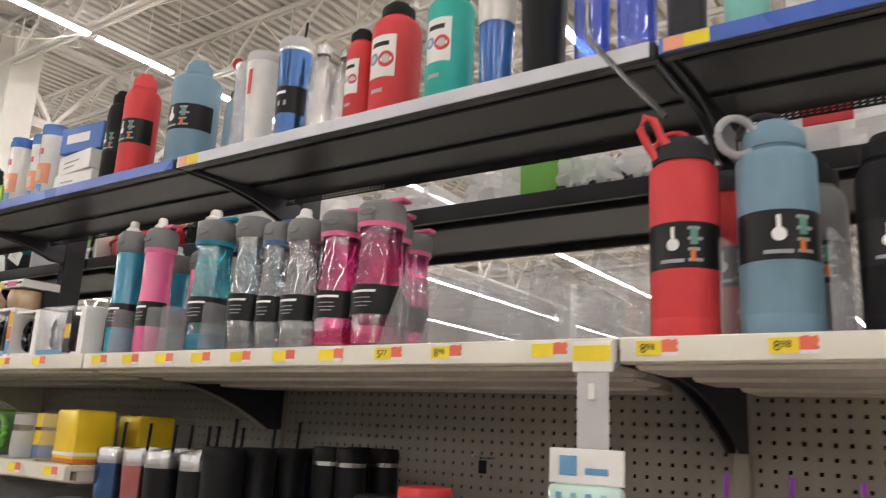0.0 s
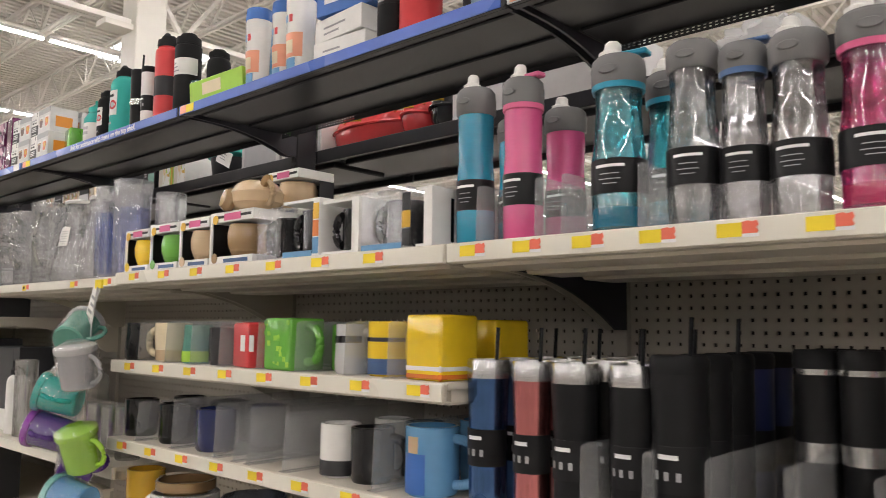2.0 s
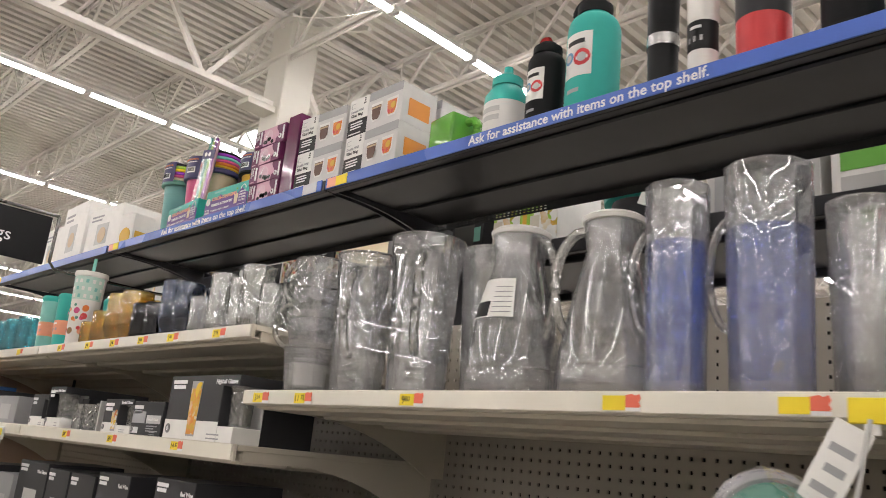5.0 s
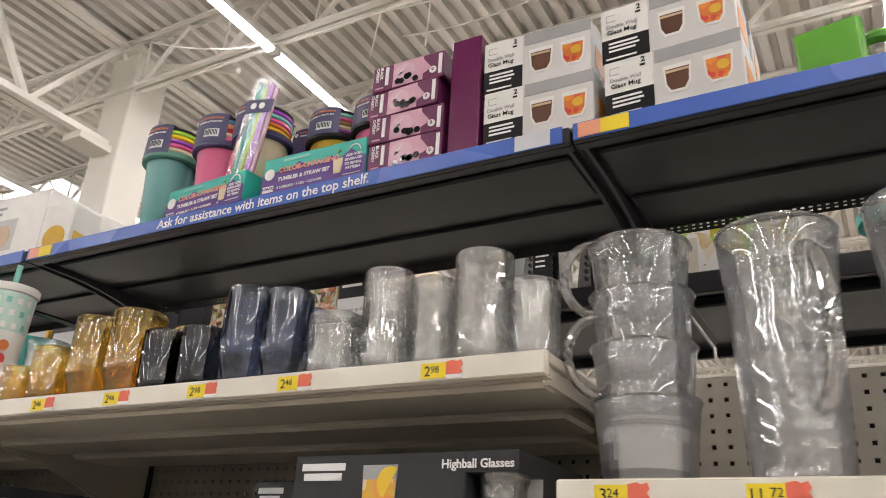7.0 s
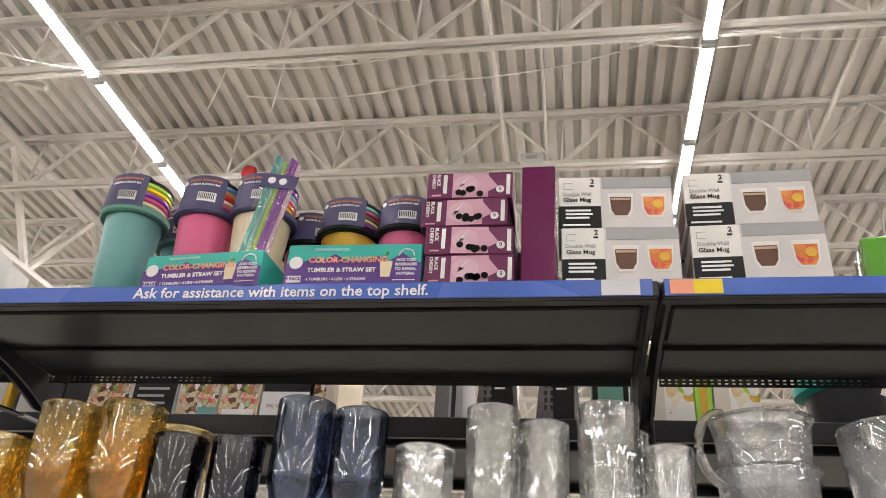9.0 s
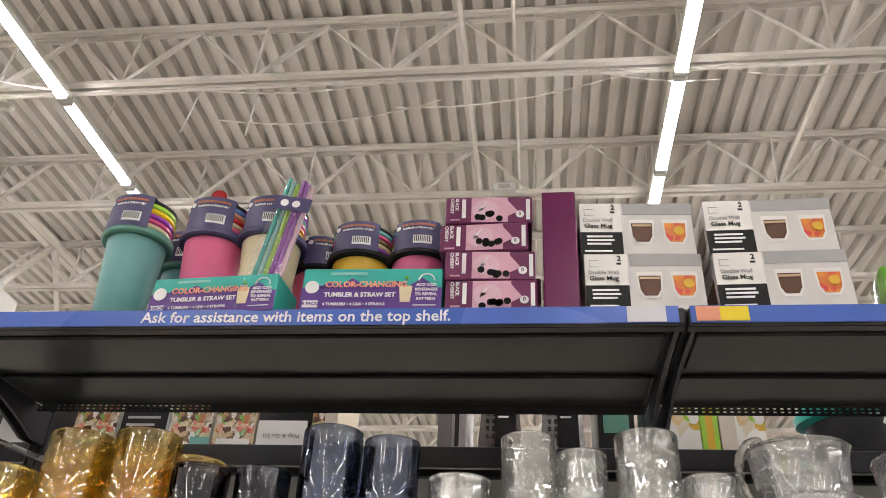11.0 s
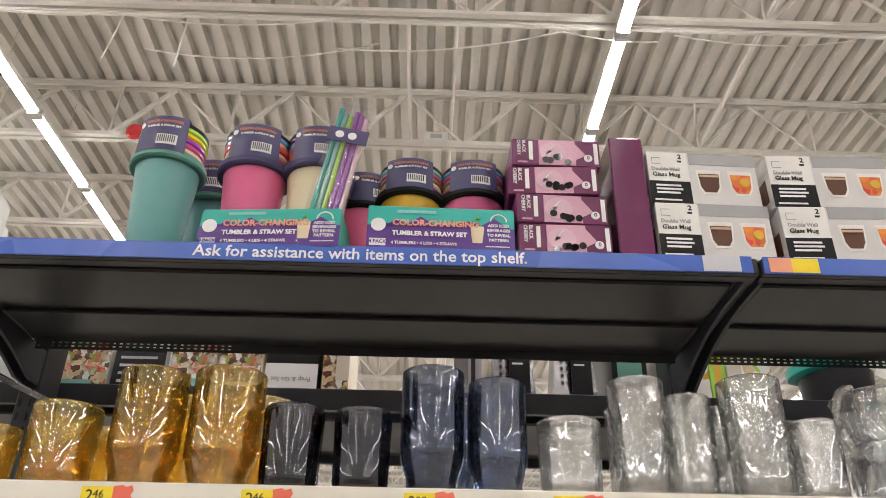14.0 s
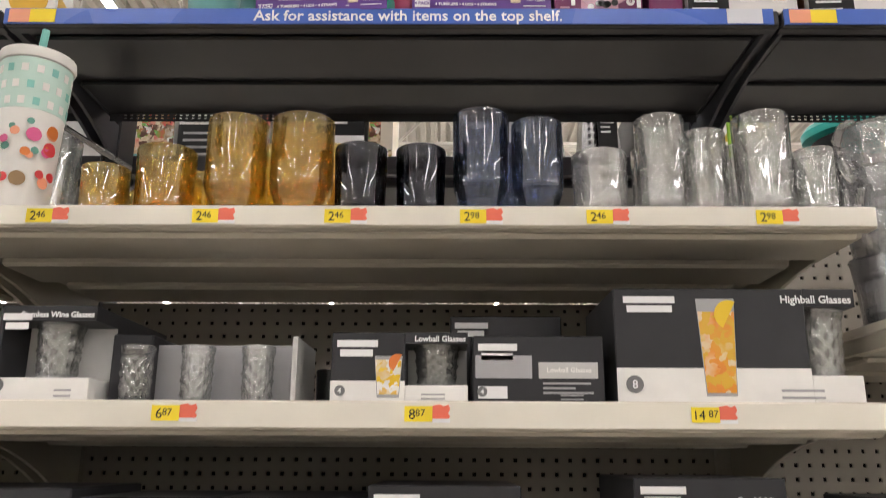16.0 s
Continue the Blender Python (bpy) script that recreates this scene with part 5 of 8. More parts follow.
def straw_bottle(x, y, r, h, c, c2, label):
    t = thing("water_bottle", label, "water bottle", pose(x, y, TZ), "plastic bottles")
    part("body", lathe([(0, 0), (0.9 * r, 0), (r, 0.01), (r, 0.5 * h), (0, 0.5 * h)], 32), paint(c2, "satin"), t)
    part("shoulder", lathe([(0, 0.5 * h), (r, 0.5 * h), (r * 0.99, 0.6 * h), (0.75 * r, 0.7 * h), (0.62 * r, 0.74 * h), (0, 0.74 * h)], 32), paint(c, "satin"), t)
    lid = part("lid", lathe([(0, 0.74 * h), (0.7 * r, 0.74 * h), (0.7 * r, 0.84 * h), (0.4 * r, 0.88 * h), (0.22 * r, 0.93 * h), (0.2 * r, h), (0, h)], 24), paint(c, "rubber"), t)
    for i in range(2):
        part("print", band(r + 0.0008, (0.36 - 0.1 * i) * h, r + 0.0008, (0.42 - 0.1 * i) * h, -125 + 8 * i, -65, 10), paint("palegrey", "card"), t)
    return t


straw_bottle(-3.627, 1.214, 0.045, 0.180, "aqua", "white", "turquoise and white plastic bottle with a flip straw")
flask(-3.523, 1.208, TZ, 0.037, 0.195, "black", "black steel bottle with a white roundel label", tag="card", neck=0.72, shoulder=0.8)
flask(-3.425, 1.222, TZ, 0.05, 0.26, "aqua", "turquoise steel jug bottle with white label", tag="card", neck=0.62, cap="black", handle=True)
tumbler(-3.262, 1.19, TZ, 0.027, 0.21, "black", "black and silver striped slim tumbler with straw", straw="black", taper=0.9, band_col="silver")
tumbler(-3.190, 1.19, TZ, 0.026, 0.205, "white", "black and white patterned slim tumbler", lid="black", taper=0.9, sleeve="black")
flask(-3.098, 1.205, TZ, 0.041, 0.29, "red", "red steel flask with a black cap loop", tag="black", handle=True, neck=0.8, shoulder=0.86, finish="satin")
flask(-2.97, 1.203, TZ, 0.041, 0.265, "black", "black steel flask with a white paper band", tag="white", neck=0.85, shoulder=0.9)
flask(-2.86, 1.245, TZ, 0.036, 0.20, "black", "small black steel flask at the back", tag="none", neck=0.8)
drinking_glass(-2.862, 1.185, TZ, 0.028, 0.085, "teal", "small pale turquoise drinking glass", 0)
g = carton(-2.83, -2.62, 1.15, 1.23, TZ, TZ + 0.06, "lime", "lime green carton lying tilted on the shelf", 12, "snack_carton", tilt=-6)
panel(g, 0.25, 0.6, 0.2, 0.8, paint("cream", "card"), label="pale print")
g.location.z += 0.012
bx = carton(-2.66, -2.60, 1.26, 1.36, TZ, TZ + 0.2, "sky", "blue upright drink carton with white brand bar", -20, "drink_carton")
panel(bx, 0.3, 0.7, 0.1, 0.9, M["white_ink"], "brand_bar")


def printed_tumbler(x, y, r, h, label):
    t = thing("printed_tumbler", label, "tumbler", pose(x, y, TZ), "printed tumblers")
    part("body", lathe([(0, 0), (0.8 * r, 0), (0.82 * r, 0.004), (r, 0.86 * h), (0, 0.86 * h)], 32), paint("white", "gloss"), t)
    part("lid", lathe([(0, 0.86 * h), (1.04 * r, 0.86 * h), (1.06 * r, 0.9 * h), (1.0 * r, h), (0, h)], 32), paint("blue", "gloss"), t)
    part("picture", band(0.9 * r, 0.22 * h, 0.985 * r, 0.48 * h, -150, -30, 16), paint("salmon", "card"), t)
    part("picture", band(0.88 * r, 0.1 * h, 0.9 * r, 0.21 * h, -170, -60, 16), paint("sky", "card"), t)
    part("dot", band(1.0 * r, 0.6 * h, 1.02 * r, 0.68 * h, -115, -98, 4), paint("sky", "card"), t)
    part("dot", band(1.0 * r, 0.6 * h, 1.02 * r, 0.68 * h, -88, -72, 4), paint("red", "card"), t)
    part("picture", band(0.95 * r, 0.26 * h, 0.99 * r, 0.4 * h, -110, -70, 8), paint("cream", "card"), t)
    return t


for x, y, r, h in ((-2.585, 1.2, 0.036, 0.235), (-2.49, 1.22, 0.036, 0.235), (-2.40, 1.205, 0.040, 0.245)):
    printed_tumbler(x, y, r, h, "white and blue printed tumbler in a clear wrap")
for i, (c, lab) in enumerate((("white", "white flat carton in a stack of three"), ("white", "white flat carton in a stack of three"), ("blue", "blue drink carton on top of the stack"))):
    b = carton(-2.30 + 0.004 * i, -2.115 + 0.006 * i, 1.17, 1.36, TZ + (0, 0.062, 0.124)[i], TZ + (0.06, 0.122, 0.205)[i], c, lab, (2, -4, 5)[i], "drink_carton")
    if i == 2:
        panel(b, 0.15, 0.7, 0.35, 0.7, M["white_ink"], "brand_bar")
    else:
        carton_bars(b, 0.2, 0.6, 2, 0.5, 0.08, 0.25, M["grey_ink"], i)
flask(-2.043, 1.197, TZ, 0.036, 0.285, "black", "black steel flask with a white printed mark", tag="dark", neck=0.7)
flask(-1.966, 1.211, TZ, 0.049, 0.325, "red", "red steel flask with a dark label band", cap="red", neck=0.62, shoulder=0.82)
flask(-1.835, 1.27, TZ, 0.043, 0.32, "charcoal", "charcoal steel flask with a white label band", tag="white", neck=0.8)
flask(-1.746, 1.226, TZ, 0.064, 0.32, "slate", "slate blue wide steel flask with a dark label band", cap="slate", neck=0.5, shoulder=0.84)
flask(-1.60, 1.26, TZ, 0.04, 0.22, "slate", "dark slate flask at the back of the shelf", tag="none", neck=0.7)
drinking_glass(-1.512, 1.19, TZ, 0.024, 0.24, "plastic", "tall clear plastic tumbler", 0, name="clear_tumbler")
t = tumbler(-1.457, 1.2, TZ, 0.041, 0.255, "white", "white insulated tumbler with red vertical lettering", lid="palegrey", taper=0.72)
panel_bar = part("brand_bar", band(0.0415, 0.14, 0.0415, 0.205, -96, -80, 4), paint("red", "card"), t)
tumbler(-1.349, 1.203, TZ, 0.041, 0.265, "steelblue", "steel blue insulated tumbler with a bright rim and straw", lid="palegrey", rim="silver", straw="charcoal", sleeve="offblack", taper=0.86, finish="metal")
for x, y, h in ((-1.255, 1.2, 0.24), (-1.195, 1.215, 0.22)):
    t = thing("glass_bottle", "slim clear glass bottle with a steel cap", "bottle", pose(x, y, TZ), "glass bottles")
    part("body", lathe(thin([(0.026, 0), (0.03, 0.004), (0.03, 0.62 * h), (0.024, 0.75 * h), (0.013, 0.82 * h), (0.013, 0.88 * h)], 0.003), 32), clear("glass"), t)
    part("cap", lathe([(0, 0.86 * h), (0.016, 0.86 * h), (0.016, 0.95 * h), (0, 0.955 * h)], 20), paint("silver", "metal"), t)
    part("cap_loop", tube([(0.012 * math.cos(a), 0, 0.955 * h + 0.018 * math.sin(a)) for a in [math.pi * i / 8 for i in range(9)]], 0.002, 6), paint("tan", "rubber"), t)
flask(-1.141, 1.205, TZ, 0.034, 0.24, "red", "small red steel bottle with a white roundel label", tag="card", neck=0.75)
flask(-1.053, 1.217, TZ, 0.055, 0.285, "red", "large red steel bottle with a white roundel label", tag="card", neck=0.62, shoulder=0.8, turn=6)
flask(-0.906, 1.212, TZ, 0.05, 0.285, "aqua", "turquoise steel bottle with a white roundel label", tag="card", neck=0.66, shoulder=0.82, turn=4)
t = tumbler(-0.787, 1.2, TZ, 0.039, 0.30, "blue", "blue ribbed tumbler with a white printed upper half", lid="white", taper=0.8, finish="gloss")
part("upper_print", band(0.0375, 0.15, 0.0398, 0.27, -200, 20, 24), paint("white", "card"), t)
tumbler(-0.688, 1.21, TZ, 0.047, 0.30, "black", "black steel tumbler in the row", taper=0.82)
drinking_glass(-0.583, 1.196, TZ, 0.034, 0.24, "blue", "blue clear plastic cup", 12, name="clear_tumbler")
drinking_glass(-0.50, 1.198, TZ, 0.036, 0.25, "blue", "blue clear plastic cup", 12, name="clear_tumbler")
tumbler(-0.413, 1.198, TZ, 0.036, 0.28, "charcoal", "charcoal steel tumbler in the row", taper=0.86)
for i, c in enumerate(("mint", "white", "palegrey", "mint", "sky", "white")):
    tumbler(-0.318 + 0.092 * i, 1.205, TZ, 0.040, 0.26, c, "pale striped plastic tumbler in the row", lid="white", taper=0.84, sleeve="mint" if i % 2 else None)

# white cartons past the far joint
for x0, x1, z1, y0, tn in ((-5.62, -5.36, 2.10, 1.16, 3), (-5.94, -5.68, 2.17, 1.17, -2), (-6.24, -6.0, 2.12, 1.2, 0)):
    b = carton(x0, x1, y0, y0 + 0.25, TZ, z1, "white", "white carton with small pictures of kitchenware", tn, "kitchen_carton", "white cartons")
    panel(b, 0.3, 0.65, 0.2, 0.65, paint("palegrey", "card"), label="pale picture")
    carton_drop(b, 0.48, 0.4, 0.03, paint("tan", "card"), 0.0014)
    panel(b, 0.25, 0.75, 0.2, 0.6, paint("palegrey", "card"), face="right", label="pale picture")
    carton_bars(b, 0.1, 0.85, 2, 0.4, 0.04, 0.08, M["grey_ink"], 3)
b = carton(-5.355, -5.27, 1.17, 1.25, TZ, 2.05, "white", "small white carton with an orange fruit picture", 10, "kitchen_carton", "white cartons")
carton_drop(b, 0.5, 0.35, 0.03, paint("gold", "card"), 0.0014)
panel(b, 0.1, 0.9, 0.05, 0.5, paint("gold", "card"), face="right", label="fruit picture")

# ---------------------------------------------------------------- goods on the middle shelf
MZ = 1.425
sport_bottle(-1.666, 1.05, MZ, 0.035, 0.322, "teal", label="blue plastic sport bottle with a grey flip lid", turn=4)
sport_bottle(-1.560, 1.05, MZ, 0.035, 0.318, "pink", accent="hotpink", label="pink plastic sport bottle with a grey flip lid", turn=-3)
sport_bottle(-1.378, 1.055, MZ, 0.044, 0.316, "teal", True, "teal", label="clear teal sport bottle with a grey flip lid", turn=8)
sport_bottle(-1.345, 1.165, MZ, 0.042, 0.31, "teal", True, "teal", label="clear teal sport bottle in the second row", turn=10)
sport_bottle(-1.254, 1.05, MZ, 0.039, 0.282, "grey", True, None, False, 10, label="clear smoke grey sport bottle with lid shut")
sport_bottle(-1.180, 1.05, MZ, 0.034, 0.262, "grey", True, "steelblue", False, 5, label="clear sport bottle with a violet lid edge")
sport_bottle(-1.106, 1.05, MZ, 0.039, 0.283, "grey", True, None, True, 0, label="clear smoke grey sport bottle with white spout")
sport_bottle(-1.018, 1.055, MZ, 0.043, 0.290, "pink", True, "hotpink", True, 12, label="clear pink sport bottle with a grey lid")
sport_bottle(-0.926, 1.055, MZ, 0.046, 0.272, "pink", True, "hotpink", False, 4, label="clear pink sport bottle with lid shut")
for x, y, c in ((-0.994, 1.17, "pink"), (-1.025, 1.28, "pink")):
    sport_bottle(x, y, MZ, 0.042, 0.28, c, True, "hotpink" if c == "pink" else None, False, 0, label="clear sport bottle standing in the second row")
for x, y in ((-1.56, 1.18), (-1.67, 1.18)):
    sport_bottle(x, y, MZ, 0.038, 0.29, "pink" if x > -1.6 else "teal", label="plastic sport bottle standing in the second row")
t = flask(-0.378, 1.048, MZ, 0.047, 0.287, "red", "bright red steel flask with black lid ring and carry loop", cap="charcoal", handle="red", neck=0.82, shoulder=0.9, turn=4)
part("strap", tube([(-0.030, -0.028, 0.256), (-0.040, -0.034, 0.275), (-0.050, -0.036, 0.300), (-0.044, -0.036, 0.318), (-0.032, -0.034, 0.312), (-0.022, -0.032, 0.288), (-0.012, -0.030, 0.268)], 0.006, 8), paint("red", "rubber"), t, "red rubber carry strap")
flask(-0.345, 1.17, MZ, 0.045, 0.27, "red", "red steel flask standing in the second row", cap="charcoal", neck=0.82, shoulder=0.9)
t = flask(-0.257, 1.05, MZ, 0.050, 0.290, "slate", "slate blue steel flask with a grey carry loop", cap="slate", handle="charcoal", neck=0.7, shoulder=0.86, turn=18)
part("loop", tube([(-0.048 + 0.024 * math.cos(a), -0.022 + 0.010 * math.cos(a), 0.268 + 0.026 * math.sin(a)) for a in [2 * math.pi * i / 20 for i in range(20)]], 0.0055, 8, True), paint("lightgrey", "rubber"), t, "grey carry loop")
flask(-0.235, 1.18, MZ, 0.045, 0.27, "grey", "grey steel flask standing in the second row", neck=0.7)
flask(-0.125, 1.05, MZ, 0.042, 0.25, "black", "black steel flask with a white mark", neck=0.7)
flask(-0.03, 1.05, MZ, 0.042, 0.26, "black", "black steel flask with a white mark", neck=0.7)
flask(0.08, 1.06, MZ, 0.045, 0.28, "slate", "slate blue steel flask in the row", neck=0.7)
for i, x in enumerate((-0.86, -0.775, -0.69, -0.60, -0.51, -0.445, -0.315, -0.19, -0.09)):
    divider(x, 0.985, 1.5, MZ, 0.145 if i < 6 else 0.13, yaw=(-4, 3, -2, 5, 0, 2, 0, -2, 0)[i], slant=0.06 if i < 6 else 0.004)
for x in (-1.61, -1.49, -1.44, -1.31):
    divider(x, 0.985, 1.5, MZ, 0.10)


def window_box(x0, x1, z1, mugcol, label, z0=MZ, trim="white", d=0.11, y0=0.985):
    """A collector's carton with a cut-out front, the mug showing inside."""
    w, h = x1 - x0, z1 - z0
    t = thing("window_carton", label, "box", pose((x0 + x1) / 2, y0 + d / 2, z0), "window cartons")
    t["w"], t["d"], t["h"] = w, d, h
    bm = box(-w / 2, w / 2, -d / 2, d / 2, h * 0.8, h, bevel=0.001)
    part("top_panel", bm, paint(trim, "card"), t)
    part("bottom_panel", box(-w / 2, w / 2, -d / 2, d / 2, 0, h * 0.16, bevel=0.001), paint(trim, "card"), t)
    part("side_panel", box(-w / 2, -w / 2 + 0.008, -d / 2, d / 2, h * 0.16, h * 0.8), paint(trim, "card"), t)
    part("side_panel", box(w / 2 - 0.004, w / 2, d * 0.1, d / 2, h * 0.16, h * 0.8), paint("charcoal", "card"), t)
    part("back_panel", box(-w / 2 + 0.008, w / 2 - 0.004, d / 2 - 0.003, d / 2, h * 0.16, h * 0.8), paint("offblack", "card"), t)
    r = min(w * 0.44, d * 0.44)
    part("inner_lining", box(-w / 2 + 0.008, -w / 2 + 0.010, -d / 2 + 0.004, d / 2 - 0.003, h * 0.16, h * 0.8), paint("offblack", "card"), t)
    part("inner_floor", box(-w / 2 + 0.010, w / 2 - 0.004, -d / 2 + 0.004, d / 2 - 0.003, h * 0.16, h * 0.165), paint("offblack", "card"), t)
    bm = lathe(shell([(0.8 * r, 0), (r, 0.22 * h), (r * 1.03, 0.42 * h), (0.93 * r, 0.60 * h)], 0.004, 0.01), 28)
    part("mug_inside", bm, paint(mugcol, "ceramic"), t, "glazed moulded mug in the window").matrix_basis = pose(0.0, -0.05 * d, h * 0.165)
    panel(t, 0.34, 0.72, 0.83, 0.96, paint("pink", "card"), "brand_bar", 0.0012)
    panel(t, 0.08, 0.95, 0.88, 0.93, paint("charcoal", "card"), "stripe", 0.0008)
    panel(t, 0.35, 0.9, 0.04, 0.11, paint("steelblue", "card"), "brand_bar", 0.0012)
    carton_drop(t, 0.14, 0.86, 0.011, paint("gold", "card"), 0.002)
    carton_drop(t, 0.14, 0.13, 0.012, paint(mugcol, "card"), 0.002)
    return t


window_box(-2.872, -2.742, 1.540, "yellow", "white window carton holding a yellow moulded mug")
window_box(-2.732, -2.592, 1.545, "green", "white window carton holding a green moulded mug")
window_box(-2.582, -2.448, 1.545, "tan", "white window carton holding a tan moulded mug")
window_box(-2.440, -2.262, 1.550, "brown", "wide white window carton holding a brown moulded mug", d=0.12)
for x0, c in ((-2.87, "yellow"), (-2.73, "green"), (-2.58, "tan"), (-2.43, "brown")):
    window_box(x0, x0 + 0.13, 1.545, c, "white window carton in the second row", y0=1.12)
window_box(-2.41, -2.28, 1.665, "tan", "white window carton stacked on another in the second row", z0=1.551, y0=1.12)


def moulded_mug(x, y, z, turn):
    """A plain rounded sculpted mug with two ears and a handle."""
    t = thing("moulded_mug", "brown glazed sculpted mug resting on a carton", "mug", pose(x, y, z, 0, 0, turn), "novelty mugs")
    bm = lathe([(0, 0), (0.045, 0), (0.064, 0.018), (0.066, 0.042), (0.052, 0.062), (0.04, 0.07), (0, 0.066)], 32)
    bmesh.ops.scale(bm, vec=(1.2, 0.95, 1), verts=bm.verts)
    part("body", bm, paint("tan", "ceramic"), t)
    bm = lathe([(0, 0), (0.026, 0), (0.030, 0.012), (0.022, 0.026), (0, 0.03)], 20)
    part("muzzle", bm, paint("brown", "ceramic"), t).matrix_basis = pose(-0.02, -0.048, 0.024, 75)
    for dx in (-0.05, 0.06):
        part("ear", lathe([(0, 0), (0.018, 0), (0.019, 0.008), (0.01, 0.014), (0, 0.014)], 16), paint("brown", "ceramic"), t).matrix_basis = pose(dx, 0.0, 0.062, 70)
    part("handle", tube([(0.07 + 0.026 * math.cos(a), 0, 0.036 + 0.026 * math.sin(a)) for a in [-math.pi / 2 + math.pi * i / 10 for i in range(11)]], 0.007, 10), paint("tan", "ceramic"), t)


moulded_mug(-2.335, 1.04, 1.551, -12)


def clear_mug_box(x0, x1, z1, body, frame_col, label, y0=0.985, extra=None):
    w, h, d = x1 - x0, z1 - MZ, 0.1
    t = thing("mug_carton", label, "box", pose((x0 + x1) / 2, y0 + d / 2, MZ), "mug cartons")
    t["w"], t["d"], t["h"] = w, d, h
    if frame_col:
        part("back_panel", box(-w / 2, w / 2, d / 2 - 0.003, d / 2, 0, h), paint(frame_col, "card"), t)
        part("base_panel", box(-w / 2, w / 2, -d / 2, d / 2 - 0.003, 0, 0.008), paint(frame_col, "card"), t)
        part("top_panel", box(-w / 2, w / 2, -d / 2, d / 2 - 0.003, h - 0.006, h), paint(frame_col, "card"), t)
        part("side_panel", box(w / 2 - 0.02, w / 2, -d / 2, d / 2 - 0.003, 0.008, h - 0.006), paint(frame_col, "card"), t)
    else:
        part("clear_case", box(-w / 2, w / 2, -d / 2, d / 2, 0, h, bevel=0.001), M["film"], t, "clear plastic case")
    r = min(0.044, w * 0.37)
    part("mug_inside", lathe(shell([(0.9 * r, 0), (r, 0.006), (r, 0.76 * h)], 0.004, 0.01), 28), paint(body, "ceramic"), t, "glazed mug in the carton").matrix_basis = pose(0.006, 0.005, 0.009)
    pts = [(-0.9 * r - 0.02 * math.cos(a), 0, 0.4 * h + 0.27 * h * math.sin(a)) for a in [-math.pi / 2 + math.pi * i / 10 for i in range(11)]]
    part("mug_handle", tube(pts, 0.0085, 10), paint(body, "ceramic"), t).matrix_basis = pose(0.022, -0.03, 0.006)
    if extra:
        for i, c in enumerate(extra):
            panel(t, 0.84, 0.99, 0.06 + 0.29 * i, 0.33 + 0.29 * i, paint(c, "card"), "colour_block", 0.001)
        panel(t, 0.02, 0.82, 0.0, 0.12, paint("sky", "card"), "colour_block", 0.001)
    return t


clear_mug_box(-2.245, -2.158, 1.54, "black", None, "black mug in a clear plastic case")
clear_mug_box(-2.150, -2.028, 1.548, "black", "white", "white window carton with a black mug and bright blocks", extra=("sky", "orange", "gold"))
clear_mug_box(-2.017, -1.907, 1.537, "black", "white", "white window carton with a black handled mug")
clear_mug_box(-1.900, -1.765, 1.540, "charcoal", None, "dark printed mug in a clear plastic case", extra=("charcoal", "gold", "charcoal"))
clear_mug_box(-1.752, -1.712, 1.536, "black", "white", "narrow white carton with a black handled mug")
for i in range(5):
    carton(-2.22 + 0.105 * i, -2.125 + 0.105 * i, 1.1, 1.2, MZ, 1.53 + 0.006 * (i % 2), ("white", "charcoal", "white", "palegrey", "white")[i], "plain mug carton in the second row", 0, "mug_carton", "mug cartons")

# clear jugs and pitchers
JZ = 1.418


def ring(r, thick):
    return tube([(r * math.cos(a), r * math.sin(a), 0) for a in [2 * math.pi * i / 36 for i in range(36)]], thick, 6, True)


def stacked_glass(x, y, n, r, h, label):
    t = thing("stacked_tumblers", label, "tumblers", pose(x, y, JZ), "clear plastic ware")
    step = h / (n + 0.6)
    for i in range(n):
        part("cup", lathe(thin([(0.78 * r, 0), (0.82 * r, 0.004), (r, step * 1.45), (r, step * 1.5)], 0.0025), 80, 10, 0.0012), clear("plastic"), t).matrix_basis = pose(0, 0, i * step)
        part("rim", ring(r * 0.995, 0.0022), clear("glass"), t).matrix_basis = pose(0, 0, (i + 1.5) * step)
        part("base_ring", ring(r * 0.8, 0.0026), clear("glass"), t).matrix_basis = pose(0, 0, i * step + 0.004)
    for i in range(2):
        loop = [(0.9 * r + 0.036 * math.sin(a), 0, 0.045 * math.cos(a)) for a in [math.pi * j / 12 for j in range(13)]]
        part("handle", tube(loop, 0.006, 8), clear("glass"), t, "clear loop handle").matrix_basis = pose(0, 0, h * (0.84 - 0.34 * i), 0, 0, 205 + 12 * i)
    part("paper_insert", lathe([(0, 0.02), (0.70 * r, 0.02), (0.74 * r, 0.075), (0, 0.075)], 32), paint("white", "card"), t, "white paper insert in the lowest cup")
    return t


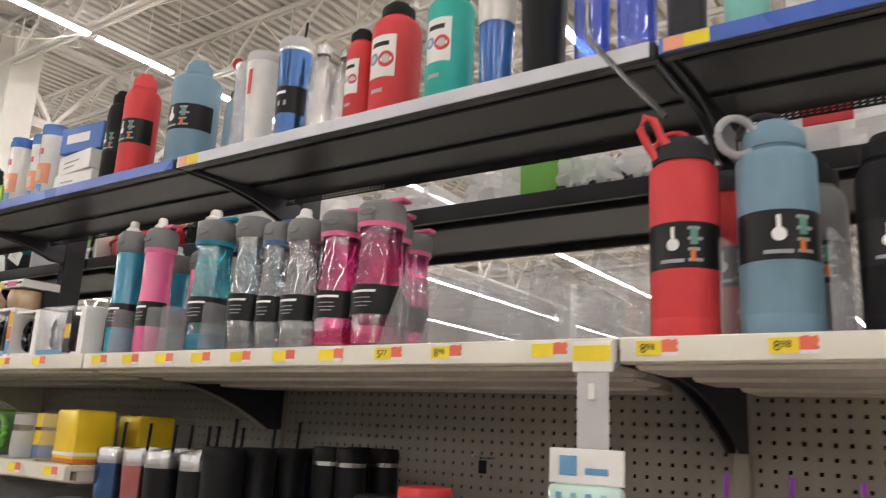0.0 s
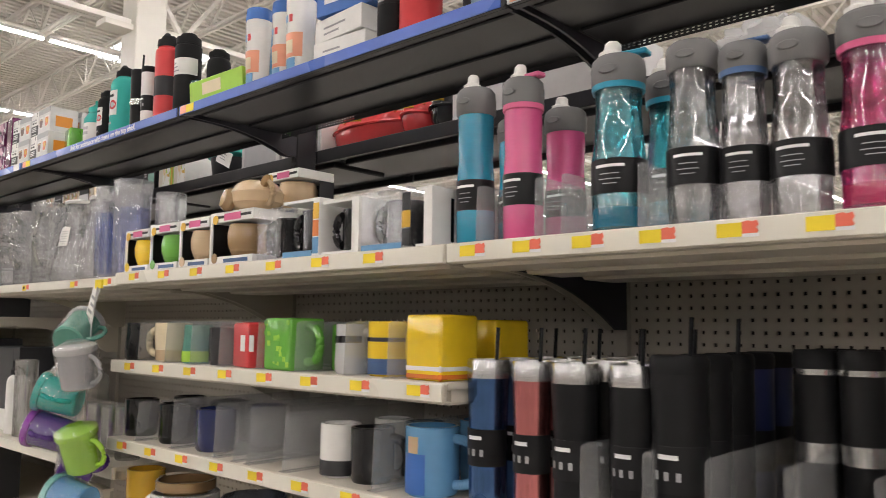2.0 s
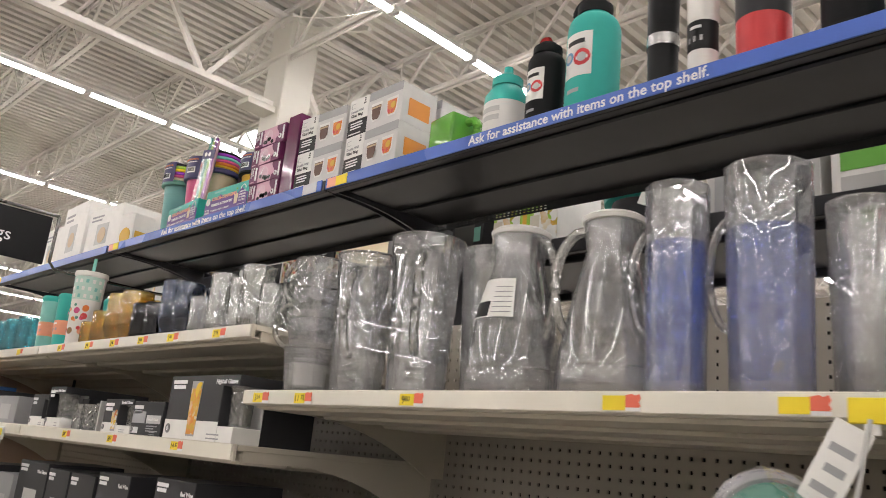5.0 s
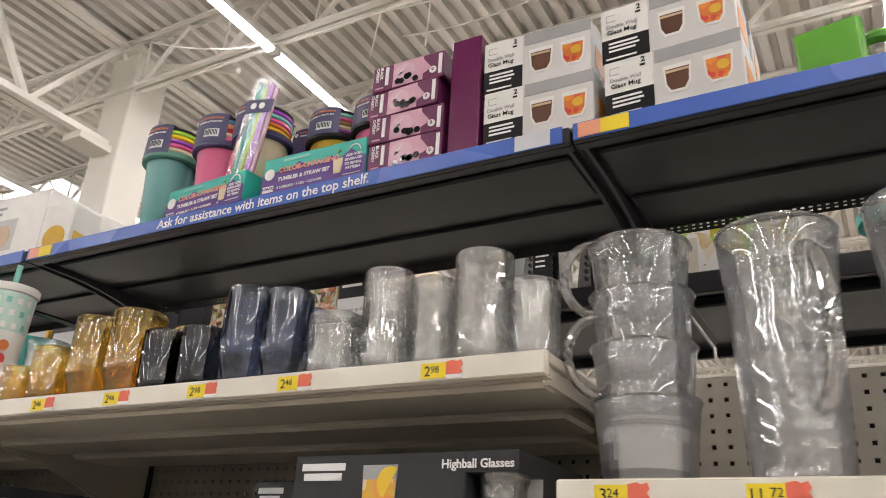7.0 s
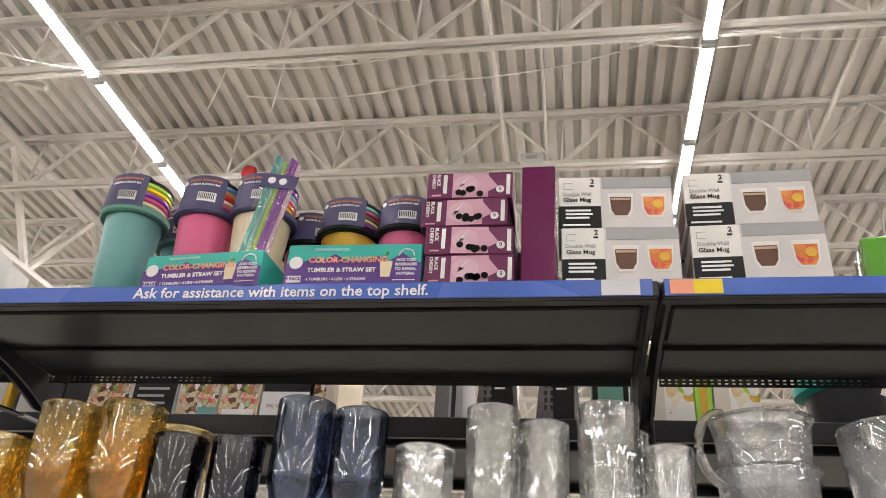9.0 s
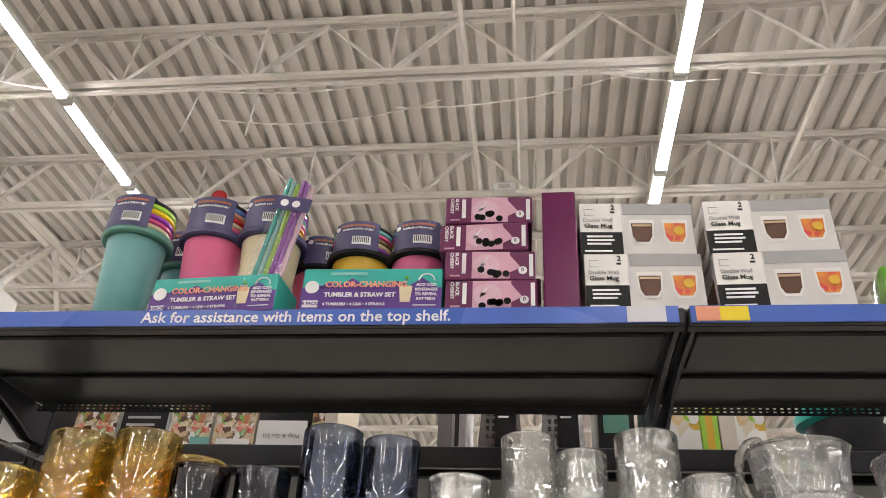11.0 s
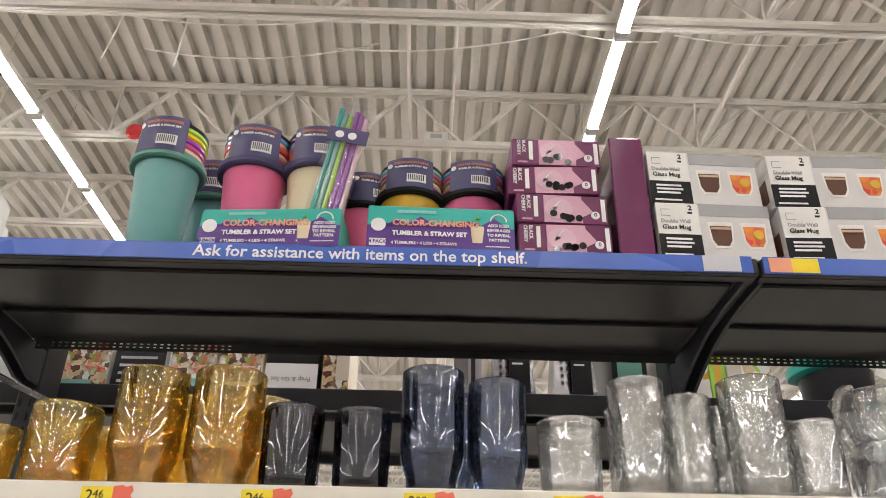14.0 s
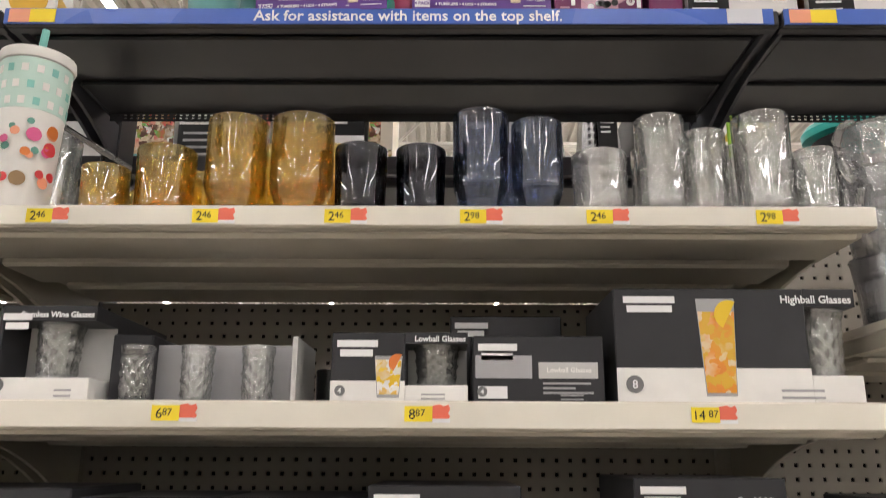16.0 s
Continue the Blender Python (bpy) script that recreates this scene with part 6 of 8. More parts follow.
def pitcher(x, y, r, h, label, turn=0.0, ribs=16):
    t = thing("pitcher", label, "pitcher", pose(x, y, JZ, 0, 0, turn), "clear plastic ware")
    out = [(0.76 * r, 0), (0.8 * r, 0.004)] + [((0.8 + 0.1 * i / 32) * r, (0.03 + 0.57 * i / 32) * h) for i in range(33)] + [(0.93 * r, 0.72 * h), (0.98 * r, 0.86 * h), (1.02 * r, 0.94 * h), (1.02 * r, h)]
    bm = lathe(thin(out, 0.003), 128, ribs, 0.0007, (0.01, 0.75 * h))
    for v in bm.verts:
        if v.co.z > 0.88 * h:
            a = math.atan2(v.co.y, v.co.x)
            k = max(0.0, math.cos(a - math.pi)) ** 8 * 0.16 * (v.co.z - 0.88 * h) / (0.12 * h)
            v.co.x *= 1 + k
            v.co.y *= 1 + k
        elif 0.06 * h < v.co.z < 0.72 * h:
            k = 1 - 0.010 * math.sin(v.co.z * 330) * max(0.0, math.cos(3 * math.atan2(v.co.y, v.co.x)))
            v.co.x *= k
            v.co.y *= k
    part("body", bm, clear("plastic"), t)
    part("base_ring", ring(0.78 * r, 0.0035), clear("glass"), t).matrix_basis = pose(0, 0, 0.005)
    part("rim", ring(1.015 * r, 0.0024), clear("glass"), t).matrix_basis = pose(0, 0, h - 0.001)
    pts = [(0.9 * r + 0.045 * math.cos(a), 0, h * 0.56 + 0.3 * h * math.sin(a)) for a in [-math.pi / 2 + math.pi * i / 12 for i in range(13)]]
    part("handle", tube(pts, 0.0085, 10), clear("glass"), t, "thick clear handle")
    return t


def carafe(x, y, r, h, label, turn=0.0, lid=True):
    t = thing("carafe", label, "carafe", pose(x, y, JZ, 0, 0, turn), "clear plastic ware")
    out = [(0.88 * r, 0), (0.97 * r, 0.008), (r, 0.07 * h), (0.96 * r, 0.22 * h), (0.80 * r, 0.45 * h), (0.60 * r, 0.66 * h), (0.50 * r, 0.78 * h), (0.56 * r, 0.92 * h), (0.58 * r, 0.95 * h)]
    part("body", lathe(thin(out, 0.003), 80, 10, 0.0012, (0.02, 0.6 * h)), clear("plastic"), t)
    if lid:
        part("lid", lathe([(0.5 * r, 0.94 * h), (0.6 * r, 0.94 * h), (0.62 * r, 0.965 * h), (0.52 * r, 0.985 * h), (0.3 * r, h), (0, h)], 32), paint("white", "satin"), t, "white plastic lid")
        part("stopper", lathe([(0, 0.82 * h), (0.44 * r, 0.82 * h), (0.50 * r, 0.94 * h), (0, 0.945 * h)], 24), paint("silver", "metal"), t, "brushed steel strainer")
    lab = part("label", band(0.83 * r, 0.43 * h, 0.63 * r, 0.66 * h, -118, -46, 12), paint("white", "card"), t, "white paper label")
    part("label_block", band(0.836 * r, 0.435 * h, 0.755 * r, 0.525 * h, -117, -84, 8, 0.001), paint("offblack", "card"), lab)
    for i in range(6):
        part("print", band((0.82 - 0.026 * i) * r + 0.0012, (0.455 + 0.03 * i) * h, (0.816 - 0.026 * i) * r + 0.0012, (0.459 + 0.03 * i) * h, -78, -50, 4), M["grey_ink"], lab)
    pts = [(0.55 * r + 0.52 * r * math.sin(a), 0, h * 0.60 + 0.30 * h * math.cos(a)) for a in [math.pi * i / 12 for i in range(13)]]
    part("handle", tube(pts, 0.008, 10), clear("glass"), t, "thick clear handle")
    part("base_ring", ring(0.92 * r, 0.0035), clear("glass"), t).matrix_basis = pose(0, 0, 0.005)
    part("rib", ring(0.98 * r, 0.0018), clear("glass"), t).matrix_basis = pose(0, 0, 0.16 * h)
    return t


stacked_glass(-4.0, 1.09, 4, 0.060, 0.288, "stack of clear ribbed plastic jugs")
pitcher(-3.847, 1.09, 0.062, 0.275, "clear ribbed plastic pitcher", -60)
pitcher(-3.69, 1.10, 0.067, 0.292, "large clear ribbed plastic pitcher", -50)
pitcher(-3.60, 1.19, 0.062, 0.28, "clear ribbed plastic pitcher in the second row", -30)
carafe(-3.475, 1.11, 0.083, 0.288, "clear plastic carafe with a white lid and paper label", -8)
carafe(-3.292, 1.11, 0.080, 0.285, "clear plastic carafe with a white lid", -150)


def blue_tumbler(x, y, r, h):
    t = thing("gel_tumbler", "clear double wall tumbler with blue gel inside", "tumbler", pose(x, y, JZ), "clear plastic ware")
    part("body", lathe(thin([(0.86 * r, 0), (0.9 * r, 0.004), (r, h)], 0.003), 60, 10, 0.002), clear("plastic"), t)
    part("gel", lathe([(0, 0.02), (0.80 * r, 0.02), (0.86 * r, 0.35 * h), (0.86 * r, 0.72 * h), (0, 0.73 * h)], 32), clear("blue"), t, "blue gel core")
    pts = [(-0.9 * r - 0.03 * math.sin(a), 0, h * 0.55 + 0.25 * h * math.cos(a)) for a in [math.pi * i / 10 for i in range(11)]]
    part("handle", tube(pts, 0.006, 8), clear("plastic"), t)


blue_tumbler(-3.165, 1.07, 0.044, 0.29)
blue_tumbler(-3.045, 1.085, 0.056, 0.298)
for x, y, h in ((-2.955, 1.16, 0.26),):
    drinking_glass(x, y, JZ, 0.045, h, "plastic", "tall clear plastic tumbler in the second row", 10, name="clear_tumbler")

# drinking glasses
GZ = 1.555
for x, y, r, h, c, ribs, foot, lab in (
        (-5.085, 1.045, 0.032, 0.070, "amber", 20, False, "short clear amber ribbed glass"), (-5.006, 1.052, 0.040, 0.098, "amber", 22, False, "short amber ribbed glass"),
        (-4.911, 1.053, 0.041, 0.142, "amber", 22, True, "tall amber footed ribbed glass"), (-4.820, 1.055, 0.043, 0.144, "amber", 22, True, "tall amber footed ribbed glass"),
        (-4.738, 1.048, 0.036, 0.100, "black", 22, False, "short smoke black ribbed glass"), (-4.656, 1.045, 0.034, 0.097, "black", 22, False, "short smoke black ribbed glass"),
        (-4.574, 1.050, 0.038, 0.150, "smoke", 22, True, "tall smoke grey footed ribbed glass"), (-4.497, 1.046, 0.035, 0.136, "smoke", 22, True, "tall smoke grey footed ribbed glass"),
        (-4.412, 1.05, 0.038, 0.092, "glass", 18, False, "short clear ribbed glass"), (-4.328, 1.047, 0.034, 0.143, "glass", 18, False, "tall clear ribbed glass"),
        (-4.265, 1.06, 0.031, 0.128, "glass", 18, False, "tall clear ribbed glass"), (-4.187, 1.05, 0.038, 0.148, "glass", 18, False, "tall clear ribbed glass"),
        (-4.118, 1.05, 0.030, 0.098, "glass", 12, False, "short clear cut glass")):
    drinking_glass(x, y, GZ, r, h, c, lab, ribs, foot)
    if c == "amber" or h > 0.14:
        drinking_glass(x + 0.02, y + 0.11, GZ, r, h, c, lab + " in the second row", ribs, foot)


def floral_tumbler(x, y):
    t = thing("floral_tumbler", "white tumbler with a flower print, lid and mint straw", "tumbler", pose(x, y, GZ), "")
    part("body", lathe([(0, 0), (0.036, 0), (0.038, 0.004), (0.047, 0.225), (0, 0.226)], 36), paint("white", "satin"), t)
    part("check_band", band(0.0447, 0.15, 0.0476, 0.224, -215, 35, 28), paint("palemint", "card"), t, "pale mint gingham band")
    for i in range(30):
        row, col = i % 3, i // 3
        r0 = 0.0452 + 0.0008 * row
        part("check", band(r0 + 0.0002, 0.155 + 0.024 * row, r0 + 0.0008, 0.166 + 0.024 * row, -205 + 24 * col + 12 * (row % 2), -194 + 24 * col + 12 * (row % 2), 3), paint("white" if (col + row) % 3 else "mint", "card"), t)
    part("lid", lathe([(0, 0.226), (0.049, 0.226), (0.051, 0.231), (0.05, 0.241), (0, 0.243)], 36), paint("white", "satin"), t)
    part("straw", tube([(0, 0, 0.24), (0.004, 0, 0.29)], 0.0055, 10), paint("mint", "satin"), t)
    rnd = random.Random(4)
    for i in range(22):
        a, z = -120 + 110 * rnd.random(), 0.04 + 0.10 * rnd.random()
        r = 0.0385 + z * 0.038
        s = 0.004 + 0.007 * rnd.random()
        part("flower", round_patch(r + 0.0016 + 0.0001 * i, z, a, s), paint(("red", "pink", "salmon", "sage", "brown", "orange")[i % 6], "card"), t)
    return t


floral_tumbler(-5.208, 1.058)
for x, y, c, lab in ((-5.40, 1.08, "aqua", "turquoise lidded tumbler with a printed wrap"), (-5.52, 1.07, "mint", "turquoise lidded tumbler with a printed wrap"), (-5.32, 1.2, "aqua", "turquoise tumbler at the back")):
    tumbler(x, y, GZ, 0.042, 0.19, c, lab, lid="aqua", sleeve="salmon", taper=0.82)
drinking_glass(-5.235, 1.18, GZ, 0.042, 0.17, "glass", "clear glass mug behind the tumbler", 10)
for x, c in ((-5.72, "aqua"), (-5.86, "mint"), (-6.0, "aqua"), (-6.15, "aqua")):
    drinking_glass(x, 1.07, GZ, 0.045, 0.13, "teal", "turquoise pressed glass tumbler", 12)
carton(-6.5, -6.2, 1.02, 1.3, GZ, GZ + 0.06, "aqua", "turquoise carton lying flat on the shelf", 0, "ware_carton")

# ---------------------------------------------------------------- goods on the lower shelves
BZ = 1.311


def diamond_glass(r, h, n=9, rows=4, depth=0.003, flare=0.9):
    """A pressed glass whose wall is cut in a net of diamonds."""
    out = [(flare * r * (1 - 0.06 * (1 - k / 18)) + (1 - flare) * r * k / 18, h * k / 18) for k in range(19)]
    bm = lathe(thin(out, 0.003), 72)
    for v in bm.verts:
        rad = math.hypot(v.co.x, v.co.y)
        if rad > 0.7 * r and 0.02 * h < v.co.z < 0.86 * h:
            a = math.atan2(v.co.y, v.co.x)
            q = math.pi * rows * v.co.z / h
            k = 1 - depth / rad * max(abs(math.sin(n * a / 2 + q)), abs(math.sin(n * a / 2 - q)))
            v.co.x, v.co.y = v.co.x * k, v.co.y * k
    return bm


def glass_carton(x0, x1, z1, title, label, y0=1.0, d=0.12, z0=BZ, picture=None, window=True, white=0.3, turn=0.0, small=False, cut=0.79):
    """A printed glassware carton; with a window its corner is cut away and a glass stands in the gap."""
    t = thing("glassware_carton", label, "box", pose((x0 + x1) / 2, y0 + d / 2, z0, 0, 0, turn), "glassware cartons")
    w, h = x1 - x0, z1 - z0
    t["w"], t["d"], t["h"] = w, d, h
    dark = paint("charcoal", "card")
    if window:
        uc = -w / 2 + cut * w
        body = box(-w / 2, uc, -d / 2, d / 2, 0, h, bevel=0.0015)
        back = -d / 2 + 0.068
        box(uc, w / 2, back, d / 2, 0, h, body)
        box(uc, w / 2, -d / 2, back, 0.84 * h, h, body)
        part("body", body, dark, t)
        part("tray_foot", box(uc, w / 2, -d / 2, back, 0, 0.24 * h, bevel=0.001), paint("white", "card"), t, "white tray edge")
        part("lining", box(uc + 0.0005, w / 2, back - 0.002, back, 0.24 * h, 0.84 * h), paint("palegrey", "card"), t, "pale inside of the carton")
        rg = min(0.030, (1 - cut) * w * 0.46)
        part("glass", diamond_glass(rg, 0.62 * h), clear("glass"), t, "cut glass standing in the opening").matrix_basis = pose(uc + (1 - cut) * w / 2, -d / 2 + rg + 0.004, 0.24 * h)
    else:
        part("body", box(-w / 2, w / 2, -d / 2, d / 2, 0, h, bevel=0.0018), dark, t)
    if white:
        panel(t, 0, cut if window else 1, 0, white, paint("white", "card"), label="white lower print")
    for i, f in enumerate((0.30, 0.24)):
        ww = min(f * w, 0.064 - 0.008 * i)
        part("brand_bar", bars(1, ww, 0.0085, 0.01, 0, 0), M["white_ink"], t).matrix_basis = pose(-w / 2 + 0.04 * w + 0.004 * i, -d / 2 - 0.0006, h - 0.010 - 0.0115 * i)
    if title:
        carton_words(t, title, 0.985, 0.90, 0.0135 if not small else 0.0098, M["white_ink"], "RIGHT", bold=0.0003)
    if picture:
        ph, pw = h * (0.80 if not small else 0.56), h * (0.16 if not small else 0.19)
        for k, (sc, m) in enumerate(((1.06, paint("lightgrey", "card")), (1.0, M["drink_print"] if picture == "amber" else M["pale_drink_print"]))):
            bm = lathe([(0, 0), (0.78 * pw * sc, 0), (pw * sc, ph * (sc if k == 0 else 0.88)), (0, ph * (sc if k == 0 else 0.88))], 24)
            bmesh.ops.scale(bm, vec=(1, 0.01, 1), verts=bm.verts)
            part("drink_picture", bm, m, t).matrix_basis = pose(-w / 2 + 0.42 * w, -d / 2 - 0.0008 - 0.0006 * k, 0.06 * h + 0.004 * k)
        bm = bmesh.new()
        rim = [bm.verts.new((0.13 * h * math.cos(a), 0, 0.13 * h * math.sin(a))) for a in [math.pi * i / 14 for i in range(15)]]
        bm.faces.new(rim)
        part("lemon_picture", bm, paint("yellow" if picture == "amber" else "orange", "card"), t).matrix_basis = pose(-w / 2 + 0.42 * w + 0.7 * pw, -d / 2 - 0.0026, 0.06 * h + 0.88 * ph, 0, -62)
    carton_drop(t, 0.07, 0.16, h * 0.075, paint("grey", "card"), 0.002)
    carton_words(t, "8" if w > 0.25 else "4", 0.07, 0.155, h * 0.10, M["white_ink"], "CENTER", 0.003)
    carton_bars(t, 0.66, 0.12, 2, 0.28, 0.02, 0.06, M["grey_ink"], 2)
    return t


glass_carton(-4.413, -4.114, 1.452, "Highball Glasses", "large black and white carton of highball glasses", picture="amber", d=0.2)
glass_carton(-4.761, -4.594, 1.396, "Lowball Glasses", "black and white carton of lowball glasses", picture="gold", small=True, d=0.14, cut=0.54)
t = glass_carton(-4.588, -4.428, 1.392, "", "grey carton of lowball glasses turned to its back", small=True, white=0.0, window=False)
panel(t, 0.5, 0.95, 0.36, 0.6, paint("palegrey", "card"), "title_panel", 0.001)
panel(t, 0.02, 0.45, 0.36, 0.7, paint("lightgrey", "card"), "glass_picture", 0.001)
carton_words(t, "Lowball Glasses", 0.73, 0.48, 0.0085, paint("white", "card"), "CENTER", 0.002)
panel(t, 0.04, 0.26, 0.06, 0.24, M["white_ink"], "bar_code", 0.001)
carton_bars(t, 0.53, 0.3, 3, 0.4, 0.03, 0.07, M["grey_ink"], 8)
glass_carton(-4.615, -4.455, 1.445, "", "black carton of lowball glasses behind the front row", y0=1.16, window=False, white=0)
glass_carton(-5.175, -5.055, 1.428, "Stemless Wine Glasses", "open grey carton of stemless wine glasses", white=0.0, small=True, d=0.25, cut=0.05)
carton(-5.052, -5.0, 1.05, 1.3, BZ, 1.40, "charcoal", "dark carton end beside the open one", 0, "glassware_carton", "glassware cartons")
glass_carton(-5.31, -5.18, 1.405, "", "black carton of stemless wine glasses", window=True, d=0.25)

tray = thing("glass_set_tray", "grey open tray with three diamond cut glasses", "glass set", pose(-4.928, 1.06, BZ), "glassware cartons")
part("tray_back", box(-0.123, 0.118, 0.012, 0.08, 0, 0.078, bevel=0.001), paint("lightgrey", "card"), tray)
part("tray_floor", box(-0.123, 0.118, -0.055, 0.012, 0, 0.0015), paint("lightgrey", "card"), tray)
part("tray_side", box(0.118, 0.124, -0.055, 0.08, 0, 0.080), paint("palegrey", "card"), tray)
cut = mesh_of(diamond_glass(0.0255, 0.069, 9, 4, 0.0036, 0.86), "patterned_glass", 60)
for v in cut.vertices:
    k = 1.0 - 0.16 * v.co.z / 0.069
    v.co.x, v.co.y = v.co.x * k, v.co.y * k
for i in range(3):
    part("patterned_glass", cut, clear("glass"), tray).matrix_basis = pose(-0.085 + 0.077 * i, -0.022, 0.002, 0, 0, 17 * i)
drinking_glass(-4.778, 1.12, BZ, 0.02, 0.05, "black", "small dark patterned glass", 10)
# boxes on the next shelf down
for x0, x1, z1, tt in ((-5.29, -5.06, 1.21, "Wine Glasses"), (-5.05, -4.90, 1.20, ""), (-4.89, -4.73, 1.20, ""), (-4.712, -4.532, 1.215, "Red Wine"), (-4.40, -4.222, 1.225, "Red Wine")):
    b = glass_carton(x0, x1, z1, tt, "black carton of stemmed wine glasses with white foot", z0=0.955, d=0.22, window=False, white=0.22)
    panel(b, 0.3, 0.75, 0.25, 0.7, paint("palegrey", "card"), "window", 0.0008)
t = thing("paper_cup_stack", "stack of white paper cups wrapped in clear film", "cups", pose(-4.17, 1.06, 0.955), "")
for i in range(12):
    part("cup_rim", lathe([(0.036, 0.012 * i), (0.041, 0.012 * i), (0.042, 0.012 * i + 0.009), (0.036, 0.012 * i + 0.009)], 24), paint("white", "card"), t)
part("inner_cup", lathe([(0, 0), (0.036, 0), (0.036, 0.145), (0, 0.145)], 24), paint("palegrey", "card"), t)
part("film_wrap", lathe([(0.044, 0), (0.045, 0.15), (0.03, 0.21), (0.008, 0.235)], 20, 9, 0.004), M["film"], t)
for x0, x1, z1, c in ((-5.9, -5.72, 1.17, "charcoal"), (-5.70, -5.52, 1.18, "charcoal"), (-5.50, -5.36, 1.16, "lightgrey"), (-6.1, -5.95, 1.42, "gold"), (-6.25, -6.14, 1.45, "blue"), (-5.92, -5.72, 1.42, "charcoal"), (-5.68, -5.48, 1.40, "lightgrey"), (-6.5, -6.3, 1.42, "orange")):
    z0 = 0.955 if z1 < 1.25 else BZ
    b = carton(x0, x1, 1.01, 1.2, z0, z1, c, "carton of glassware with a pale window", 0, "glassware_carton", "glassware cartons")
    panel(b, 0.2, 0.7, 0.15, 0.7, paint("palegrey", "card"), "window", 0.001)
    panel(b, 0.3, 0.7, 0.15, 0.7, paint("palegrey", "card"), "window", 0.001, face="right")
for i in range(6):
    b = carton(-5.28 + 0.19 * i, -5.11 + 0.19 * i, 1.02, 1.22, 0.60, 0.84, "charcoal" if i % 3 else "kraft", "dark carton of glassware on a low shelf", 0, "glassware_carton", "glassware cartons")
    panel(b, 0.2, 0.8, 0.1, 0.5, paint("lightgrey", "card"), "window", 0.001)

# lower shelf of the jug bay
LZ = 0.90
glass_carton(-4.08, -3.80, 1.20, "", "black and white carton of stemmed glasses", z0=LZ, d=0.16, y0=1.06, white=0.25)
flask(-3.80, 1.06, LZ, 0.036, 0.235, "white", "white steel bottle with a black cap", tag="none", neck=0.62)
t = thing("glass_jar", "large clear glass jar with a clamp lid", "jar", pose(-3.55, 1.16, LZ), "")
part("body", lathe(thin([(0.095, 0), (0.105, 0.01), (0.11, 0.1), (0.105, 0.2), (0.07, 0.25), (0.068, 0.27)], 0.004), 60, 12, 0.002, (0.03, 0.19)), clear("glass"), t)
part("lid", lathe([(0, 0.272), (0.07, 0.272), (0.072, 0.285), (0.03, 0.295), (0, 0.296)], 32), clear("glass"), t)
part("clamp", tube([(0.075 * math.cos(a), 0.075 * math.sin(a), 0.262) for a in [2 * math.pi * i / 24 for i in range(24)]], 0.002, 6, True), paint("silver", "metal"), t)
drinking_glass(-3.70, 1.05, LZ, 0.036, 0.26, "glass", "tall clear cut glass bottle", 10, name="glass_bottle")
for x in (-3.44, -3.36):
    t = thing("storage_can", "white tin can with a red mark and steel rim", "can", pose(x, 1.04, LZ), "storage cans")
    part("body", lathe([(0, 0), (0.037, 0), (0.038, 0.004), (0.038, 0.185), (0, 0.186)], 28), paint("white", "satin"), t)
    part("rim", lathe([(0.034, 0.186), (0.0395, 0.186), (0.0395, 0.197), (0.034, 0.197)], 28), paint("silver", "metal"), t)
    part("mark", band(0.0385, 0.12, 0.0385, 0.145, -98, -80, 4), paint("red", "card"), t)
for i in range(4):
    drinking_glass(-3.26 + 0.09 * i, 1.08, LZ, 0.038, 0.15, "glass", "clear ribbed glass on the lower shelf", 14)

# novelty mugs
NZ = 1.19
mug(-2.825, 1.03, NZ, 0.05, 0.10, "black", "black glazed round mug", 150, rim_pinch=0.06)
mug(-2.695, 1.045, NZ, 0.045, 0.10, "cream", "cream and brown glazed moulded mug", 200, two="tan", rim_pinch=-0.1)
mug(-2.565, 1.04, NZ, 0.04, 0.095, "sage", "dark green moulded mug with pale foot", 20, two="lime", rim_pinch=0.1)
mug(-2.445, 1.045, NZ, 0.042, 0.09, "charcoal", "dark grey printed mug", 30)
mug(-2.30, 1.035, NZ, 0.043, 0.102, "red", "red square ceramic mug with a white tab", 170, True)
o = new("white_tab", mesh_of(box(-0.015, 0.035, -0.0018, 0, -0.018, 0.018), "white_tab"))
o.data.materials.append(paint("white", "card"))
tagged(o, "white paper tab on the red mug", "label")
o.matrix_basis = pose(-2.285, 0.990, NZ + 0.055)
m = mug(-2.165, 1.035, NZ, 0.047, 0.112, "green", "green square ceramic mug mottled with small squares", 0, True)
rnd = random.Random(11)
for i in range(8):
    for j in range(9):
        if rnd.random() < 0.45:
            part("mottle", box(-0.044 + 0.011 * i, -0.033 + 0.011 * i, -0.0474, -0.0466, 0.008 + 0.011 * j, 0.019 + 0.011 * j), M["pixel_print"] if rnd.random() < 0.5 else paint("sage" if rnd.random() < 0.12 else "green", "ceramic"), m)
mug(-2.045, 1.12, NZ, 0.045, 0.10, "green", "green square mug in the second row", 0, True)
m = mug(-1.985, 1.045, NZ, 0.036, 0.10, "silver", "silver glazed mug with a dark band", 10, finish="ceramic", rim_pinch=0.06)
part("dark_band", band(0.0352, 0.062, 0.0348, 0.076, -150, -20, 14), paint("black", "gloss"), m)
m = mug(-1.888, 1.06, NZ, 0.047, 0.105, "yellow", "rounded yellow mug with a blue foot", 170, two="steelblue", rim_pinch=0.03)
part("grey_band", band(0.0468, 0.066, 0.0464, 0.074, -180, 180, 30), paint("charcoal", "gloss"), m)
mug(-1.735, 1.04, NZ, 0.047, 0.117, "yellow", "yellow square mug with an orange foot", 175, True, two="orange")
mug(-1.74, 1.2, NZ, 0.048, 0.11, "yellow", "yellow square mug in the second row", 175, True)
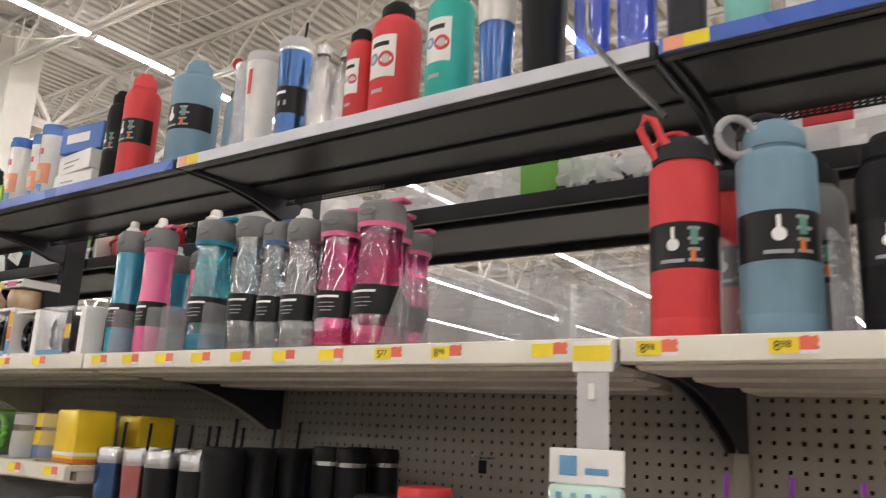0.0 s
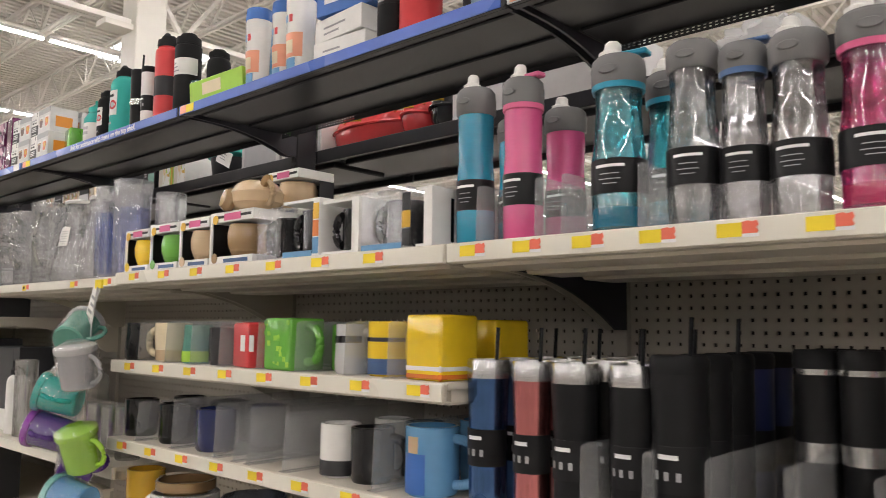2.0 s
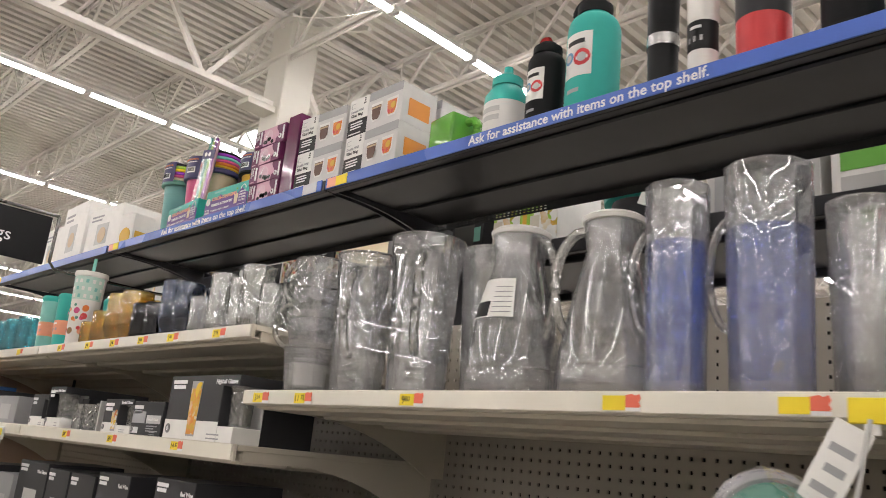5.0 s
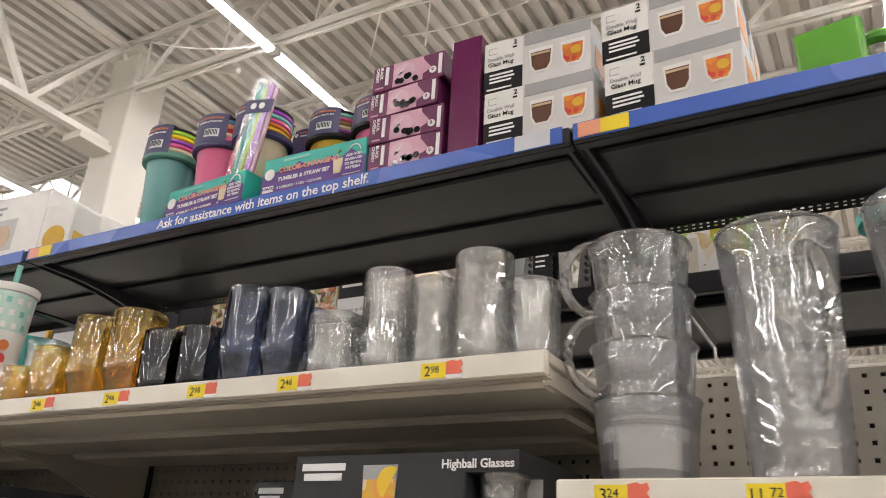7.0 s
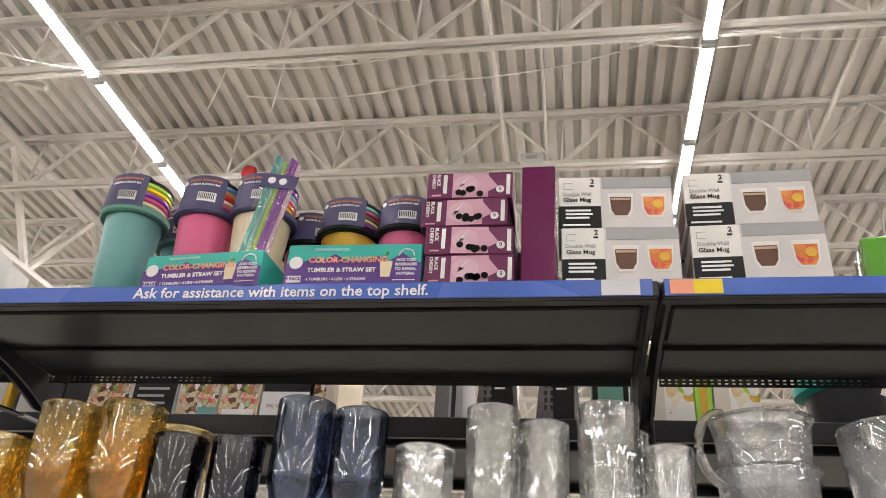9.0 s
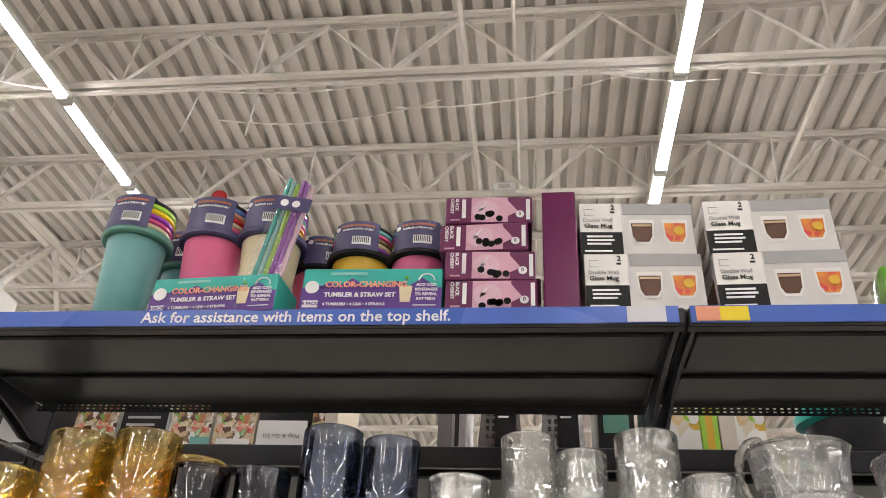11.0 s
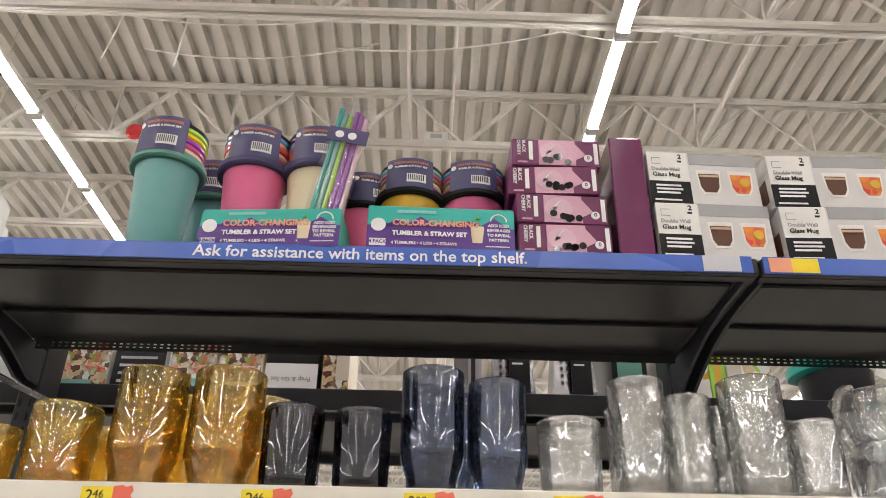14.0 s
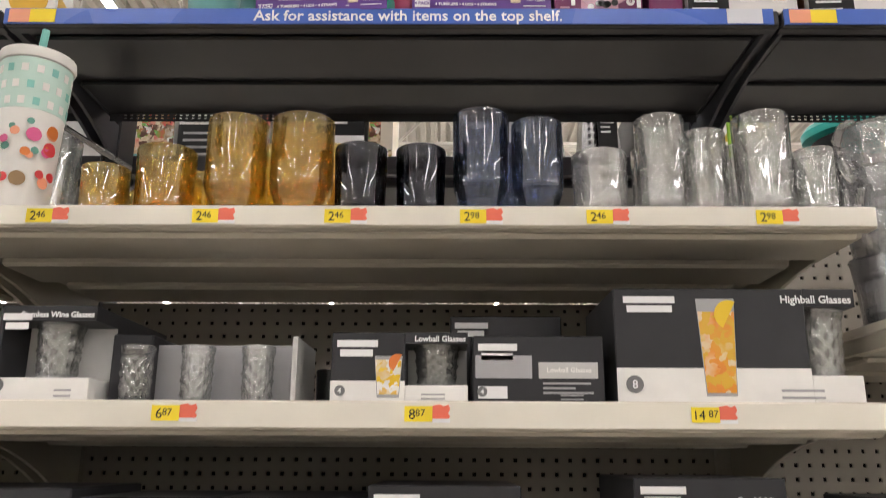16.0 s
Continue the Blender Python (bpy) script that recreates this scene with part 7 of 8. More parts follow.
for x in (-2.76, -2.62, -2.5, -2.375, -2.225, -2.09, -1.935, -1.815):
    divider(x, 0.98, 1.4, NZ, 0.105)
UZ = 0.985
for x, c, r, h, lab in ((-2.86, "black", 0.045, 0.098, "black glazed mug"), (-2.66, "offblack", 0.05, 0.1, "black glazed mug"), (-2.48, "navy", 0.052, 0.1, "dark navy glazed mug"),
                        (-2.02, "white", 0.042, 0.105, "white and black rounded mug"), (-1.925, "black", 0.043, 0.105, "black glazed mug with gilt print"), (-1.765, "sky", 0.05, 0.122, "blue ceramic mug with a plain printed patch")):
    m = mug(x, 1.05, UZ, r, h, c, lab + " on the lower shelf", 10 if x > -2.1 else 160, two="charcoal" if c == "white" else None)
    if c == "sky":
        part("printed_patch", band(r * 1.012, 0.005, r * 1.012, 0.075, -130, -72, 10), paint("blue", "card"), m)
        part("printed_patch", band(r * 1.012, 0.076, r * 1.012, 0.105, -116, -88, 8), paint("tan", "card"), m)
    mug(x + 0.01, 1.19, UZ, r, h, c, lab + " in the second row", 160)
for x in (-2.57, -2.38, -2.25, -2.12, -1.85):
    divider(x, 0.98, 1.4, UZ, 0.12)
for x in (-2.75, -2.3):
    divider(x, 0.98, 1.4, UZ, 0.1)
XZ = 0.74
mug(-2.82, 1.05, XZ, 0.05, 0.16, "gold", "yellow mug with a white dripping top", 20, two="gold")
mug(-2.63, 1.06, XZ, 0.085, 0.125, "white", "white mug with brown icing and yellow foot", 200, two="gold")
mug(-2.63, 1.06, XZ + 0.126, 0.075, 0.03, "brown", "brown glazed lid dish on the mug", 200)
for x in (-2.36, -2.12, -1.9):
    drinking_glass(x, 1.08, XZ, 0.075, 0.15, "smoke", "smoke grey glass bowl mug", 0)

# insulated tumblers
VZ = 0.985
tumbler(-1.641, 1.058, VZ, 0.037, 0.245, "steelblue", "blue steel tumbler with a bright rim and dark sleeve", lid="silver", rim="silver", sleeve="offblack", taper=0.9, finish="metal", waist=0.06, straw="black")
tumbler(-1.545, 1.055, VZ, 0.034, 0.245, "rose", "rose steel tumbler with a bright rim and dark sleeve", lid="silver", rim="silver", sleeve="offblack", taper=0.9, finish="metal", waist=0.06, straw="black")
tumbler(-1.462, 1.055, VZ, 0.038, 0.245, "black", "black steel tumbler with a bright rim", lid="silver", rim="silver", sleeve="offblack", taper=0.9, waist=0.06, straw="black")
tumbler(-1.362, 1.06, VZ, 0.036, 0.245, "black", "black steel tumbler with a bright rim", lid="silver", rim="silver", sleeve="offblack", taper=0.9, straw="black")
tumbler(-1.288, 1.06, VZ, 0.041, 0.262, "offblack", "charcoal steel tumbler with a black lid", sleeve="offblack", taper=0.92, straw="black")
for x, c in ((-1.288, "charcoal"), (-1.362, "black"), (-1.462, "black"), (-1.545, "rose"), (-1.641, "steelblue")):
    for k in range(1, 5):
        tumbler(x, 1.06 + 0.088 * k, VZ, 0.038, 0.262 if c == "charcoal" else 0.245, "navy" if c == "charcoal" and k > 2 else ("offblack" if c == "charcoal" else c), "steel tumbler standing in the rows behind", sleeve="offblack", taper=0.92, straw="black" if k == 2 else None, rim=None if c == "charcoal" else "silver", lid="black" if c == "charcoal" else "silver")
for x, y in ((-1.145, 1.20), (-1.083, 1.20), (-1.145, 1.3), (-1.083, 1.3)):
    tumbler(x, y, VZ, 0.030, 0.272, "offblack", "black travel mug with bright steel bands", rim="silver", band_col="silver", taper=0.96)
for x, y, c in ((-0.895, 1.06, "rose"), (-0.797, 1.05, "red")):
    t = tumbler(x, y, VZ, 0.042, 0.205 if c == "rose" else 0.225, c, "metallic travel mug with a dark lid and sleeve" if c == "rose" else "bright red travel mug with red lid", lid="offblack" if c == "rose" else "red", sleeve="offblack", taper=0.8, finish="metal" if c == "rose" else "gloss")
    if c == "red":
        part("steel_band", lathe([(0.03, 0.172), (0.0425, 0.172), (0.0428, 0.184), (0.03, 0.184)], 32), paint("silver", "metal"), t, "bright steel band")
for x in (-0.676, -0.590):
    tumbler(x, 1.06, VZ, 0.039, 0.168, "rose", "rose steel travel mug with a dark lid", lid="offblack", rim="silver", taper=0.82, finish="metal")
hook = thing("peg_hook", "steel peg hook with a black tag on the pegboard", "hook", pose(-0.978, 1.545, 1.215), "")
part("wire", tube([(0, 0.015, 0.03), (0, -0.03, 0.03), (0, -0.075, 0.036)], 0.0025, 8), paint("silver", "metal"), hook)
part("tag", box(-0.010, 0.010, -0.034, -0.031, -0.002, 0.026, bevel=0.001), paint("black", "card"), hook)
for i, x in enumerate((-1.41, -1.31, -1.22, -1.12, -1.02, -0.93, -0.84, -0.74, -0.65)):
    divider(x, 0.985, 1.42, VZ, 0.13)
t = tumbler(-0.578, 1.17, VZ, 0.047, 0.235, "mauve", "pale lilac plastic tumbler with a violet lid and pink straw", lid="violet", taper=0.84, straw="hotpink", finish="gloss")
for i, (x, c) in enumerate(((-0.36, "purple"), (-0.28, "navy"), (-0.2, "purple"), (-0.12, "navy"))):
    tumbler(x, 1.08, VZ, 0.042, 0.22, c, "violet plastic tumbler with straw", lid="violet", taper=0.85, straw="violet")

# ---------------------------------------------------------------- clip strips, signs and the neighbouring aisle
def clip_strip(x, y, z0, z1, label, lean=0.0):
    t = thing("clip_strip", label, "clip strip", pose(x, y, 0), "clip strips")
    bm = box(-0.022, 0.022, -0.001, 0.001, z0, z1 - 0.03)
    part("strip", bm, paint("palegrey", "satin"), t)
    part("holder", box(-0.028, 0.028, -0.004, 0.003, z1 - 0.04, z1, bevel=0.001), paint("white", "satin"), t)
    part("ticket", box(-0.026, 0.026, -0.0052, -0.004, z1 - 0.026, z1 - 0.006), M["yellow_tag"], t, "yellow price ticket")
    part("hook_tab", box(-0.004, 0.004, -0.006, -0.001, z1 - 0.075, z1 - 0.055), paint("white", "satin"), t)
    return t


clip_strip(-0.472, 0.955, 1.20, 1.42, "grey plastic clip strip hanging from the price rail")
p = thing("hanging_pack", "clear pouch with white and blue header hung on the strip", "pouch", pose(-0.472, 0.935, 1.19), "")
bm = box(-0.05, 0.05, -0.002, 0.002, 0.05, 0.093, bevel=0.001)
part("header_card", bm, paint("white", "card"), p)
part("pouch", box(-0.05, 0.05, -0.010, 0.010, -0.045, 0.05, bevel=0.008, seg=2), paint("palemint", "gloss"), p)
for i in range(4):
    part("stripe", box(-0.036 + 0.02 * i, -0.028 + 0.02 * i, -0.0112, -0.0095, -0.034, 0.04), paint("mint" if i % 2 else "sky", "card"), p)
part("print", box(-0.035, -0.012, -0.0032, -0.0018, 0.06, 0.084), paint("sky", "card"), p)
part("print", box(0.0, 0.03, -0.0032, -0.0018, 0.062, 0.07), paint("sky", "card"), p)

t = thing("clip_strip", "short white clip strip card hung with lidded mugs", "clip strip", pose(-2.888, 0.925, 1.405), "clip strips")
part("holder", box(-0.02, 0.02, -0.003, 0.003, -0.024, 0.0, bevel=0.001), M["yellow_tag"], t, "yellow price ticket")
part("card", box(-0.019, 0.019, -0.001, 0.001, -0.15, -0.03, bevel=0.0005), paint("white", "card"), t, "slanted white printed card").matrix_basis = pose(0, 0, 0, 0, 28, 0)
part("neck", box(-0.007, 0.007, -0.001, 0.001, -0.034, -0.02), paint("white", "card"), t)
part("cord", tube([(0.0, -0.004, -0.02), (-0.02, -0.006, -0.12), (-0.032, -0.008, -0.62)], 0.0022, 6), paint("palegrey", "satin"), t, "thin hanging cord")
for i in range(4):
    part("print", box(-0.012 + 0.004 * (i % 2), 0.012, -0.0018, -0.001, -0.06 - 0.02 * i, -0.052 - 0.02 * i), M["grey_ink"], t).matrix_basis = pose(0, 0, 0, 0, 28, 0)


def hung_mug(x, y, z, c, lidc, tilt, turn, label):
    t = thing("hanging_mug", label, "mug", pose(x + 0.045, y, z - 0.008, tilt, 0, turn) @ Matrix.Scale(1.1, 4), "hanging mugs")
    part("cup", lathe([(0, 0), (0.036, 0), (0.040, 0.004), (0.043, 0.085), (0, 0.085)], 28), paint(c, "gloss"), t)
    part("lid", lathe([(0, 0.085), (0.047, 0.085), (0.049, 0.09), (0.048, 0.1), (0.04, 0.104), (0, 0.104)], 28), paint(lidc, "gloss"), t)
    pts = [(0.04 + 0.03 * math.sin(a), 0, 0.045 + 0.032 * math.cos(a)) for a in [math.pi * i / 10 for i in range(11)]]
    part("handle", tube(pts, 0.006, 8), paint(c, "gloss"), t)
    part("film_wrap", lathe([(0.046, -0.002), (0.052, 0.1), (0.02, 0.115)], 18, 7, 0.003), M["film"], t, "clear film wrap")
    return t


hung_mug(-2.98, 0.870, 1.245, "sage", "lightgrey", -62, 40, "green lidded mug hung on a clip strip")
hung_mug(-2.90, 0.875, 1.128, "lightgrey", "palegrey", 12, 20, "grey lidded mug hung on a clip strip")
hung_mug(-2.985, 0.915, 1.085, "aqua", "aqua", 75, -40, "turquoise lidded mug hung on a clip strip")
hung_mug(-2.99, 0.895, 0.99, "purple", "violet", 75, -50, "violet lidded mug hung on a clip strip")
hung_mug(-2.965, 0.90, 0.895, "purple", "violet", -60, 60, "violet lidded mug hung on a clip strip")
hung_mug(-2.84, 0.885, 0.84, "sky", "mint", 80, -70, "light blue lidded mug hung on a clip strip")
hung_mug(-2.90, 0.90, 0.92, "lime", "lime", 20, 20, "lime and violet lidded mug hung on a clip strip")
t = clip_strip(-5.40, 0.955, 0.62, 1.30, "dark strip of hanging kitchen tools at the joint")
for i in range(20):
    bm = tube([(-0.02 + 0.02 * (i % 3), -0.02, 1.22 - 0.03 * i), (-0.05 + 0.03 * (i % 4), -0.035, 1.14 - 0.03 * i), (-0.06 + 0.035 * (i % 4), -0.04, 1.06 - 0.03 * i)], 0.009, 6)
    part("hung_tool", bm, paint(("black", "brown", "charcoal")[i % 3], "satin"), t)

s = thing("aisle_sign", "black flag sign reading Mugs on a steel arm", "sign", pose(-5.35, 0, 0), "")
part("plate", box(-0.004, 0.004, 0.628, 0.945, 1.815, 1.975, bevel=0.001), paint("offblack", "card"), s)
words("lettering", "Mugs", 0.058, M["white_ink"], s, 0.0047, 0.775, 1.885, "CENTER", 0.0, 90)
part("arm", tube([(0, 0.965, 1.985), (0, 0.965, 1.83), (0, 0.985, 1.808), (0.08, 1.3, 1.79), (0.1, 1.5, 1.80)], 0.0055, 8), paint("grey", "metal"), s)
part("arm_top", tube([(0, 0.62, 1.985), (0, 0.965, 1.985)], 0.0055, 8), paint("grey", "metal"), s)

# thin wire arm beside the first joint
r = thing("sign_holder", "bent steel wire sign holder fixed under the top shelf", "sign holder", pose(0, 0, 0), "")
part("wire", tube([(-0.545, 1.09, 2.06), (-0.542, 1.085, 1.96), (-0.535, 1.08, 1.925), (-0.47, 1.07, 1.84), (-0.405, 1.06, 1.76)], 0.005, 8), paint("grey", "metal"), r)

# sale sign and wire rack past the end of the run
s = thing("sale_sign", "blue sale sign with a large price on a post", "sign", pose(-6.95, 0, 0), "")
part("board", box(-0.006, 0.006, 0.55, 1.03, 1.46, 1.78, bevel=0.002), paint("navy", "card"), s)
words("lettering", "Low Price", 0.075, M["white_ink"], s, 0.007, 0.84, 1.72, "CENTER", 0.001, 90)
words("lettering", "20", 0.21, M["white_ink"], s, 0.007, 0.84, 1.57, "CENTER", 0.003, 90)
part("orange_disc", lathe([(0, 0), (0.07, 0), (0.07, 0.006), (0, 0.006)], 28), paint("orange", "card"), s).matrix_basis = pose(-0.01, 1.06, 1.8, 0, 90)
part("post", box(-0.02, 0.0, 0.76, 0.79, 0, 1.46), paint("grey", "metal"), s)
k = thing("wire_rack", "grey wire display rack past the end of the run", "rack", pose(-7.1, 0.85, 0), "")
for i in range(9):
    for j in range(2):
        part("wire_shelf", tube([(-0.25, -0.3 + 0.6 * j, 0.15 + 0.16 * i), (0.25, -0.3 + 0.6 * j, 0.15 + 0.16 * i)], 0.005, 6), paint("grey", "metal"), k)
    part("wire_shelf", tube([(0.25, -0.3, 0.15 + 0.16 * i), (0.25, 0.3, 0.15 + 0.16 * i)], 0.005, 6), paint("grey", "metal"), k)
for sx in (-0.25, 0.25):
    for sy in (-0.3, 0.3):
        part("post", tube([(sx, sy, 0), (sx, sy, 1.5)], 0.009, 8), paint("grey", "metal"), k)
for i in range(12):
    b = carton(-7.27 + 0.13 * (i % 3), -7.16 + 0.13 * (i % 3), 0.62, 0.75, 0.16 + 0.32 * (i // 3), 0.40 + 0.32 * (i // 3), ("palegrey", "brown", "orange", "charcoal")[i % 4], "small packet on the wire rack", 0, "packet", "rack packets")

# goods on the neighbouring aisle's shelf
RZ = 1.884


def back_box(x0, x1, h, c, label, pic=None, y0=1.72, d=0.2, z0=RZ):
    b = carton(x0, x1, y0, y0 + d, z0, z0 + h, c, label, 0, "kitchen_carton", "neighbouring aisle goods")
    if pic:
        for i, p in enumerate(pic):
            panel(b, 0.08, 0.92, 0.05 + 0.85 * i / len(pic), 0.05 + 0.85 * (i + 0.8) / len(pic), paint(p, "card"), "picture", 0.001)
    return b


def printed_box(x0, x1, h, c, label, prints, y0=1.70, d=0.2):
    """A carton behind, its face laid out as (u0, u1, v0, v1, print) areas."""
    b = carton(x0, x1, y0, y0 + d, RZ, RZ + h, c, label, 0, "kitchen_carton", "neighbouring aisle goods")
    for i, (u0, u1, v0, v1, m) in enumerate(prints):
        panel(b, u0, u1, v0, v1, M[m] if m in M else paint(m, "card"), "picture", 0.001 + 0.0006 * i)
    return b


printed_box(-5.345, -5.245, 0.19, "white", "white carton with printed food pictures", ((0, 1, 0, 0.86, "food_print"), (0.1, 0.7, 0.0, 0.14, "sea")))
for x0 in (-5.235,):
    b = printed_box(x0, -5.130, 0.19, "white", "black and white prep set carton", ((0, 1, 0, 0.52, "black"),))
    carton_bars(b, 0.12, 0.42, 4, 0.8, 0.03, 0.09, M["grey_ink"], 3, 0.0022)
    carton_bars(b, 0.12, 0.72, 2, 0.6, 0.05, 0.12, M["grey_ink"], 4, 0.0022)
printed_box(-5.122, -5.025, 0.19, "white", "white carton with printed food pictures", ((0.04, 1, 0, 0.8, "food_print"), (0.55, 1, 0, 0.18, "sea")))
printed_box(-5.018, -4.925, 0.19, "cream", "white carton with printed food pictures", ((0, 0.96, 0.06, 0.9, "food_print"), (0.1, 0.9, 0.0, 0.16, "white")))
b = back_box(-4.92, -4.81, 0.19, "offblack", "black prep set carton with a white foot", y0=1.70)
panel(b, 0, 1, 0, 0.38, M["white_ink"], "title_panel")
carton_words(b, "Prep & Go Set", 0.5, 0.20, 0.014, M["grey_ink"], "CENTER", turn=180)
carton_bars(b, 0.1, 0.85, 3, 0.8, 0.06, 0.13, M["white_ink"], 5, 0.0014)
printed_box(-4.80, -4.745, 0.19, "cream", "narrow carton with fruit pictures", ((0, 1, 0, 0.95, "food_print"), (0.5, 1, 0.2, 0.9, "cream")))


def box_grater(x):
    t = thing("box_grater", "steel box grater with a dark blue foot and card sleeve", "grater", pose(x, 1.79, RZ), "box graters")
    bm = lathe([(0, 0.03), (0.068, 0.03), (0.05, 0.19), (0, 0.19)], 4)
    bmesh.ops.rotate(bm, matrix=Matrix.Rotation(radians(45), 3, "Z"), verts=bm.verts)
    body = part("body", bm, paint("grey", "metal"), t, "punched steel sides", 20)
    bm = bmesh.new()
    for i in range(5):
        for j in range(7):
            zz = 0.055 + 0.017 * j
            box(-0.03 + 0.013 * i, -0.024 + 0.013 * i, -0.0525 + 0.08 * (zz - 0.03), -0.048 + 0.08 * (zz - 0.03), zz, zz + 0.006, bm)
    part("teeth", bm, paint("charcoal", "satin"), body)
    part("foot", box(-0.06, 0.06, -0.062, 0.062, 0.0, 0.032, bevel=0.012, seg=3), paint("steelblue", "rubber"), t, "dark blue rubber foot")
    s = part("sleeve", box(-0.022, 0.022, -0.0655, -0.0635, 0.012, 0.17), paint("offblack", "card"), t, "black card sleeve")
    s.matrix_basis = pose(0.012, 0, 0)
    part("print", bars(6, 0.032, 0.004, 0.012, 2), M["white_ink"], s).matrix_basis = pose(-0.016, -0.0662, 0.155)
    return t


printed_box(-4.525, -4.465, 0.19, "lightgrey", "grey striped carton behind the graters", ((0, 0.5, 0, 1, "grey"), (0.6, 0.75, 0.1, 0.8, "charcoal")))
box_grater(-4.395)
box_grater(-4.262)
printed_box(-4.19, -4.115, 0.17, "offblack", "black blister card with a teal window", ((0.15, 0.85, 0.3, 0.55, "sage"),))
for x0, x1 in ((-4.075, -3.985), (-3.945, -3.855)):
    printed_box(x0, x1, 0.19, "white", "white carton with green vegetable pictures", ((0, 1, 0, 1, "veg_print"), (0.0, 0.35, 0.0, 0.5, "cream")))
printed_box(-3.983, -3.947, 0.19, "lime", "narrow lime green carton between two others", ((0.3, 0.7, 0.1, 0.6, "gold"),))
t = thing("food_container", "turquoise lidded container with a white card label", "container", pose(-3.66, 1.80, RZ), "neighbouring aisle goods")
bm = lathe([(0, 0.11), (0.07, 0.11), (0.085, 0.118), (0.085, 0.135), (0.07, 0.15), (0, 0.152)], 32)
part("lid", bm, paint("aqua", "satin"), t, "turquoise rounded lid").matrix_basis = pose(0, 0, 0, 0, -8, 0)
part("bowl", lathe([(0, 0), (0.06, 0), (0.07, 0.02), (0.08, 0.105), (0, 0.11)], 32), paint("charcoal", "satin"), t)
tag = part("label_card", box(-0.055, 0.055, -0.001, 0.001, -0.03, 0.03, bevel=0.0005), paint("white", "card"), t, "slanted white card label")
tag.matrix_basis = pose(0.10, -0.092, 0.085, 0, 24, 0)
part("print", bars(3, 0.05, 0.004, 0.011, 3), M["grey_ink"], tag).matrix_basis = pose(-0.03, -0.0012, 0.016)
back_box(-3.45, -3.2, 0.17, "palegrey", "grey carton with brand bar", ("lightgrey",))
back_box(-3.18, -2.95, 0.15, "white", "white carton of kitchenware", ("palegrey", "green"))


def roaster(x, w, label, c):
    t = thing("roasting_pan", label, "pan", pose(x, 1.86, RZ), "roasting pans")
    bm = lathe([(0, 0), (0.75, 0), (0.95, 0.35), (1.0, 0.6), (0.92, 0.85), (0.5, 1.0), (0, 1.02)], 36)
    bmesh.ops.scale(bm, vec=(w / 2, 0.13, 0.15), verts=bm.verts)
    part("body", bm, paint(c, "gloss"), t)
    part("rim", tube([(w * 0.5 * math.cos(a), 0.132 * math.sin(a), 0.092) for a in [2 * math.pi * i / 32 for i in range(32)]], 0.006, 6, True), paint(c, "gloss"), t)
    pts = [(0.04 * math.cos(a), -0.14 - 0.02 * math.sin(a), 0.1) for a in [math.pi * i / 8 for i in range(9)]]
    part("handle", tube(pts, 0.004, 6), paint("gold", "metal"), t)
    return t


roaster(-2.78, 0.44, "large red enamel roasting pan", "red")
roaster(-2.53, 0.16, "red enamel casserole with brass handle", "red")
roaster(-2.40, 0.17, "black enamel casserole pot with lid", "black")
back_box(-2.305, -2.115, 0.16, "shell", "plain pale kitchenware carton", None, 1.70)
back_box(-2.095, -1.72, 0.16, "shell", "plain pale kitchenware carton", None, 1.70)
back_box(-3.0, -2.955, 0.2, "white", "white carton beside the roasting pan", ("palegrey",))
M["bag_film"] = glassy("white_bag_film", (0.93, 0.93, 0.93), 0.9, 0.62, 0.9, 45, 0.08, 0.3)


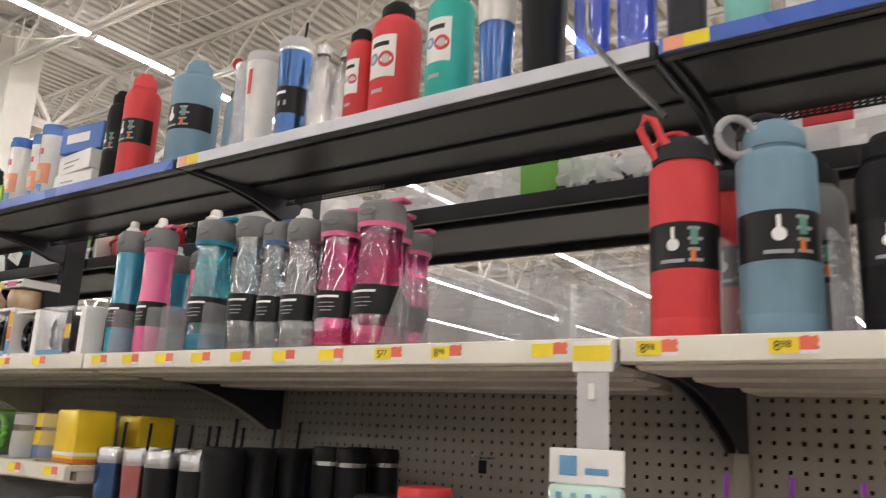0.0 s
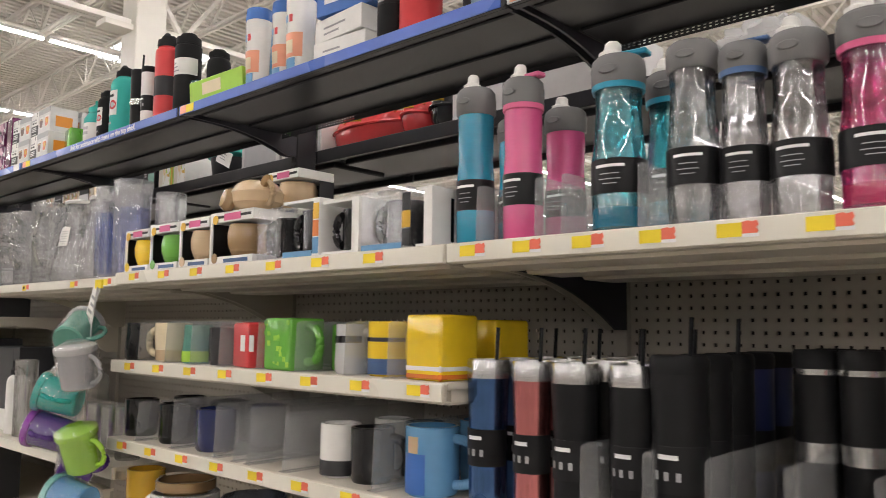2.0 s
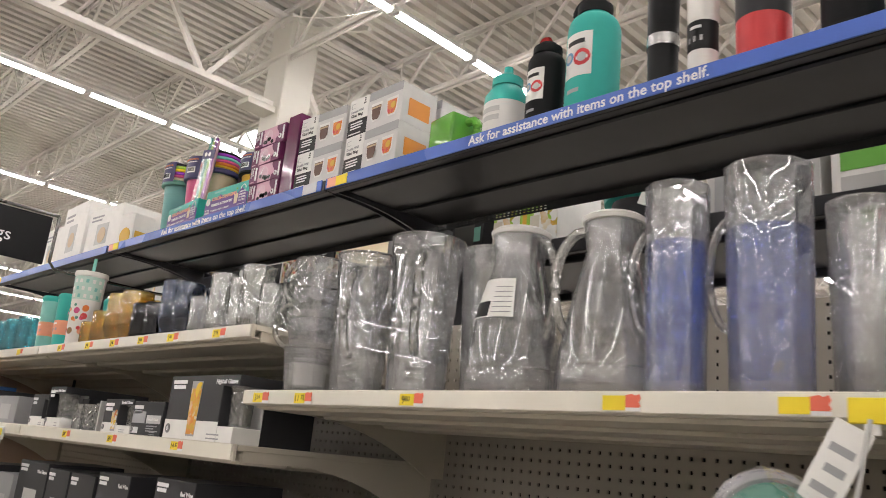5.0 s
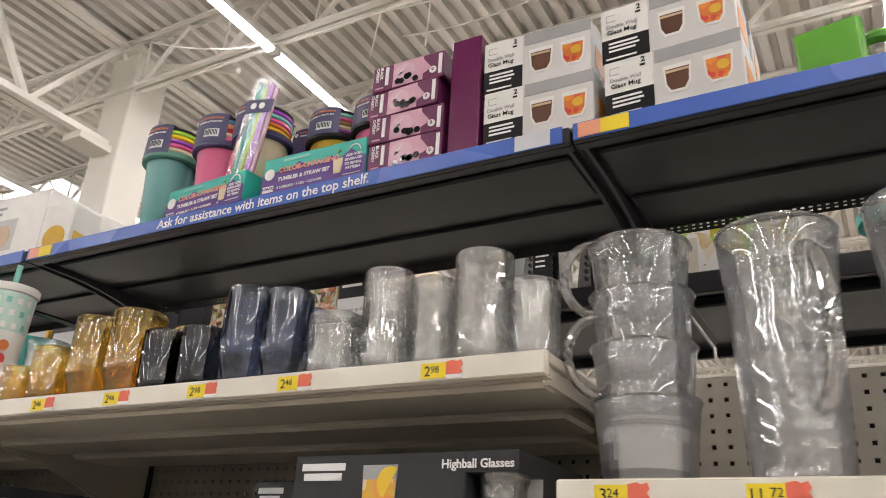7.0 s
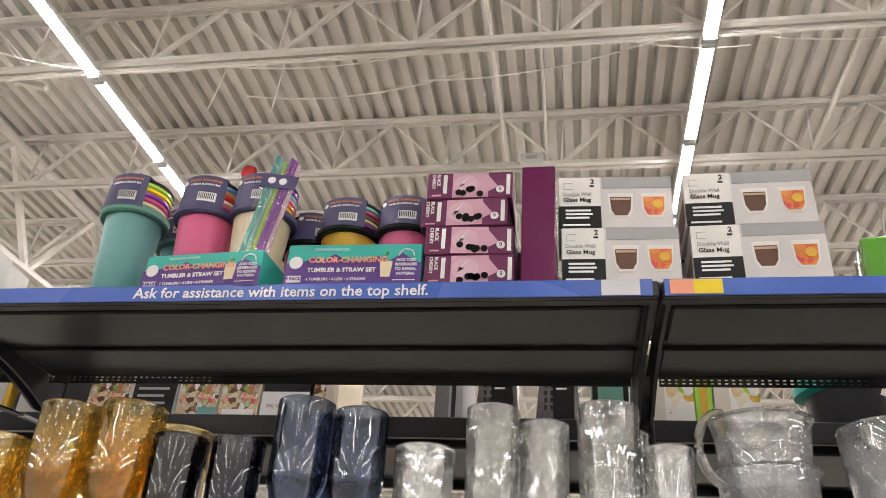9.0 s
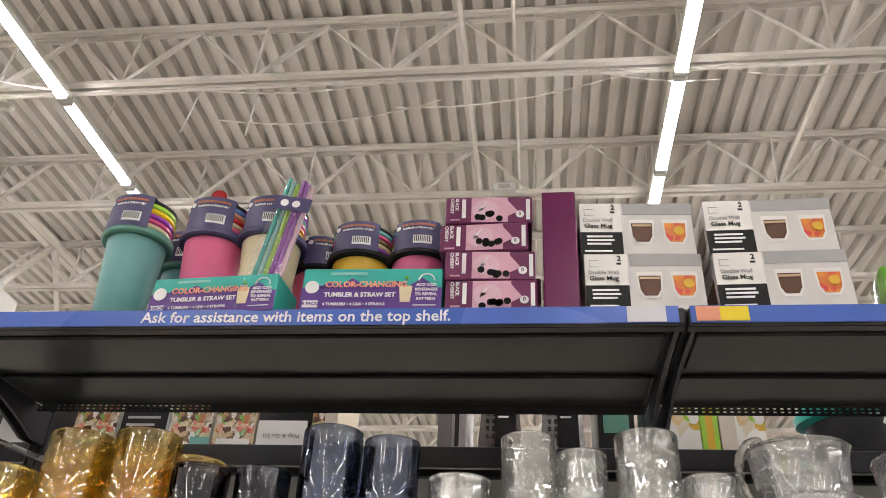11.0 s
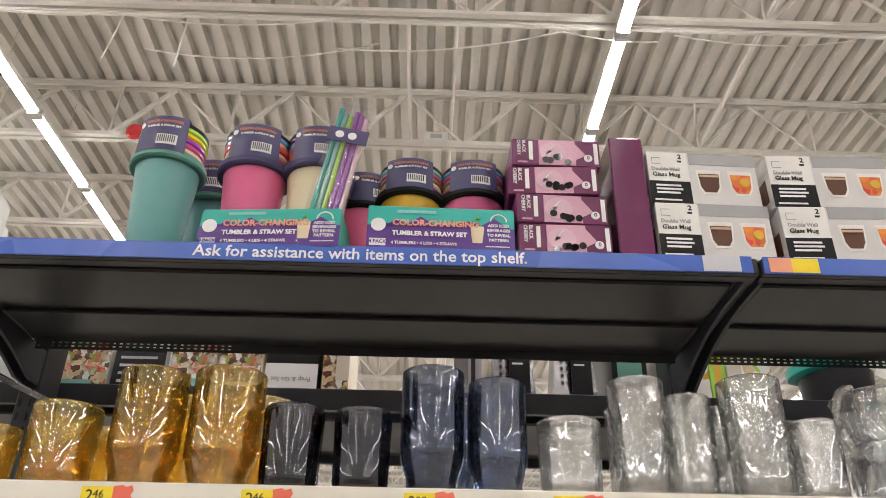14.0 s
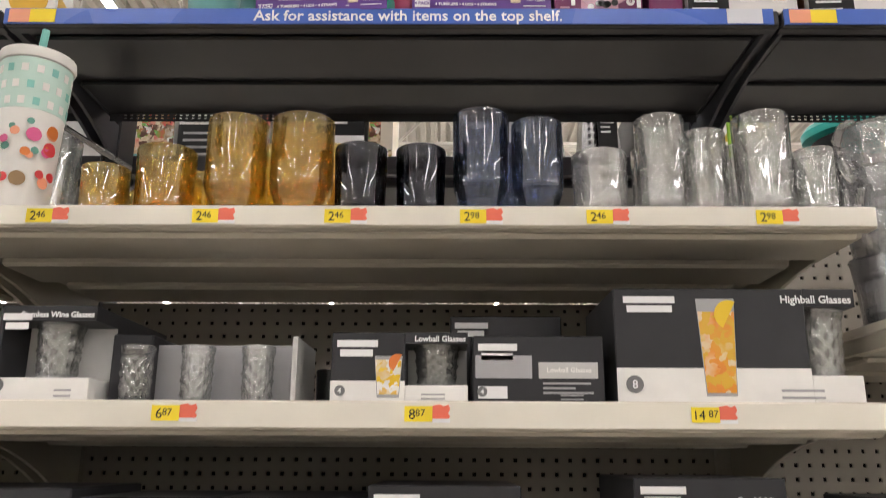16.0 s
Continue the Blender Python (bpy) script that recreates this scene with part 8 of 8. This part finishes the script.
def kitchen_bag(x, w, h, seed, red=False):
    """A slumped, creased plastic bag of kitchenware."""
    rnd = random.Random(seed)
    t = thing("kitchenware_bag", "creased white plastic bag of kitchenware", "bag", pose(x, 1.83, RZ), "bags of kitchenware")
    bm = box(-1, 1, -1, 1, 0, 2)
    bmesh.ops.subdivide_edges(bm, edges=bm.edges[:], cuts=9, use_grid_fill=True)
    ph = [rnd.random() * 6 for _ in range(6)]
    for v in bm.verts:
        p = Vector((v.co.x, v.co.y, v.co.z - 1))
        p = p.normalized() * (0.55 * max(abs(c) for c in p) + 0.45 * p.length)
        k = 1 + 0.10 * math.sin(5 * p.x + ph[0] + 3 * p.z) + 0.07 * math.sin(9 * p.z + ph[1] - 4 * p.x) + 0.05 * math.sin(13 * p.x + ph[2])
        v.co = (p.x * w / 2 * k, p.y * 0.13 * k, max(0.0, (p.z * k + 1) * h / 2))
    part("bag", bm, M["bag_film"], t)
    knot = [(0, 0, h * 0.92), (0.01, -0.01, h + 0.012), (0.03, -0.015, h + 0.022)]
    part("twisted_neck", tube(knot, 0.011, 8), M["bag_film"], t)
    if red:
        part("printed_patch", box(-0.2 * w, 0.1 * w, -0.158, -0.154, 0.35 * h, 0.6 * h, bevel=0.001), paint("red", "card"), t, "red printed patch")


for i, (x, w, h) in enumerate(((-1.40, 0.2, 0.11), (-1.12, 0.17, 0.12), (-0.84, 0.14, 0.13), (-0.62, 0.26, 0.15), (-0.26, 0.32, 0.19), (0.08, 0.26, 0.18))):
    kitchen_bag(x, w, h, 20 + i, x > -0.45)
back_box(-1.02, -0.91, 0.16, "green", "green carton between the bags")
for i in range(9):
    t = thing("utensil_pack", "clear bag of grey kitchen utensils", "utensils", pose(-0.9 + 0.045 * i, 1.8, RZ + 0.02), "utensil bags")
    part("utensil", tube([(0, -0.1, 0.0), (0.02, 0.0, 0.03 + 0.02 * (i % 3)), (0.05, 0.1, 0.05)], 0.008, 6), paint("lightgrey" if i % 2 else "charcoal", "gloss"), t)
for i in range(6):
    back_box(-6.4 + 0.17 * i, -6.25 + 0.17 * i, 0.14 + 0.03 * (i % 2), ("white", "gold", "charcoal")[i % 3], "kitchenware carton on the neighbouring shelf", ("palegrey",))
